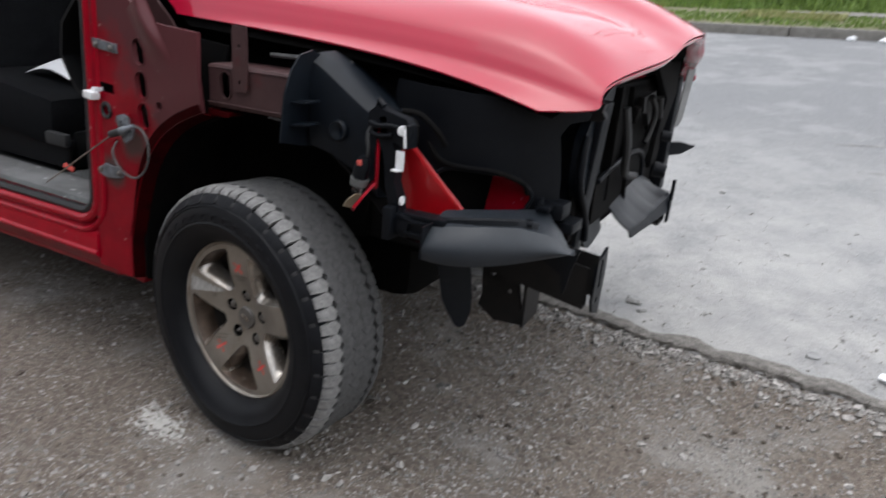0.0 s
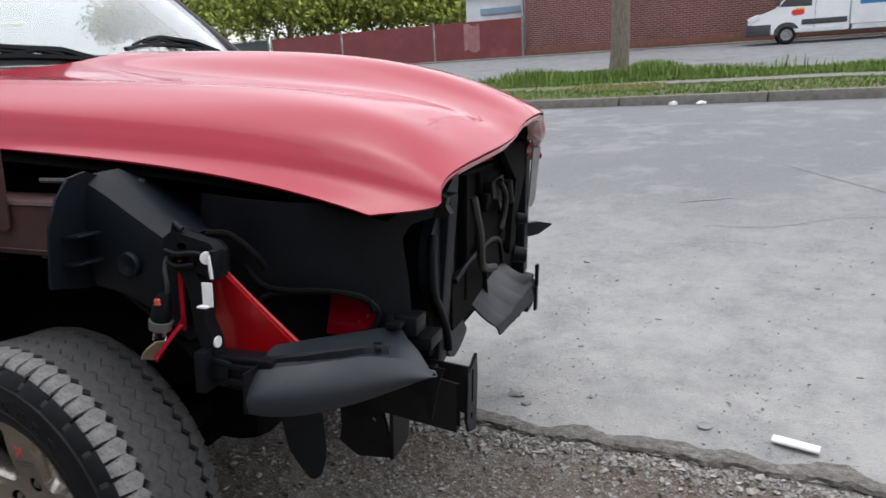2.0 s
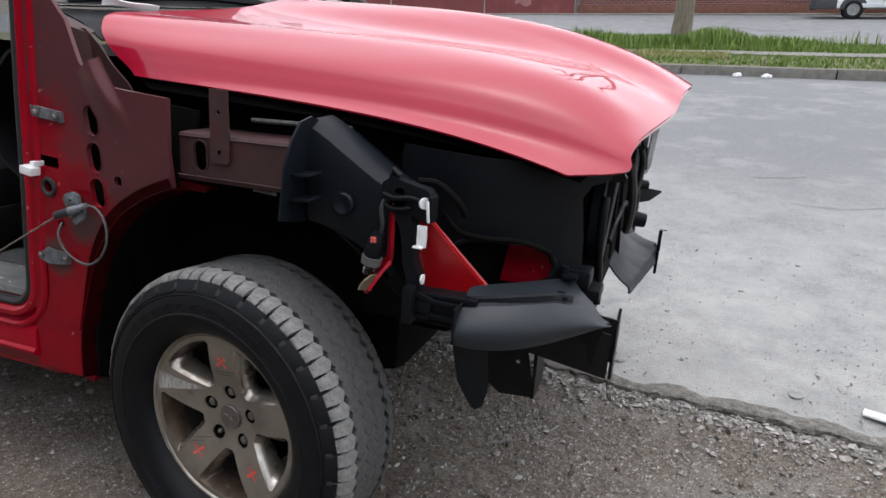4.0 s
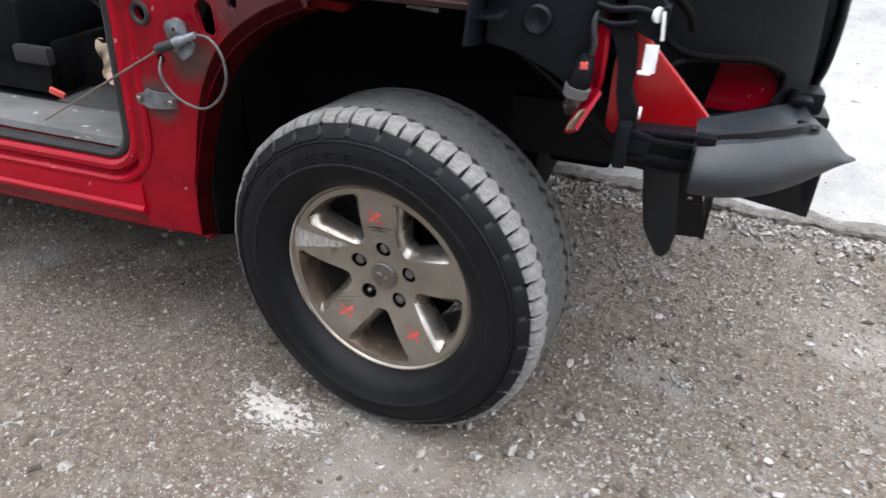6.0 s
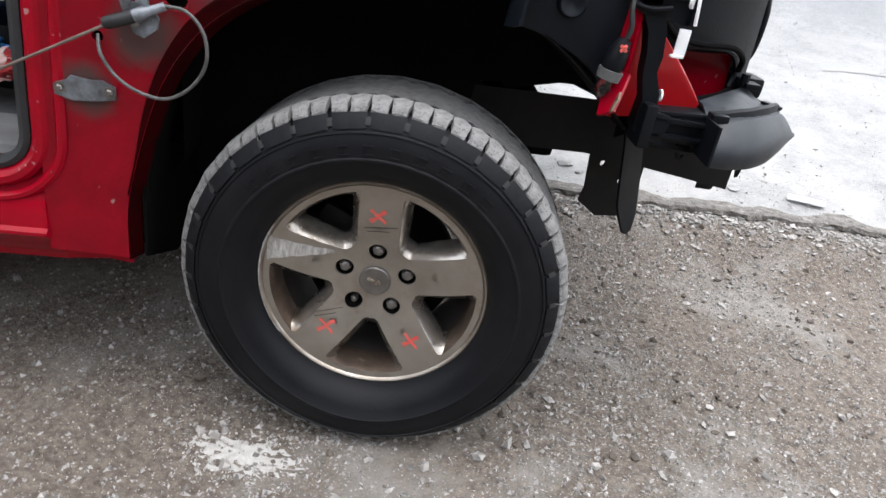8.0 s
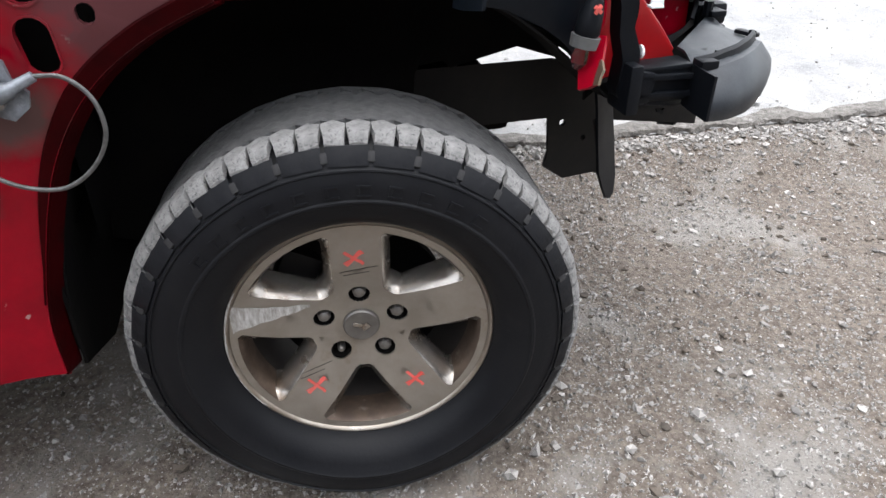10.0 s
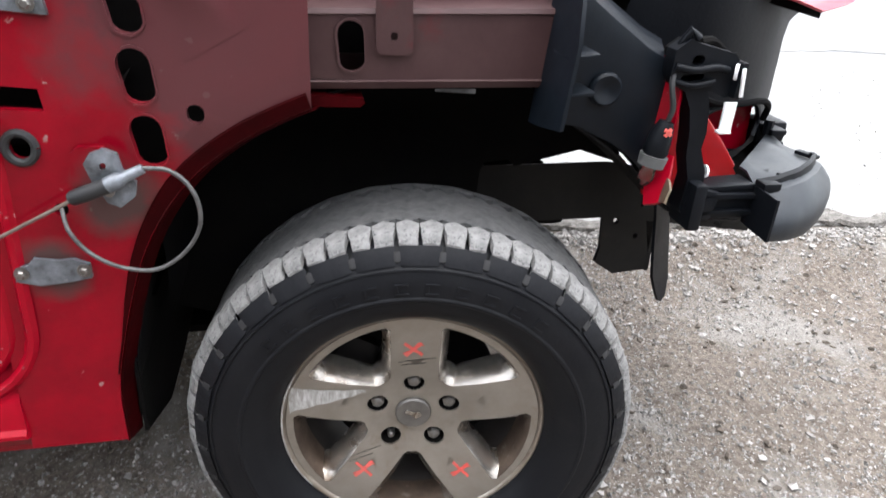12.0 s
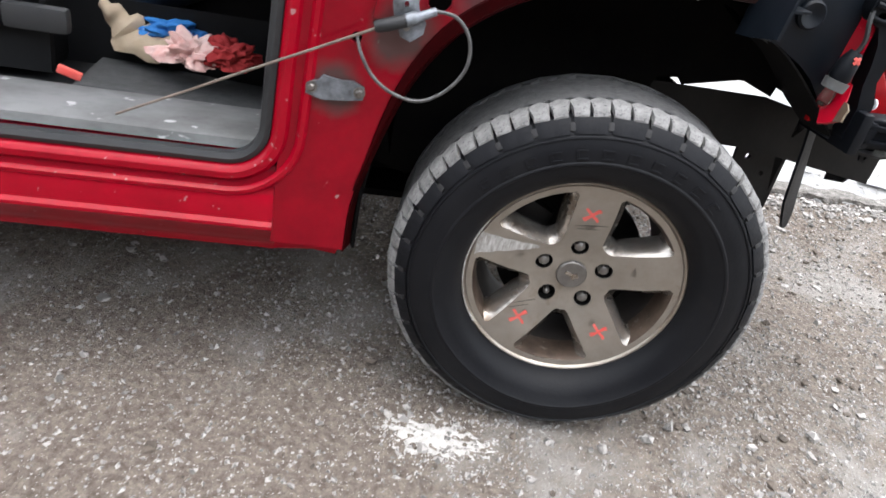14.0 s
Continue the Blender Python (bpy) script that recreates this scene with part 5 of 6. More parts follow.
# ---- wheels ----
def wheel(parent, m, near):
    hub = new("front_wheel" if near else "wheel", None)
    hub.parent = parent
    hub.matrix_basis = m
    tagged(hub, "worn all-terrain tyre on a dusty five-spoke alloy rim")
    # carcass: (radius, y) from the outer bead over the tread to the inner bead
    carcass = [(0.234, -0.010), (0.239, -0.036), (0.247, -0.054), (0.260, -0.070), (0.278, -0.081), (0.296, -0.0865), (0.299, -0.0895), (0.303, -0.0895), (0.306, -0.0875), (0.322, -0.0865), (0.336, -0.0845), (0.3475, -0.0800), (0.3495, -0.0822), (0.3520, -0.0812), (0.3540, -0.0768),
               (0.359, -0.0730), (0.369, -0.0640), (0.379, -0.0500), (0.386, -0.0320), (0.3900, -0.005), (0.392, 0.04), (0.392, 0.08), (0.390, 0.12), (0.386, 0.15), (0.378, 0.17), (0.362, 0.188), (0.33, 0.205), (0.29, 0.214), (0.25, 0.208), (0.234, 0.195)]
    rubber = revolve(carcass, 96)
    # the loaded sidewall bulges where the tyre meets the ground
    squashed = [(x, y - 0.012 * max(0.0, -z / max(0.01, math.hypot(x, z))) ** 6 * (y < 0) * min(1.0, max(0.0, (math.hypot(x, z) - 0.24) / 0.05)), z) for x, y, z in rubber[0]]
    part("tyre", (squashed, rubber[1]), RUBBER, hub, "black tyre with a worn grey tread", sharp=28)
    # centre ribs with zigzag edges and thin sipes
    n = 264
    for y0, y1, lo, worn in ((-0.0080, 0.0368, 0.3895, 0.0), (0.0372, 0.0770, 0.3972, 0.0015), (0.0774, 0.1265, 0.3972, 0.0035)):
        rows = []
        for k in range(n):
            a = 2 * math.pi * k / n
            z0 = 0.0072 * (1 - abs(k % 4 - 2))
            cut = 0.0012 if k % 4 == 0 else 0.0
            r = [lo, 0.4005 - cut, 0.4012 - cut * 0.2, 0.4012, 0.4012 - cut * 0.2, 0.4005 - cut, 0.3972]
            r = [q - worn for q in r]
            ys = [y0 + z0, y0 + z0 + 0.0015, y0 + 0.010 + z0, 0.5 * (y0 + y1) + z0 * 0.3, y1 - 0.010 + z0, y1 + z0 - 0.0015, y1 + z0]
            rows.append([(rr * math.cos(a), yy, rr * math.sin(a)) for rr, yy in zip(r, ys)])
        rows.append(rows[0])
        part("tread_rib", grid(rows), TREAD, hub, "worn zigzag tread rib", sharp=25)
    # shoulder blocks in pairs: a thin slit inside each pair, a wide notch between pairs
    pairs = 33
    w = 2 * math.pi / (2 * pairs) * 0.401
    arc = [(-0.0125, 0.4010), (-0.0200, 0.4012), (-0.0290, 0.4006), (-0.0380, 0.3988), (-0.0465, 0.3956), (-0.0540, 0.3908), (-0.0595, 0.3846)]

    def block(hand, flip, seed):
        rs = random.Random(seed)
        verts, faces = [], []
        cuts = [0.0, 0.5, 1.0]
        ragged = rs.uniform(0.75, 1.35)
        for lay in (0, 1):
            for i, (y, r) in enumerate(arc):
                t = i / (len(arc) - 1)
                g = min(1.0, max(0.0, (t - 0.40) / 0.35))
                thin, wide = 0.0005 + 0.0034 * g * ragged, 0.0005 + 0.0048 * g * ragged
                for j, c in enumerate(cuts):
                    x = blend(-w + wide, -thin, c)
                    zig = (0.0072 if j == 1 else -0.0072) if i == 0 else (0.0030 if j == 1 else -0.0030) if i == 1 else 0.0
                    jit = rs.uniform(-0.0010, 0.0010) if lay == 0 and 0 < i else 0.0
                    x += rs.uniform(-0.0010, 0.0010) * g
                    end = rs.uniform(-0.0030, 0.0022) if i == len(arc) - 1 else 0.0
                    yy = y + zig
                    if flip:
                        yy = 0.123 - yy * 0.87
                    verts.append((hand * x * (r / 0.401), yy, r + end + jit * 0.6 - (0.011 if lay else 0.0) - (0.003 if flip else 0.0)))
        m, k = len(cuts), len(cuts) * len(arc)
        for i in range(len(arc) - 1):
            for j in range(m - 1):
                faces.append((m * i + j, m * i + j + 1, m * i + m + j + 1, m * i + m + j))
            faces.append((m * i, m * i + m, k + m * i + m, k + m * i))
            faces.append((m * i + m - 1, k + m * i + m - 1, k + m * i + 2 * m - 1, m * i + 2 * m - 1))
        for j in range(m - 1):
            faces.append((j, k + j, k + j + 1, j + 1))
            e = m * (len(arc) - 1) + j
            faces.append((e, e + 1, k + e + 1, k + e))
        bm = to_bm((verts, faces))
        bmesh.ops.recalc_face_normals(bm, faces=bm.faces)
        return from_bm(bm)

    kinds = [[block(h, False, 3 * q + h) for q in range(5)] for h in (1, -1)]
    if near:
        meshes = [[build("tread_block", g, 18) for g in row] for row in kinds]
        for row in meshes:
            for me in row:
                me.materials.append(TREAD_TOP)
        for b in range(2 * pairs):
            part("tread_block", meshes[b % 2][(b * 7) % 5], TREAD_TOP, hub, m=pose(0, 0, 0, 0, 360 / pairs * (b // 2), 0))
    else:
        tagged(part("outer_shoulder", join(*[moved(kinds[b % 2][b % 3], pose(0, 0, 0, 0, 360 / pairs * (b // 2), 0)) for b in range(2 * pairs)]), TREAD_TOP, hub, sharp=30), kind="stuff")
    back = [block(h, True, 9) for h in (1, -1)]
    tagged(part("inner_shoulder", join(*[moved(back[b % 2], pose(0, 0, 0, 0, 360 / pairs * (b // 2 + 0.4), 0)) for b in range(2 * pairs)]), TREAD, hub, sharp=30), kind="stuff")
    # lugs on the sidewall under each pair, with a small step in each notch
    if near:
        prof = [(-0.0590, 0.3825), (-0.0680, 0.3735), (-0.0745, 0.3640), (-0.0785, 0.3565)]
        rows = []
        for x, dip in ((-0.0325, 0.0022), (-0.0290, 0.0002), (-0.003, 0.0), (0.0, 0.0004), (0.003, 0.0), (0.0290, 0.0002), (0.0325, 0.0022)):
            rows.append([(x * r / 0.37, y + dip, r) for y, r in [(-0.048, 0.3830)] + prof + [(-0.071, 0.3545)]])
        lug = build("sidewall_lug", grid(rows), 30)
        lug.materials.append(LUG)
        step = build("sidewall_step", box((0.0, -0.0690, 0.3680), (0.0110, 0.006, 0.017), 0.002, (-36, 0, 0)), 30)
        step.materials.append(STEP)
        for b in range(pairs):
            part("sidewall_lug", lug, LUG, hub, m=pose(0, 0, 0, 0, 360 / pairs * b, 0))
            part("sidewall_step", step, STEP, hub, m=pose(0, 0, 0, 0, 360 / pairs * (b + 0.5), 0))
        for b in range(11):
            a = -48 + 8.6 * b
            part("raised_bar", moved(join(box((0, -0.0868, 0.327), (0.022, 0.0030, 0.005), 0.001), box((-0.008, -0.0872, 0.319), (0.006, 0.0025, 0.020), 0.001), box((0, -0.0878, 0.311), (0.022, 0.0030, 0.005), 0.001)), pose(0, 0, 0, 0, a, 0)), RUBBER, hub, "raised rubber bar on the sidewall")
    # rim
    part("rim_lip", revolve([(0.2290, -0.010), (0.2385, -0.0260), (0.2410, -0.0330), (0.2400, -0.0375), (0.2370, -0.0390), (0.2335, -0.0370), (0.2315, -0.0335), (0.2275, -0.0290), (0.2200, -0.008)], 96), LIP, hub, "worn scratched rim lip", sharp=50)
    part("barrel", revolve([(0.2260, -0.022), (0.2170, 0.000), (0.2090, 0.030), (0.2000, 0.070), (0.1960, 0.120), (0.2050, 0.170), (0.2280, 0.200)], 72), BARREL, hub, "brown brake-dusted barrel, darkened for the shade inside")
    part("brake_disc", revolve([(0.0, 0.075), (0.165, 0.075), (0.165, 0.10), (0.0, 0.10)], 40), SHADE_BLACK, hub, "dark brake disc")
    part("caliper", box((-0.12, 0.085, 0.06), (0.08, 0.06, 0.14), 0.02, (0, 25, 0)), STEEL, hub, "dark brake caliper")

    def dish(r):
        return table(r, [(0.0, 0.003), (0.05, 0.002), (0.08, -0.003), (0.11, -0.0125), (0.147, -0.0235), (0.19, -0.0305), (0.2295, -0.0335)])

    outer = [(0.2300 * math.cos(2 * math.pi * k / 80), 0.2300 * math.sin(2 * math.pi * k / 80)) for k in range(80)]
    windows, backs = [], []
    for i in range(5):
        th = radians(54 + 72 * i)
        for store, half, r_in, r_out in ((windows, 0.0430, 0.098, 0.2170), (backs, 0.0600, 0.122, 0.2085)):
            def edge_point(r, sgn):
                ang = radians(36) - math.asin(half / r)
                return (r * math.cos(th + sgn * ang), r * math.sin(th + sgn * ang))
            pts = [edge_point(r, 1) for r in np.linspace(r_in, r_out - 0.008, 6)]
            a0 = radians(36) - math.asin(half / (r_out - 0.008)) - 0.03
            pts += [(r_out * math.cos(th + a), r_out * math.sin(th + a)) for a in np.linspace(a0, -a0, 8)]
            pts += [edge_point(r, -1) for r in np.linspace(r_out - 0.008, r_in, 6)]
            mid = r_in - 0.006
            pts += [(mid * math.cos(th + a), mid * math.sin(th + a)) for a in np.linspace(-0.10, 0.10, 3)]
            store.append(pts)
    lugs_at = [(0.06985 * math.cos(radians(90 - 72 * i)), 0.06985 * math.sin(radians(90 - 72 * i))) for i in range(5)]
    wells = [oval(x, z, 0.039, 0.039, 0, 18) for x, z in lugs_at]
    face = plate(outer, windows + wells, 0.004, lambda a, b, d: (a, dish(math.hypot(a, b)) + d, b))
    bm = to_bm(face)
    bmesh.ops.subdivide_edges(bm, edges=[e for e in bm.edges if e.calc_length() > 0.035], cuts=2, use_grid_fill=True)
    for v in bm.verts:
        r = math.hypot(v.co.x, v.co.z)
        v.co.y = dish(r) + (0.004 if v.co.y > dish(r) + 0.003 else 0)
    part("spokes", from_bm(bm), ALLOY, hub, "dusty taupe five-spoke alloy face", sharp=40)
    for w, bk in zip(windows, backs):
        rows = [[(a, dish(math.hypot(a, b)) - 0.0005, b) for a, b in w], [(blend(a, c, 0.85), dish(math.hypot(a, b)) + 0.014, blend(b, d, 0.85)) for (a, b), (c, d) in zip(w, bk)], [(a, 0.030, b) for a, b in bk]]
        turn = list(range(13, len(w))) + list(range(7))
        part("spoke_chamfer", grid([[row[k] for k in turn] for row in rows]), ALLOY_EDGE, hub, sharp=50)
        part("window_shelf", grid([[row[k] for k in range(6, 14)] for row in rows]), SHELF, hub, "brown brake-dusted shelf behind the rim lip", sharp=50)
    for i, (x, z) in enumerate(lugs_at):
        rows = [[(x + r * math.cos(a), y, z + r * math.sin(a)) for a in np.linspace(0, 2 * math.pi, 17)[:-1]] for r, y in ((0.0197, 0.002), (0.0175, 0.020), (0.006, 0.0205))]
        # well sides and floor are near-black in place of the shade inside
        part("lug_well", grid(rows, True), SHADE_BLACK, hub)
        nut = part("lug_nut", join(tube([(x, 0.018, z), (x, 0.004, z)], 0.0125 if i != 3 else 0.0075, 6), tube([(x, 0.005, z), (x, 0.001, z), (x, -0.002, z)], [0.0108, 0.0100, 0.0055] if i != 3 else [0.0066, 0.0062, 0.0040], 12)), NUT, hub, "dull grey lug nut")
    part("centre_cap", revolve([(0.034, 0.006), (0.0335, -0.003), (0.031, -0.0055), (0.022, -0.0045), (0.0, -0.0035)], 32), CAP, hub, "round grey centre cap")
    part("cap_badge", join(box((-0.006, -0.0060, 0.003), (0.020, 0.003, 0.009), 0.001, (0, 20, 0)), box((0.007, -0.0060, -0.002), (0.016, 0.003, 0.012), 0.001, (0, -35, 0))), ALLOY_EDGE, hub, "worn plain badge")
    if near:
        def mark(cx, cz, s, lean):
            def stroke(a, w):
                c, si = math.cos(radians(a)), math.sin(radians(a))
                pts = []
                for k in range(7):
                    t = (k / 6 - 0.5) * 2 * s
                    x, z = cx + t * c, cz + t * si + 0.0015 * math.sin(3 * k)
                    y = dish(math.hypot(x, z)) - 0.0012
                    pts.append([(x - w * si, y, z + w * c), (x + w * si, y, z - w * c)])
                return shell(grid(pts), 0.0006)
            part("paint_mark", join(stroke(lean + 42, 0.0033), stroke(lean - 48, 0.0029), stroke(lean + 24, 0.0012)), CHALK, hub, "red crossed paint marker stroke")
        mark(-0.004, 0.163, 0.021, 8)
        mark(-0.092, -0.118, 0.022, 0)
        mark(0.094, -0.122, 0.021, 5)
        # scraped spoke and scratches
        sc = []
        for k in range(12):
            t = k / 11
            x = -0.222 + 0.135 * t
            sc.append([(x, dish(math.hypot(x, z)) - 0.0008, z) for z in (0.028 + 0.028 * t ** 0.7 + 0.0015 * math.sin(2 * k), 0.058 + 0.002 * t, 0.086 - 0.022 * t + 0.001 * math.cos(2 * k))])
        scrape = []
        for k in range(29):
            a = radians(150 + 2.4 * k)
            wide = 0.0028 * (0.35 + abs(noise.noise(Vector((k * 0.45, 2.0, 0)))) * 1.3)
            scrape.append([(r * math.cos(a), -0.0398 + 6.0 * (r - 0.2372) ** 2 / 0.02, r * math.sin(a)) for r in (0.2375 - wide, 0.2372, 0.2375 + wide * 0.8)])
        part("lip_scrape", grid(scrape), ALLOY_SCUFF, hub, "bright kerb scrape along the rim lip")
        part("scuff", grid(sc), ALLOY_SCUFF, hub, "bright scrape across a spoke")
        for x0, z0, x1, z1 in ((-0.030, 0.130, 0.036, 0.142), (-0.024, 0.122, 0.020, 0.128), (-0.13, -0.09, -0.06, -0.075), (-0.12, -0.098, -0.075, -0.088)):
            pts = [(blend(x0, x1, t), dish(math.hypot(blend(x0, x1, t), blend(z0, z1, t))) - 0.0006, blend(z0, z1, t)) for t in np.linspace(0, 1, 5)]
            part("scratch", tube(pts, 0.0006, 5), BARREL, hub)
    return hub


wheel(truck, pose(0, 0, 0.39, 0, 0, -8), True)
wheel(truck, pose(0, 1.86, 0.39, 0, 0, 172), False)
wheel(truck, pose(-3.57, 0.02, 0.39, 0, 0, 0), False)
wheel(truck, pose(-3.57, 1.84, 0.39, 0, 0, 180), False)
part("load_bed", box((-4.2, MID, 0.92), (1.85, 1.86, 0.62), 0.06), RED, truck, "red load bed")

# ---- ground, road and street ----
lot_up = LOT.to_3x3() @ Vector((0, 0, 1))
EDGE_Y, KERB_Y = 1.45, 11.76


def street(y):
    return -0.03 + 0.055 * (y - 1.5)


def lot(x, y):
    return -(lot_up.x * min(max(x, -6), 5) + lot_up.y * max(y, -5)) / lot_up.z


def rag(x):
    return 0.018 * noise.noise(Vector((x * 2.1, 3.3, 0))) + 0.030 * noise.noise(Vector((x * 7.0, 1.3, 0))) + 0.014 * noise.noise(Vector((x * 23.0, 0.3, 0)))


def ground_z(x, y):
    fine = 0.012 * noise.noise(Vector((x * 2.2, y * 2.2, 0))) + 0.005 * noise.noise(Vector((x * 9, y * 9, 2))) + 0.0045 * noise.noise(Vector((x * 24, y * 24, 4))) + 0.0035 * noise.noise(Vector((x * 55, y * 55, 6)))
    z = lot(x, y) + fine
    under = street(y) - 0.10
    if y > EDGE_Y - 0.45:
        k = min(1.0, (y - EDGE_Y + 0.45) / 0.40)
        k = k * k * (3 - 2 * k)
        z = blend(z, street(EDGE_Y) - (0.012 + 0.008 * min(3.0, max(0.0, x))) + 1.2 * fine, k)
    if y > EDGE_Y + 0.05:
        z = under
    return z


fine_x = np.arange(-2.0, 2.9, 0.014)
fine_y = np.arange(-1.0, 1.56, 0.014)
xs = np.concatenate([[-400, -150, -60, -30, -15, -9, -6, -4.5, -3.4, -2.8, -2.3], fine_x, [3.1, 3.6, 4.2, 5, 7, 10, 16, 30, 60, 150, 400]])
ys = np.concatenate([[-400, -150, -60, -30, -15, -9, -6, -4, -3, -2.3, -1.7, -1.3], fine_y, [1.8, 3, 6, 11.7, 16, 25, 36, 60, 150, 400]])
thing("ground", "sloping grey-brown gravel and dirt lot", "ground", None, grid([[(x, y, ground_z(x, y)) for y in ys] for x in xs]), SOIL, kind="structure", sharp=80)

road_x = np.concatenate([[-120, -60, -30, -15, -8, -5, -3], np.arange(-2.2, 3.6, 0.016), [3.8, 4.2, 5, 7, 10, 16, 30, 60, 120]])
road_rows = []
for x in road_x:
    e = EDGE_Y + rag(x)
    road_rows.append([(x, e + 0.03, street(e) - 0.16), (x, e + 0.006 + 0.01 * noise.noise(Vector((x * 11, 0, 5))), street(e) - 0.05), (x, e - 0.004, street(e) - 0.016), (x, e + 0.012, street(e) - 0.003), (x, e + 0.06, street(e) + 0.004 * noise.noise(Vector((x * 5, 0, 1)))),
                      (x, e + 0.2, street(e + 0.2)), (x, 3.0, street(3.0)), (x, 6.0, street(6.0)), (x, KERB_Y + 0.05, street(KERB_Y + 0.05))])
road = thing("road", "dusty pale grey asphalt street", "road", None, grid(road_rows), ASPHALT, kind="structure", sharp=60)
edge_rows = [[(x, EDGE_Y + rag(x) + dy + 0.010 * noise.noise(Vector((x * 14, dy * 30, 7))) + 0.013 * noise.noise(Vector((x * 38, dz * 40, 8))) * (dy < 0.04), street(EDGE_Y + rag(x)) + dz + 0.007 * noise.noise(Vector((x * 31, dy * 50, 2))) * (abs(dz) < 0.02 and dy < 0.04)) for dy, dz in ((0.006, -0.14), (0.000, -0.060), (0.004, -0.034), (-0.005, -0.014), (0.000, 0.001), (0.014, 0.005), (0.05, 0.004), (0.075 + 0.05 * noise.noise(Vector((x * 6, 9, 0))), 0.0035))] for x in road_x[4:-4]]
part("crumbled_edge", grid(edge_rows), EDGE, road, "crumbling whitish asphalt edge", sharp=28)


def crack(points, w, seed):
    rows = []
    pts = curve_points([(x, y, 0) for x, y in points], 7)
    for i, p in enumerate(pts):
        j = 0.025 * noise.noise(Vector((i * 0.7, seed, 0)))
        ww = w * (0.5 + abs(noise.noise(Vector((i * 0.5, seed, 3)))) * 1.6)
        rows.append([(p.x - 0.3 * ww, p.y + j - ww, street(p.y + j - ww) + 0.004), (p.x + 0.3 * ww, p.y + j + ww, street(p.y + j + ww) + 0.004)])
    return grid(rows)


for k, (pts, w) in enumerate([([(1.20, 4.35), (1.6, 4.38), (2.1, 4.70), (2.6, 4.72)], 0.007), ([(1.29, 4.30), (1.27, 4.05), (1.33, 3.75)], 0.006), ([(1.7, 6.6), (2.0, 6.1), (2.4, 5.5), (2.6, 5.2)], 0.014), ([(0.9, 5.0), (1.3, 5.2)], 0.016),
                              ([(2.4, 3.5), (2.9, 3.55), (3.3, 3.45)], 0.012), ([(3.0, 8.6), (3.6, 8.4), (4.0, 8.7)], 0.012)]):
    part("crack", crack(pts, w, k * 5.1), CRACK, road, "dark irregular crack in the asphalt")

kerb = thing("kerb", "weathered concrete kerb along the far side of the street", "kerb", None, kind="structure")
kb = build("kerbstone", box((0, 0, 0), (2.385, 0.16, 0.30), 0.022))
kb.materials.append(CONCRETE)
for k in range(-12, 12):
    o = part("kerbstone", kb, CONCRETE, kerb, m=pose(0.35 + 2.4 * k, KERB_Y + 0.08, street(KERB_Y) + 0.01 + 0.006 * math.sin(k * 2.3), 0, 0, 0.15 * math.sin(k * 1.7)))

verge_y = np.linspace(KERB_Y + 0.15, 15.9, 14)


def verge_z(x, y):
    k = (y - KERB_Y - 0.15) / 4.0
    return street(y) + 0.145 + 0.10 * math.sin(math.pi * min(1, max(0, k))) + 0.03 * noise.noise(Vector((x * 0.8, y * 0.8, 0)))


thing("verge", "grassy strip of earth behind the kerb", "verge", None, grid([[(x, y, verge_z(x, y) if y < 15.8 else street(y) - 0.02) for y in verge_y] for x in np.linspace(-30, 30, 80)]), VERGE, kind="structure")
thing("verge_path", "narrow worn concrete strip in the grass", "path", None, shell(grid([[(x, y, verge_z(x, y) + 0.02) for y in (13.05, 13.25, 13.5)] for x in np.linspace(-1.5, 30, 60)]), 0.03), CONCRETE, kind="structure")


def blades(n, region, height, seed, w=0.008):
    """Many bent grass blades in one mesh."""
    rs = np.random.RandomState(seed)
    verts, faces = [], []
    while len(verts) < n * 5:
        x, y = region(rs)
        if 13.0 < y < 13.55 and x > -1.2 and rs.rand() < 0.9:
            continue
        h = height * (0.45 + 0.75 * rs.rand()) * (0.75 + 0.9 * max(0, noise.noise(Vector((x * 0.7, y * 0.9, seed)))))
        a = rs.rand() * 6.28
        dx, dy = math.cos(a), math.sin(a)
        b = 0.45 * h * rs.rand()
        px, py = -dy * w * (0.6 + rs.rand()), dx * w * (0.6 + rs.rand())
        z = verge_z(x, y) - 0.01
        k = len(verts)
        verts += [(x - px, y - py, z), (x + px, y + py, z), (x - 0.7 * px + 0.4 * b * dx, y - 0.7 * py + 0.4 * b * dy, z + 0.6 * h), (x + 0.7 * px + 0.4 * b * dx, y + 0.7 * py + 0.4 * b * dy, z + 0.6 * h), (x + b * dx, y + b * dy, z + h)]
        faces += [(k, k + 1, k + 3, k + 2), (k + 2, k + 3, k + 4)]
    return verts, faces


def strip(x0, x1, y0, y1):
    return lambda rs: (x0 + (x1 - x0) * rs.rand(), y0 + (y1 - y0) * rs.rand())


thing("verge_grass", "bright green uncut grass on the verge", "grass", None, join(blades(9000, strip(-6, 7, KERB_Y + 0.2, 13.0), 0.085, 3, 0.010), blades(9000, strip(-6, 7, 13.5, 14.4), 0.14, 13, 0.010), blades(12000, strip(-6, 7, 14.3, 15.7), 0.17, 23, 0.011)), GRASS, kind="stuff")
thing("verge_grass", "tall green grass round the street tree", "grass", None, blades(9000, lambda rs: (-1.5 + rs.randn() * 1.3, 15.0 + rs.randn() * 0.45), 0.30, 5, 0.012), GRASS, kind="stuff")
thing("dry_grass", "pale dry grass patch on the verge", "grass", None, blades(2500, strip(-1.9, -0.2, 12.5, 13.2), 0.10, 8, 0.014), STRAW, kind="stuff")

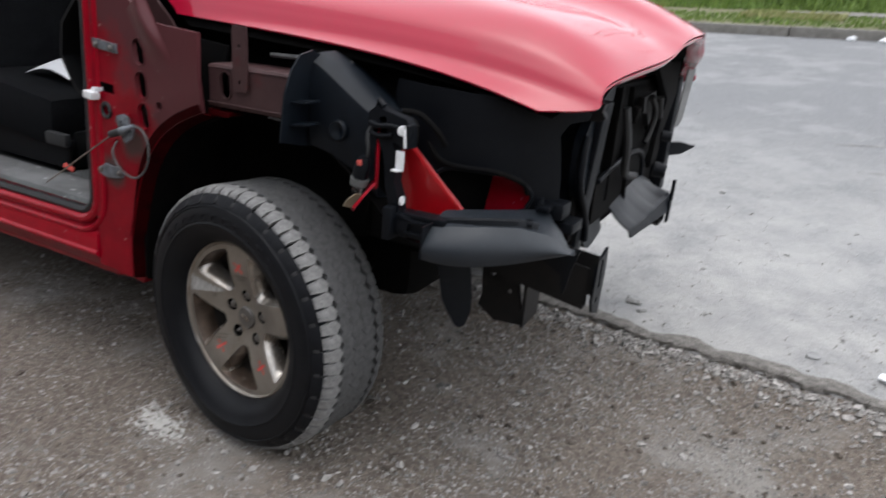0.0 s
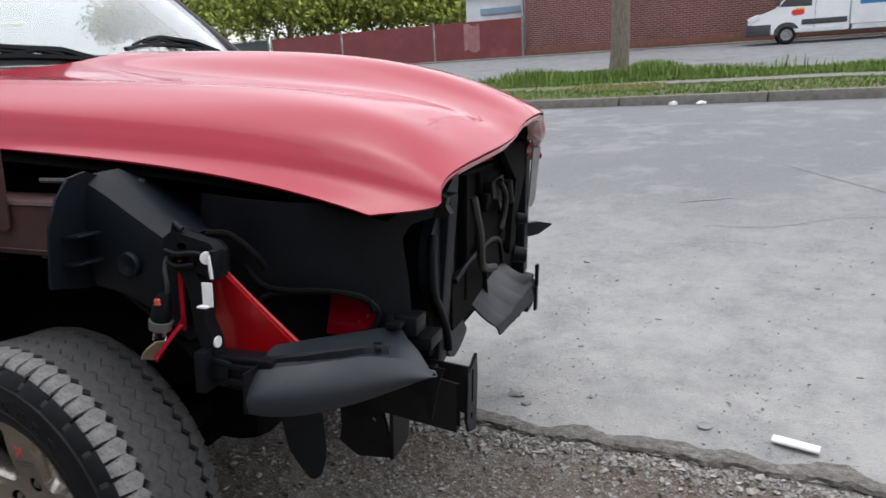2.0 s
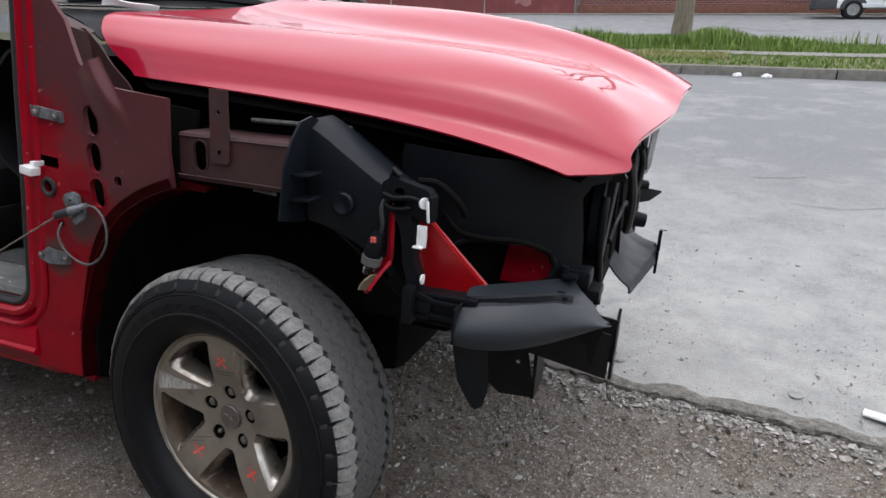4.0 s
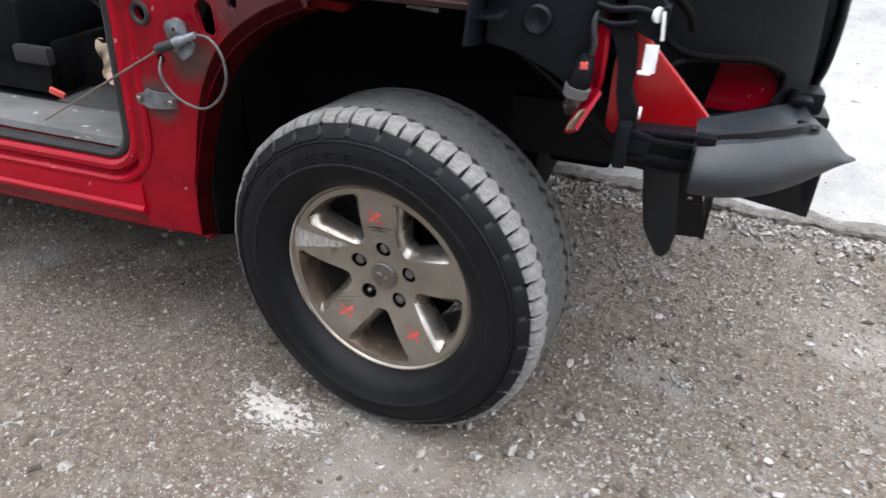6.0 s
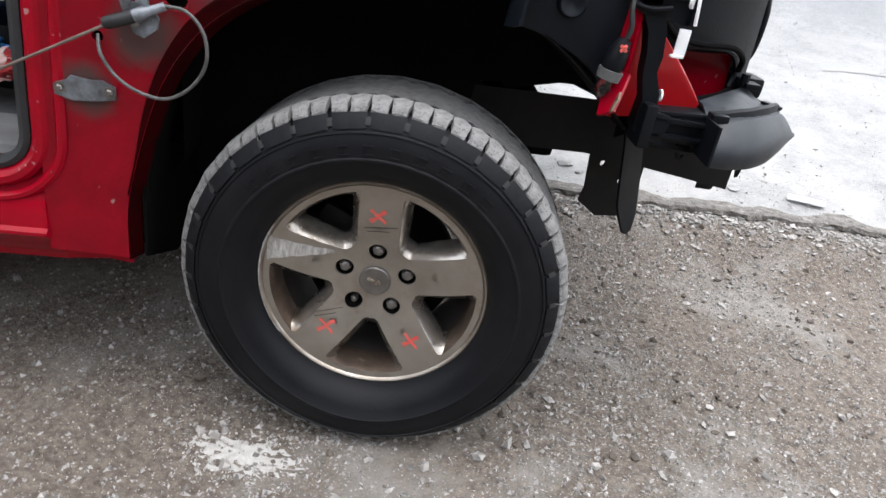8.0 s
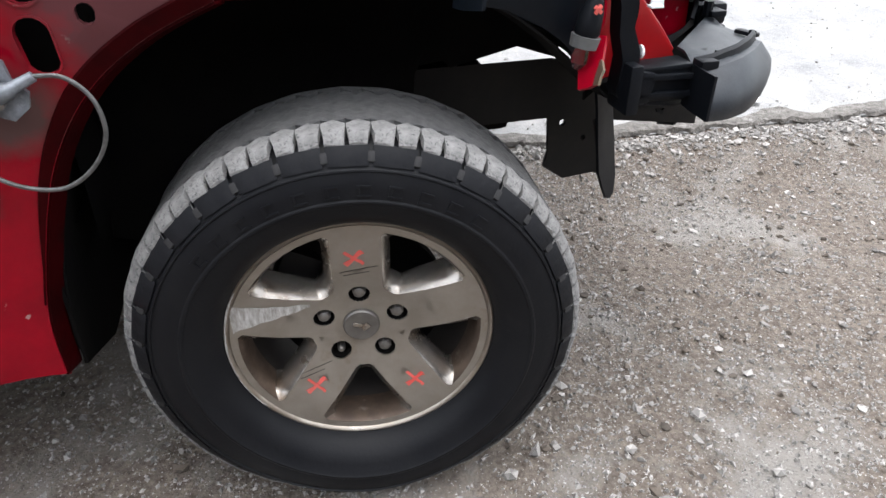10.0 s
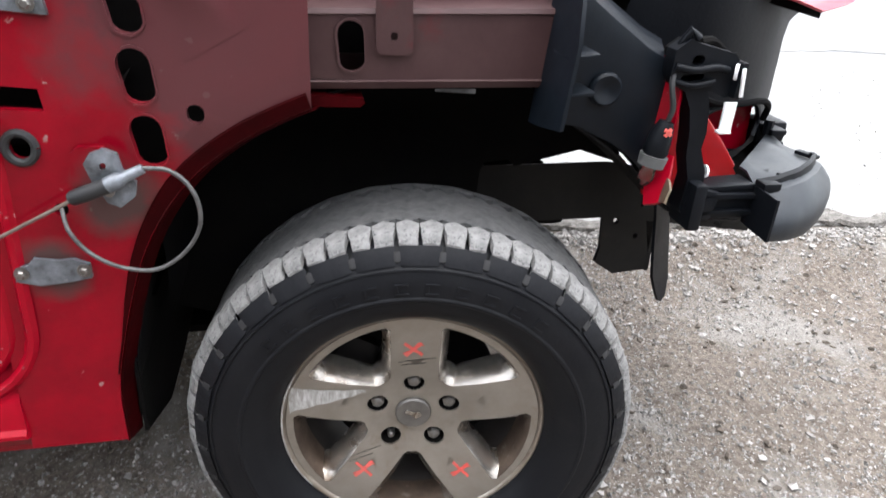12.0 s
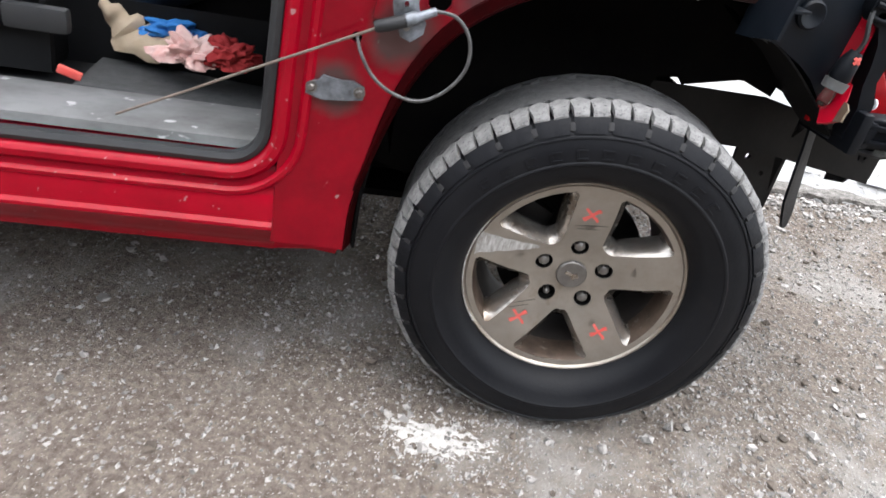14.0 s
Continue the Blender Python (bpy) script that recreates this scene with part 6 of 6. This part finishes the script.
thing("far_lot", "patched grey asphalt lot before the brick building", "lot", None, grid([[(x, y, street(y) + 0.012) for y in (15.6, 20, 28, 34.6)] for x in (-60, -20, 0, 20, 60)]), LOTASPHALT, kind="structure")
WALL_Y = 34.9
BASE = street(34.5)
thing("lot_edging", "pale broken concrete edging at the wall's foot", "edging", None, shell(grid([[(x, y, street(y) + 0.06 + 0.03 * noise.noise(Vector((x, y, 0)))) for y in (33.9, 34.3, 34.9)] for x in np.linspace(-30, 30, 90)]), 0.05), CONCRETE, kind="structure")
building = thing("brick_building", "long red brick building wall", "building", None)
part("brick_wall", box((5.5, WALL_Y + 2.2, BASE + 2.9), (31.0, 4.0, 6.2), 0.01), BRICK, building, "red brick wall with pale joints")
part("plinth", box((5.5, WALL_Y + 0.17, BASE + 0.18), (31.04, 0.08, 0.55), 0.01), surface("brown_plinth_brick", (0.17, 0.075, 0.05), (0.12, 0.05, 0.04), 4, 0.9, 0, 0.01, 9), building, "rusty brown brick plinth")

# unseen plain wall added behind the walk to block low sky light
light_block_wall = thing("light_block_wall", "unseen plain dark wall added behind the walk to block light", "wall", None, kind="structure")
part("wall_body", box((-4.0, -7.6, 2.25), (44.0, 0.4, 6.5), 0.02), surface("dark_light_block", (0.070, 0.066, 0.062), (0.048, 0.045, 0.042), 3, 0.9, 0, 0.01, 20, (0.085, 0.080, 0.074), 0.7, 0.55), light_block_wall)

# red fence with posts
fence = thing("red_fence", "faded dark red fence on grey posts", "fence", None)
posts = [-10.1, -15.2, -21.2, -26.3]
for a, b in zip(posts, posts[1:]):
    rows = [[(x, WALL_Y + 0.03 * math.sin(3 * x + k), BASE + 0.04 + 1.98 * k) for k in (0, 0.5, 1.0)] for x in np.linspace(b + 0.05, a - 0.05, 7)]
    part("fence_panel", shell(grid(rows), 0.02), FENCERED, fence, "faded dark red fence panel")
    part("post", tube([(b, WALL_Y - 0.05, BASE - 0.1), (b, WALL_Y - 0.05, BASE + 2.12)], 0.04, 8), GALV, fence, "grey metal post")
part("patch", shell(grid([[(x, WALL_Y - 0.045, BASE + z + 0.1 * math.sin(7 * x)) for z in (0.5, 1.2, 1.85)] for x in np.linspace(-13.4, -12.5, 5)]), 0.012), FENCEPATCH, fence, "bleached pink patch")
part("post", tube([(posts[0], WALL_Y - 0.05, BASE - 0.1), (posts[0], WALL_Y - 0.05, BASE + 2.12)], 0.04, 8), GALV, fence, "grey metal post")
gate = thing("mesh_gate", "dark green netted chain-link gate with grey frame", "gate", None)
part("netting", shell(grid([[(x, WALL_Y + 0.05 * math.sin(2 * x), BASE + z) for z in (0.05, 1.0, 2.0)] for x in np.linspace(-32.4, -26.5, 9)]), 0.015), NETTING, gate, "dark green netting")
for x in (-26.5, -32.4):
    part("gate_post", tube([(x, WALL_Y - 0.06, BASE - 0.1), (x, WALL_Y - 0.06, BASE + 2.2)], 0.05, 8), GALV, gate)
for z in (0.25, 2.05):
    part("gate_rail", tube([(-32.4, WALL_Y - 0.06, BASE + z), (-26.5, WALL_Y - 0.06, BASE + z)], 0.03, 8), GALV, gate)
shed = thing("shed", "white and blue shed behind the fence", "shed", None)
part("wall", box((-12.6, 39.0, BASE + 1.7), (3.4, 3.0, 3.4), 0.02), SHEDWHITE, shed)
part("siding", box((-12.2, 37.44, BASE + 2.65), (2.4, 0.06, 0.35), 0.01), SHEDBLUE, shed, "blue-grey siding")
part("roof", box((-12.6, 39.0, BASE + 3.5), (3.8, 3.4, 0.12), 0.02), GALV, shed)


# trees
def branch(geos, p, d, r, length, depth, rs, tips, spread):
    pts, rad = [p], [r]
    q = p.copy()
    for k in range(4):
        d = (d + Vector((rs.randn(), rs.randn(), rs.randn() * 0.6 + 0.25)) * 0.16).normalized()
        q = q + d * length / 4
        pts.append(q.copy())
        rad.append(r * (1 - 0.13 * (k + 1)))
    geos.append(tube(pts, rad, 8 if depth > 3 else 5 if depth > 1 else 3))
    if depth == 0:
        tips.append(q)
        return
    for k in range(3 if rs.rand() < 0.6 else 2):
        n = (d + Vector((rs.randn(), rs.randn(), rs.randn() * 0.5 + 0.15)) * spread).normalized()
        branch(geos, pts[-1] if k else pts[3], n, rad[-1] * (0.78 if k == 0 else 0.6), length * (0.66 + 0.2 * rs.rand()), depth - 1, rs, tips, spread)


def tree(name, label, base, height, r, depth, seed, leaves, leaf_size, spread=0.55, fork=0.36):
    rs = np.random.RandomState(seed)
    t = thing(name, label, "tree", Matrix.Translation(base))
    geos, tips = [], []
    trunk_top = height * fork
    pts = [Vector((0, 0, -0.2)), Vector((0, 0, 0.15)), Vector((0.03, 0, 0.6)), Vector((0.05, 0.02, trunk_top * 0.6)), Vector((0.10, 0.02, trunk_top))]
    part("trunk", tube(pts, [r * 1.35, r * 1.12, r, r * 0.92, r * 0.85], 14), BARK, t, "rough grey-brown trunk")
    for k in range(4):
        a = 6.28 * k / 4 + rs.rand()
        branch(geos, pts[-1], Vector((math.cos(a) * 0.8, math.sin(a) * 0.8, 1.0)).normalized(), r * 0.55, height * 0.24, depth, rs, tips, spread)
    part("limb_work", join(*geos), BARK, t, "forking bare limbs and twigs")
    if leaves:
        verts, faces = [], []
        for p in tips:
            for _ in range(leaves):
                c = p + Vector((rs.randn(), rs.randn(), rs.randn() * 0.8)) * leaf_size * 4.5
                a, b = Vector((rs.randn(), rs.randn(), rs.randn())).normalized(), Vector((rs.randn(), rs.randn(), rs.randn())).normalized()
                k = len(verts)
                s = leaf_size * (0.6 + 0.8 * rs.rand())
                verts += [tuple(c - a * s), tuple(c + b * s * 0.5), tuple(c + a * s), tuple(c - b * s * 0.5 + a.cross(b) * s * 0.2)]
                faces.append((k, k + 1, k + 2, k + 3))
        part("crown", (verts, faces), LEAF, t, "crown of small yellow-green spring leaves")
    return t


tree("street_tree", "young street tree with bare forking limbs on the verge", (-1.46, 15.0, verge_z(-1.46, 15.0)), 11.5, 0.20, 5, 11, 2, 0.045, 0.75)
for k, (x, y, h) in enumerate([(-16.5, 42.5, 7.0), (-19.5, 40.5, 8.0), (-23.0, 42, 9.0), (-26.5, 40.0, 8.5), (-30.0, 41.5, 9.0), (-34.0, 42, 9.5), (-39.0, 43, 10.0), (-45.0, 44, 10.0)]):
    tree("tree", "broad tree in fresh yellow-green leaf behind the fence", (x, y, street(36)), h, 0.24, 3, 30 + k, 140, 0.17, 0.8, 0.15)
for k, (x, y, h) in enumerate([(-14.0, 49.0, 14.0), (-21.0, 48.0, 16.0), (-28.0, 49.0, 17.0), (-36.0, 50.0, 17.0), (-45.0, 52.0, 17.0)]):
    tree("tree", "tall tree in thin spring leaf rising behind the other trees", (x, y, street(36)), h, 0.30, 4, 60 + k, 7, 0.19, 0.75, 0.22)

# ---- delivery van on the far lot ----
def van(at):
    v = thing("delivery_van", "white delivery van with a blue-panelled box body", "van", at)
    prof = [(0.00, 0.42), (-0.02, 0.70), (0.02, 0.98), (0.16, 1.10), (0.62, 1.24), (0.98, 1.38), (1.55, 2.02), (1.85, 2.22), (2.15, 2.30), (3.55, 2.36), (3.55, 0.42)]
    part("cab", join(plate(prof, [[(1.10, 1.42), (1.60, 1.98), (2.25, 2.02), (2.25, 1.38)]], 0.05, lambda a, b, d: (a, d, b)), plate(prof, [], 0.05, lambda a, b, d: (a, 1.90 + d, b)),
                     grid([[(a, y, b) for y in (0.02, 1.93)] for a, b in prof[:10]])), VANWHITE, v, "white van cab")
    part("windscreen", grid([[(1.00 + 0.55 * k - 0.02, y, 1.41 + 0.62 * k + 0.01) for y in (0.12, 1.8)] for k in (0, 1)]), VANDARK, v, "dark sloping windscreen")
    part("side_window", plate([(1.08, 1.40), (1.60, 2.0), (2.27, 2.04), (2.27, 1.36)], [], 0.01, lambda a, b, d: (a, 0.02 + d, b)), VANDARK, v, "dark cab side window")
    part("bumper", join(box((0.05, 0.95, 0.60), (0.26, 2.0, 0.46), 0.08), box((0.42, 0.0, 0.58), (0.86, 0.10, 0.42), 0.05)), VANDARK, v, "dark grey front bumper")
    part("grille", box((-0.03, 0.95, 0.90), (0.05, 0.9, 0.22), 0.02), VANDARK, v, "dark grille")
    part("headlamp", box((0.22, 0.06, 1.02), (0.44, 0.16, 0.26), 0.05, (0, -22, 0)), SHEDWHITE, v, "clear headlamp")
    part("side_moulding", box((2.70, -0.012, 0.80), (1.55, 0.03, 0.20), 0.01), VANDARK, v, "dark side moulding")
    part("sill", box((2.5, 0.02, 0.50), (1.7, 0.06, 0.16), 0.02), SHEDWHITE, v)
    part("door_seam", box((2.38, -0.004, 1.35), (0.018, 0.012, 1.5), 0.002), VANDARK, v)
    part("mirror", box((1.06, -0.14, 1.60), (0.14, 0.16, 0.30), 0.05), VANDARK, v, "dark wing mirror")
    part("badge", plate(oval(1.78, 1.18, 0.46, 0.22), [], 0.012, lambda a, b, d: (a, -0.013 + d, b)), VANRED, v, "red and yellow plain oval badge")
    part("badge_top", plate(oval(1.84, 1.28, 0.34, 0.14), [], 0.012, lambda a, b, d: (a, -0.010 + d, b)), VANYELLOW, v)
    part("wheel_arch", plate(oval(1.42, 0.40, 0.92, 0.86, 0, 28), [], 0.012, lambda a, b, d: (a, -0.006 + d, max(b, 0.36))), VANDARK, v, "dark wheel arch")
    body = part("cargo_box", box((6.25, 0.95, 1.95), (5.35, 2.15, 2.70), 0.05), VANWHITE, v, "white cargo box")
    part("blue_panel", box((6.30, -0.132, 2.25), (4.9, 0.02, 1.9), 0.005), VANBLUE, body, "blue panel with plain white bars")
    for k in range(3):
        part("white_bar", box((4.25 + 0.75 * k, -0.146, 1.95), (0.34, 0.012, 0.85), 0.005, (0, 12, 0)), VANWHITE, body)
    part("box_skirt", box((6.25, 0.95, 0.52), (5.2, 2.05, 0.22), 0.03), SHEDWHITE, v)
    for x in (1.42, 5.9):
        for y in (0.085, 1.815):
            w = part("van_wheel", moved(revolve([(0.20, -0.10), (0.30, -0.11), (0.345, -0.08), (0.355, 0.0), (0.345, 0.10), (0.20, 0.11)], 32), pose(x, y, 0.355)), RUBBER, v, "black van tyre")
            part("hubcap", moved(revolve([(0.0, -0.125), (0.06, -0.13), (0.09, -0.105), (0.17, -0.10), (0.205, -0.115), (0.22, -0.09)], 24), pose(x, y, 0.355)), GALV, w, "silver steel wheel")
    return v


van(pose(0.76, 30.5, street(30.5) + 0.015, 0, 0, 1))

# ---- loose things ----
def litter(name, label, cat, x, y, geo, material, lift=0.0, turn=0, group=""):
    z = street(y) if y > EDGE_Y else ground_z(x, y)
    return thing(name, label, cat, pose(x, y, z + lift, 3.1, 0, turn), geo, material, group)


litter("paper_scrap", "rolled white paper scrap lying on the asphalt edge", "litter", 1.645, 1.605, shell(grid([[(a, 0.022 * math.cos(t), 0.010 + 0.010 * math.sin(t)) for t in np.linspace(0.2, 5.6, 10)] for a in np.linspace(-0.075, 0.075, 6)]), 0.002), PAPER, 0.006, -14)
litter("flat_disc", "pale flattened bottle cap on the road", "litter", 1.345, 1.655, revolve([(0.0, 0.0), (0.022, 0.0), (0.027, 0.002), (0.026, 0.004), (0.0, 0.004)], 20), GALV, 0.003)
for o in [bpy.data.objects["flat_disc"]]:
    o.matrix_basis = o.matrix_basis @ pose(0, 0, 0, 90, 0, 0)
for k, x in enumerate((0.08, 0.54)):
    litter("kerb_litter", "small white litter lying against the kerb", "litter", x, KERB_Y - 0.10 - 0.05 * k, crumple((0, 0, 0.02), (0.07, 0.04, 0.035), 3 + k), PAPER, 0.01, 20 * k, "litter")
for k, (x, y, s) in enumerate([(0.60, 1.68, 0.022), (0.66, 1.62, 0.014), (0.90, 1.75, 0.010), (1.42, 1.85, 0.008), (1.05, 2.6, 0.008), (1.9, 2.2, 0.008), (0.75, 2.2, 0.009), (1.3, 3.1, 0.010), (0.5, 3.4, 0.014), (1.8, 3.2, 0.010)]):
    litter("asphalt_crumb", "dark crumb of broken asphalt on the road", "rubble", x, y, crumple((0, 0, 0), (s * 1.6, s, s * 0.5), 20 + k, 0.5, 2), CRACK, s * 0.25, 40 * k, "asphalt crumbs")

# things left inside the cab
def in_cab(name, label, cat, geo, material):
    return thing(name, label, cat, TRUCK, geo, material, sharp=70)


low_edge = curve_points([(-1.062, 0.36, 0.715), (-1.035, 0.35, 0.668), (-1.025, 0.33, 0.636), (-0.925, 0.30, 0.626)], 4)
high_edge = curve_points([(-1.044, 0.37, 0.736), (-0.985, 0.38, 0.722), (-0.935, 0.37, 0.704), (-0.905, 0.33, 0.676)], 4)
card = [[p.lerp(q, b) + Vector((0, -0.022 * math.sin(math.pi * b) * (0.3 + abs(math.sin(0.9 * k))), 0.006 * math.sin(2.1 * k + 3 * b))) for b in np.linspace(0, 1, 6)] for k, (p, q) in enumerate(zip(low_edge, high_edge))]
in_cab("cardboard_piece", "torn tan cardboard piece on the cab floor", "cardboard", shell(grid(card), 0.004), CARD)
in_cab("blue_cloth", "crumpled bright blue cloth on the cab floor", "cloth", crumple((-0.912, 0.38, 0.682), (0.070, 0.055, 0.030), 2.0, 0.45, 5), BLUE)
in_cab("tissue_wad", "crumpled pink and white tissue on the cab floor", "tissue", crumple((-0.852, 0.27, 0.668), (0.046, 0.032, 0.030), 5.0, 1.0, 5), TISSUE)
in_cab("red_rag", "dark red rag on the cab floor", "rag", crumple((-0.776, 0.28, 0.672), (0.052, 0.04, 0.032), 9.0, 0.7, 5), REDRAG)
def bag_point(a, b):
    """A slack bag lying on its side; a along it, b round it."""
    r = 0.075 * math.sin(math.pi * min(1.0, max(0.0, 0.06 + 0.88 * a))) ** 0.6 * (1 + 0.22 * noise.noise(Vector((5 * a, 2.5 * math.cos(b), 2.5 * math.sin(b)))) + 0.10 * noise.noise(Vector((16 * a, 6 * math.cos(b), 6 * math.sin(b)))))
    axis = Vector((-1.10, 0.50, 0.685)).lerp(Vector((-0.80, 0.56, 0.800)), a)
    return axis + Vector((0.28 * r * math.sin(b), 1.05 * r * math.cos(b), max(-0.9 * r, r * math.sin(b))))


bag = in_cab("bag", "crumpled dark navy bag with plain white bars on the cab floor", "bag", grid([[bag_point(a, b) for b in np.linspace(0, 2 * math.pi, 33)] for a in np.linspace(0, 1, 30)]), NAVY)
for k in range(5):
    a = 0.30 + 0.085 * k
    part("white_bar", shell(grid([[bag_point(a + da, b) + Vector((0, -0.003, 0.003)) for b in np.linspace(2.75, 3.10 + 0.10 * (k % 2), 5)] for da in (0.0, 0.022, 0.044)]), 0.001), PAPER, bag)
in_cab("red_tag", "small red plastic tag beside the floor mat", "tag", box((-1.072, 0.20, 0.618), (0.046, 0.010, 0.018), 0.003, (0, 22, 10)), CHALK)
in_cab("paper_sheet", "white paper sheet lying on the seat", "paper", shell(grid([[(-1.50 + 0.27 * a, 0.34 + 0.26 * b, 0.915 + 0.03 * math.sin(3 * a + 2 * b) + 0.04 * b) for b in np.linspace(0, 1, 5)] for a in np.linspace(0, 1, 6)]), 0.002), PAPER)

# writing on the windscreen
def lettering(text, s, k, size, material):
    cu = bpy.data.curves.new("marker_writing", 'FONT')
    cu.body, cu.size, cu.extrude, cu.offset, cu.shear = text, size, 0.0006, -0.0036, 0.25
    cu.materials.append(material)
    tmp = new("marker_writing", cu)
    me = bpy.data.meshes.new_from_object(tmp.evaluated_get(bpy.context.evaluated_depsgraph_get()))
    bpy.data.objects.remove(tmp)
    a, b, c = Vector(screen(s, k, 0.010)), Vector(screen(s + 0.1, k, 0.010)), Vector(screen(s, k + 0.1, 0.010))
    ex = (b - a).normalized()
    ez = ex.cross((c - a)).normalized()
    ey = ez.cross(ex)
    m = Matrix((ex, ey, ez)).transposed().to_4x4()
    me.materials.clear()
    me.materials.append(material)
    return part("marker_writing", me, material, truck, "pink wax marker digits on the glass", m=Matrix.Translation(a) @ m)


lettering("07988", -0.890, 0.085, 0.106, PINK)
for k in range(2):
    for j in range(4 - 2 * k):
        a = -0.80 + 0.13 * j + 0.05 * k
        part("marker_bar", shell(grid([[screen(a + d, 0.205 + 0.085 * k + e, 0.008) for e in (0.0, 0.004 + 0.002 * ((j + k) % 2))] for d in (0.0, 0.03, 0.05 + 0.02 * ((j * 3 + k) % 2))]), 0.0006), PALEMARK if k == 0 else PINK, truck, "faint marker strokes on the glass")
part("screen_label", shell(grid([[screen(a, b, 0.007) for b in (0.40, 0.55)] for a in (-0.99, -0.85, -0.68)]), 0.001), PAPER, truck, "white paper label on the windscreen")
in_cab("folded_napkin", "white folded paper lying at the foot of the windscreen", "paper", shell(grid([[(-0.585 + 0.055 * a + 0.012 * b, 0.240 + 0.15 * a, 1.412 - 0.014 * a + 0.006 * math.sin(5 * a + 3 * b) + (0.030 - 0.020 * a) * (b - 0.5)) for b in (0, 0.5, 1)] for a in np.linspace(0, 1, 8)]), 0.004), PAPER)

# ---- gravel: many small stones in one mesh ----
def stones(n, region, low, high, seed, on_road=False):
    rs = np.random.RandomState(seed)
    bm = bmesh.new()
    bmesh.ops.create_icosphere(bm, subdivisions=1, radius=1)
    if high < 0.009:
        bm.free()
        bm = to_bm(([(1, 0, 0), (0, 1, 0), (-1, 0, 0), (0, -1, 0), (0, 0, 1), (0, 0, -1)], [(0, 1, 4), (1, 2, 4), (2, 3, 4), (3, 0, 4), (1, 0, 5), (2, 1, 5), (3, 2, 5), (0, 3, 5)]))
    base, tri = [np.array(x) for x in from_bm(bm)]
    tri = tri.astype(int)
    verts, faces, k = [], [], 0
    for _ in range(n):
        x, y = region(rs)
        if y > EDGE_Y - 0.02 and not on_road:
            continue
        if not on_road and high < 0.02 and rs.rand() < 0.62 * min(1.0, max(0.0, (-0.15 - x) / 0.5)):
            continue
        if high < 0.009 and noise.noise(Vector((x * 2.3, y * 2.3, 7.0))) + 0.5 * noise.noise(Vector((x * 7, y * 7, 2.0))) < 1.25 * rs.rand() - 0.70:
            continue
        s = low + (high - low) * rs.rand() ** 3.0
        a = rs.rand() * 6.28
        p = base * (1 + 0.28 * rs.randn(len(base), 1)) * (s * (0.7 + 0.6 * rs.rand()), s * (0.6 + 0.4 * rs.rand()), s * (0.45 + 0.35 * rs.rand()))
        c, d = math.cos(a), math.sin(a)
        p = np.stack([c * p[:, 0] - d * p[:, 1] + x, d * p[:, 0] + c * p[:, 1] + y, p[:, 2] + (street(y) + 0.003 if on_road else ground_z(x, y)) + 0.2 * s], 1)
        verts.append(p)
        faces.append(tri + k)
        k += len(base)
    return np.concatenate(verts).tolist(), np.concatenate(faces).tolist()


thing("gravel", "loose grey gravel and grit strewn over the lot", "gravel", None, stones(125000, lambda rs: (-1.8 + 4.4 * rs.rand(), -0.85 + 2.3 * rs.rand()), 0.0018, 0.0086, 4), STONES, kind="stuff", sharp=20)
thing("pebbles", "scattered larger pebbles on the lot", "gravel", None, stones(3200, lambda rs: (-1.9 + 4.6 * rs.rand(), -0.9 + 2.35 * rs.rand()), 0.005, 0.016, 6), STONES, kind="stuff", sharp=20)
thing("lime_grit", "white lime grit spilled beside the tyre", "grit", None, stones(1500, lambda rs: (-0.228 + rs.randn() * 0.080, -0.165 + rs.randn() * 0.048), 0.0008, 0.0048, 7), LIME, kind="stuff", sharp=20)
thing("road_grit", "fine grit and small stones spilled on the asphalt", "grit", None, stones(13000, lambda rs: (-0.6 + 5.2 * rs.rand(), EDGE_Y + 0.08 + 4.6 * rs.rand() ** 1.8), 0.0012, 0.0068, 31, True), STONES, kind="stuff", sharp=20)
dust = []
for a in np.linspace(0, 2 * math.pi, 71)[:-1]:
    reach = 1 + 0.55 * noise.noise(Vector((math.cos(a) * 1.6, math.sin(a) * 1.6, 4.0))) + 0.25 * noise.noise(Vector((math.cos(a) * 6, math.sin(a) * 6, 1.0)))
    ray = []
    for k in range(15):
        r = k / 14 * reach
        x, y = -0.230 + 0.150 * r * math.cos(a), -0.163 + 0.084 * r * math.sin(a)
        ray.append((x, y, ground_z(x, y) + 0.0045 * (1 - (k / 14) ** 1.4) - 0.0022 + 0.0045 * noise.noise(Vector((x * 75, y * 75, 0)))))
    dust.append(ray)
dust.append(dust[0])
thing("lime_powder", "thin heap of white lime powder beside the tyre", "powder", None, grid(dust), LIME, kind="stuff", sharp=80)
thing("clods", "brownish lumps of dry dirt on the lot", "dirt", None, stones(1500, lambda rs: (-1.7 + 4.2 * rs.rand(), -0.85 + 2.2 * rs.rand()), 0.004, 0.016, 21), CLOD, kind="stuff", sharp=20)
thing("edge_rubble", "crumbled asphalt bits along the road edge", "rubble", None, stones(5500, lambda rs: (-1.0 + 4.2 * rs.rand(), EDGE_Y - 0.01 - abs(rs.randn()) * 0.07), 0.003, 0.016, 12), STONES, kind="stuff", sharp=20)
thing("white_pebbles", "few bright white pebbles on the lot", "gravel", None, stones(150, lambda rs: (-1.6 + 4.0 * rs.rand(), -0.9 + 2.2 * rs.rand()), 0.003, 0.011, 9), LIME, kind="stuff", sharp=20)
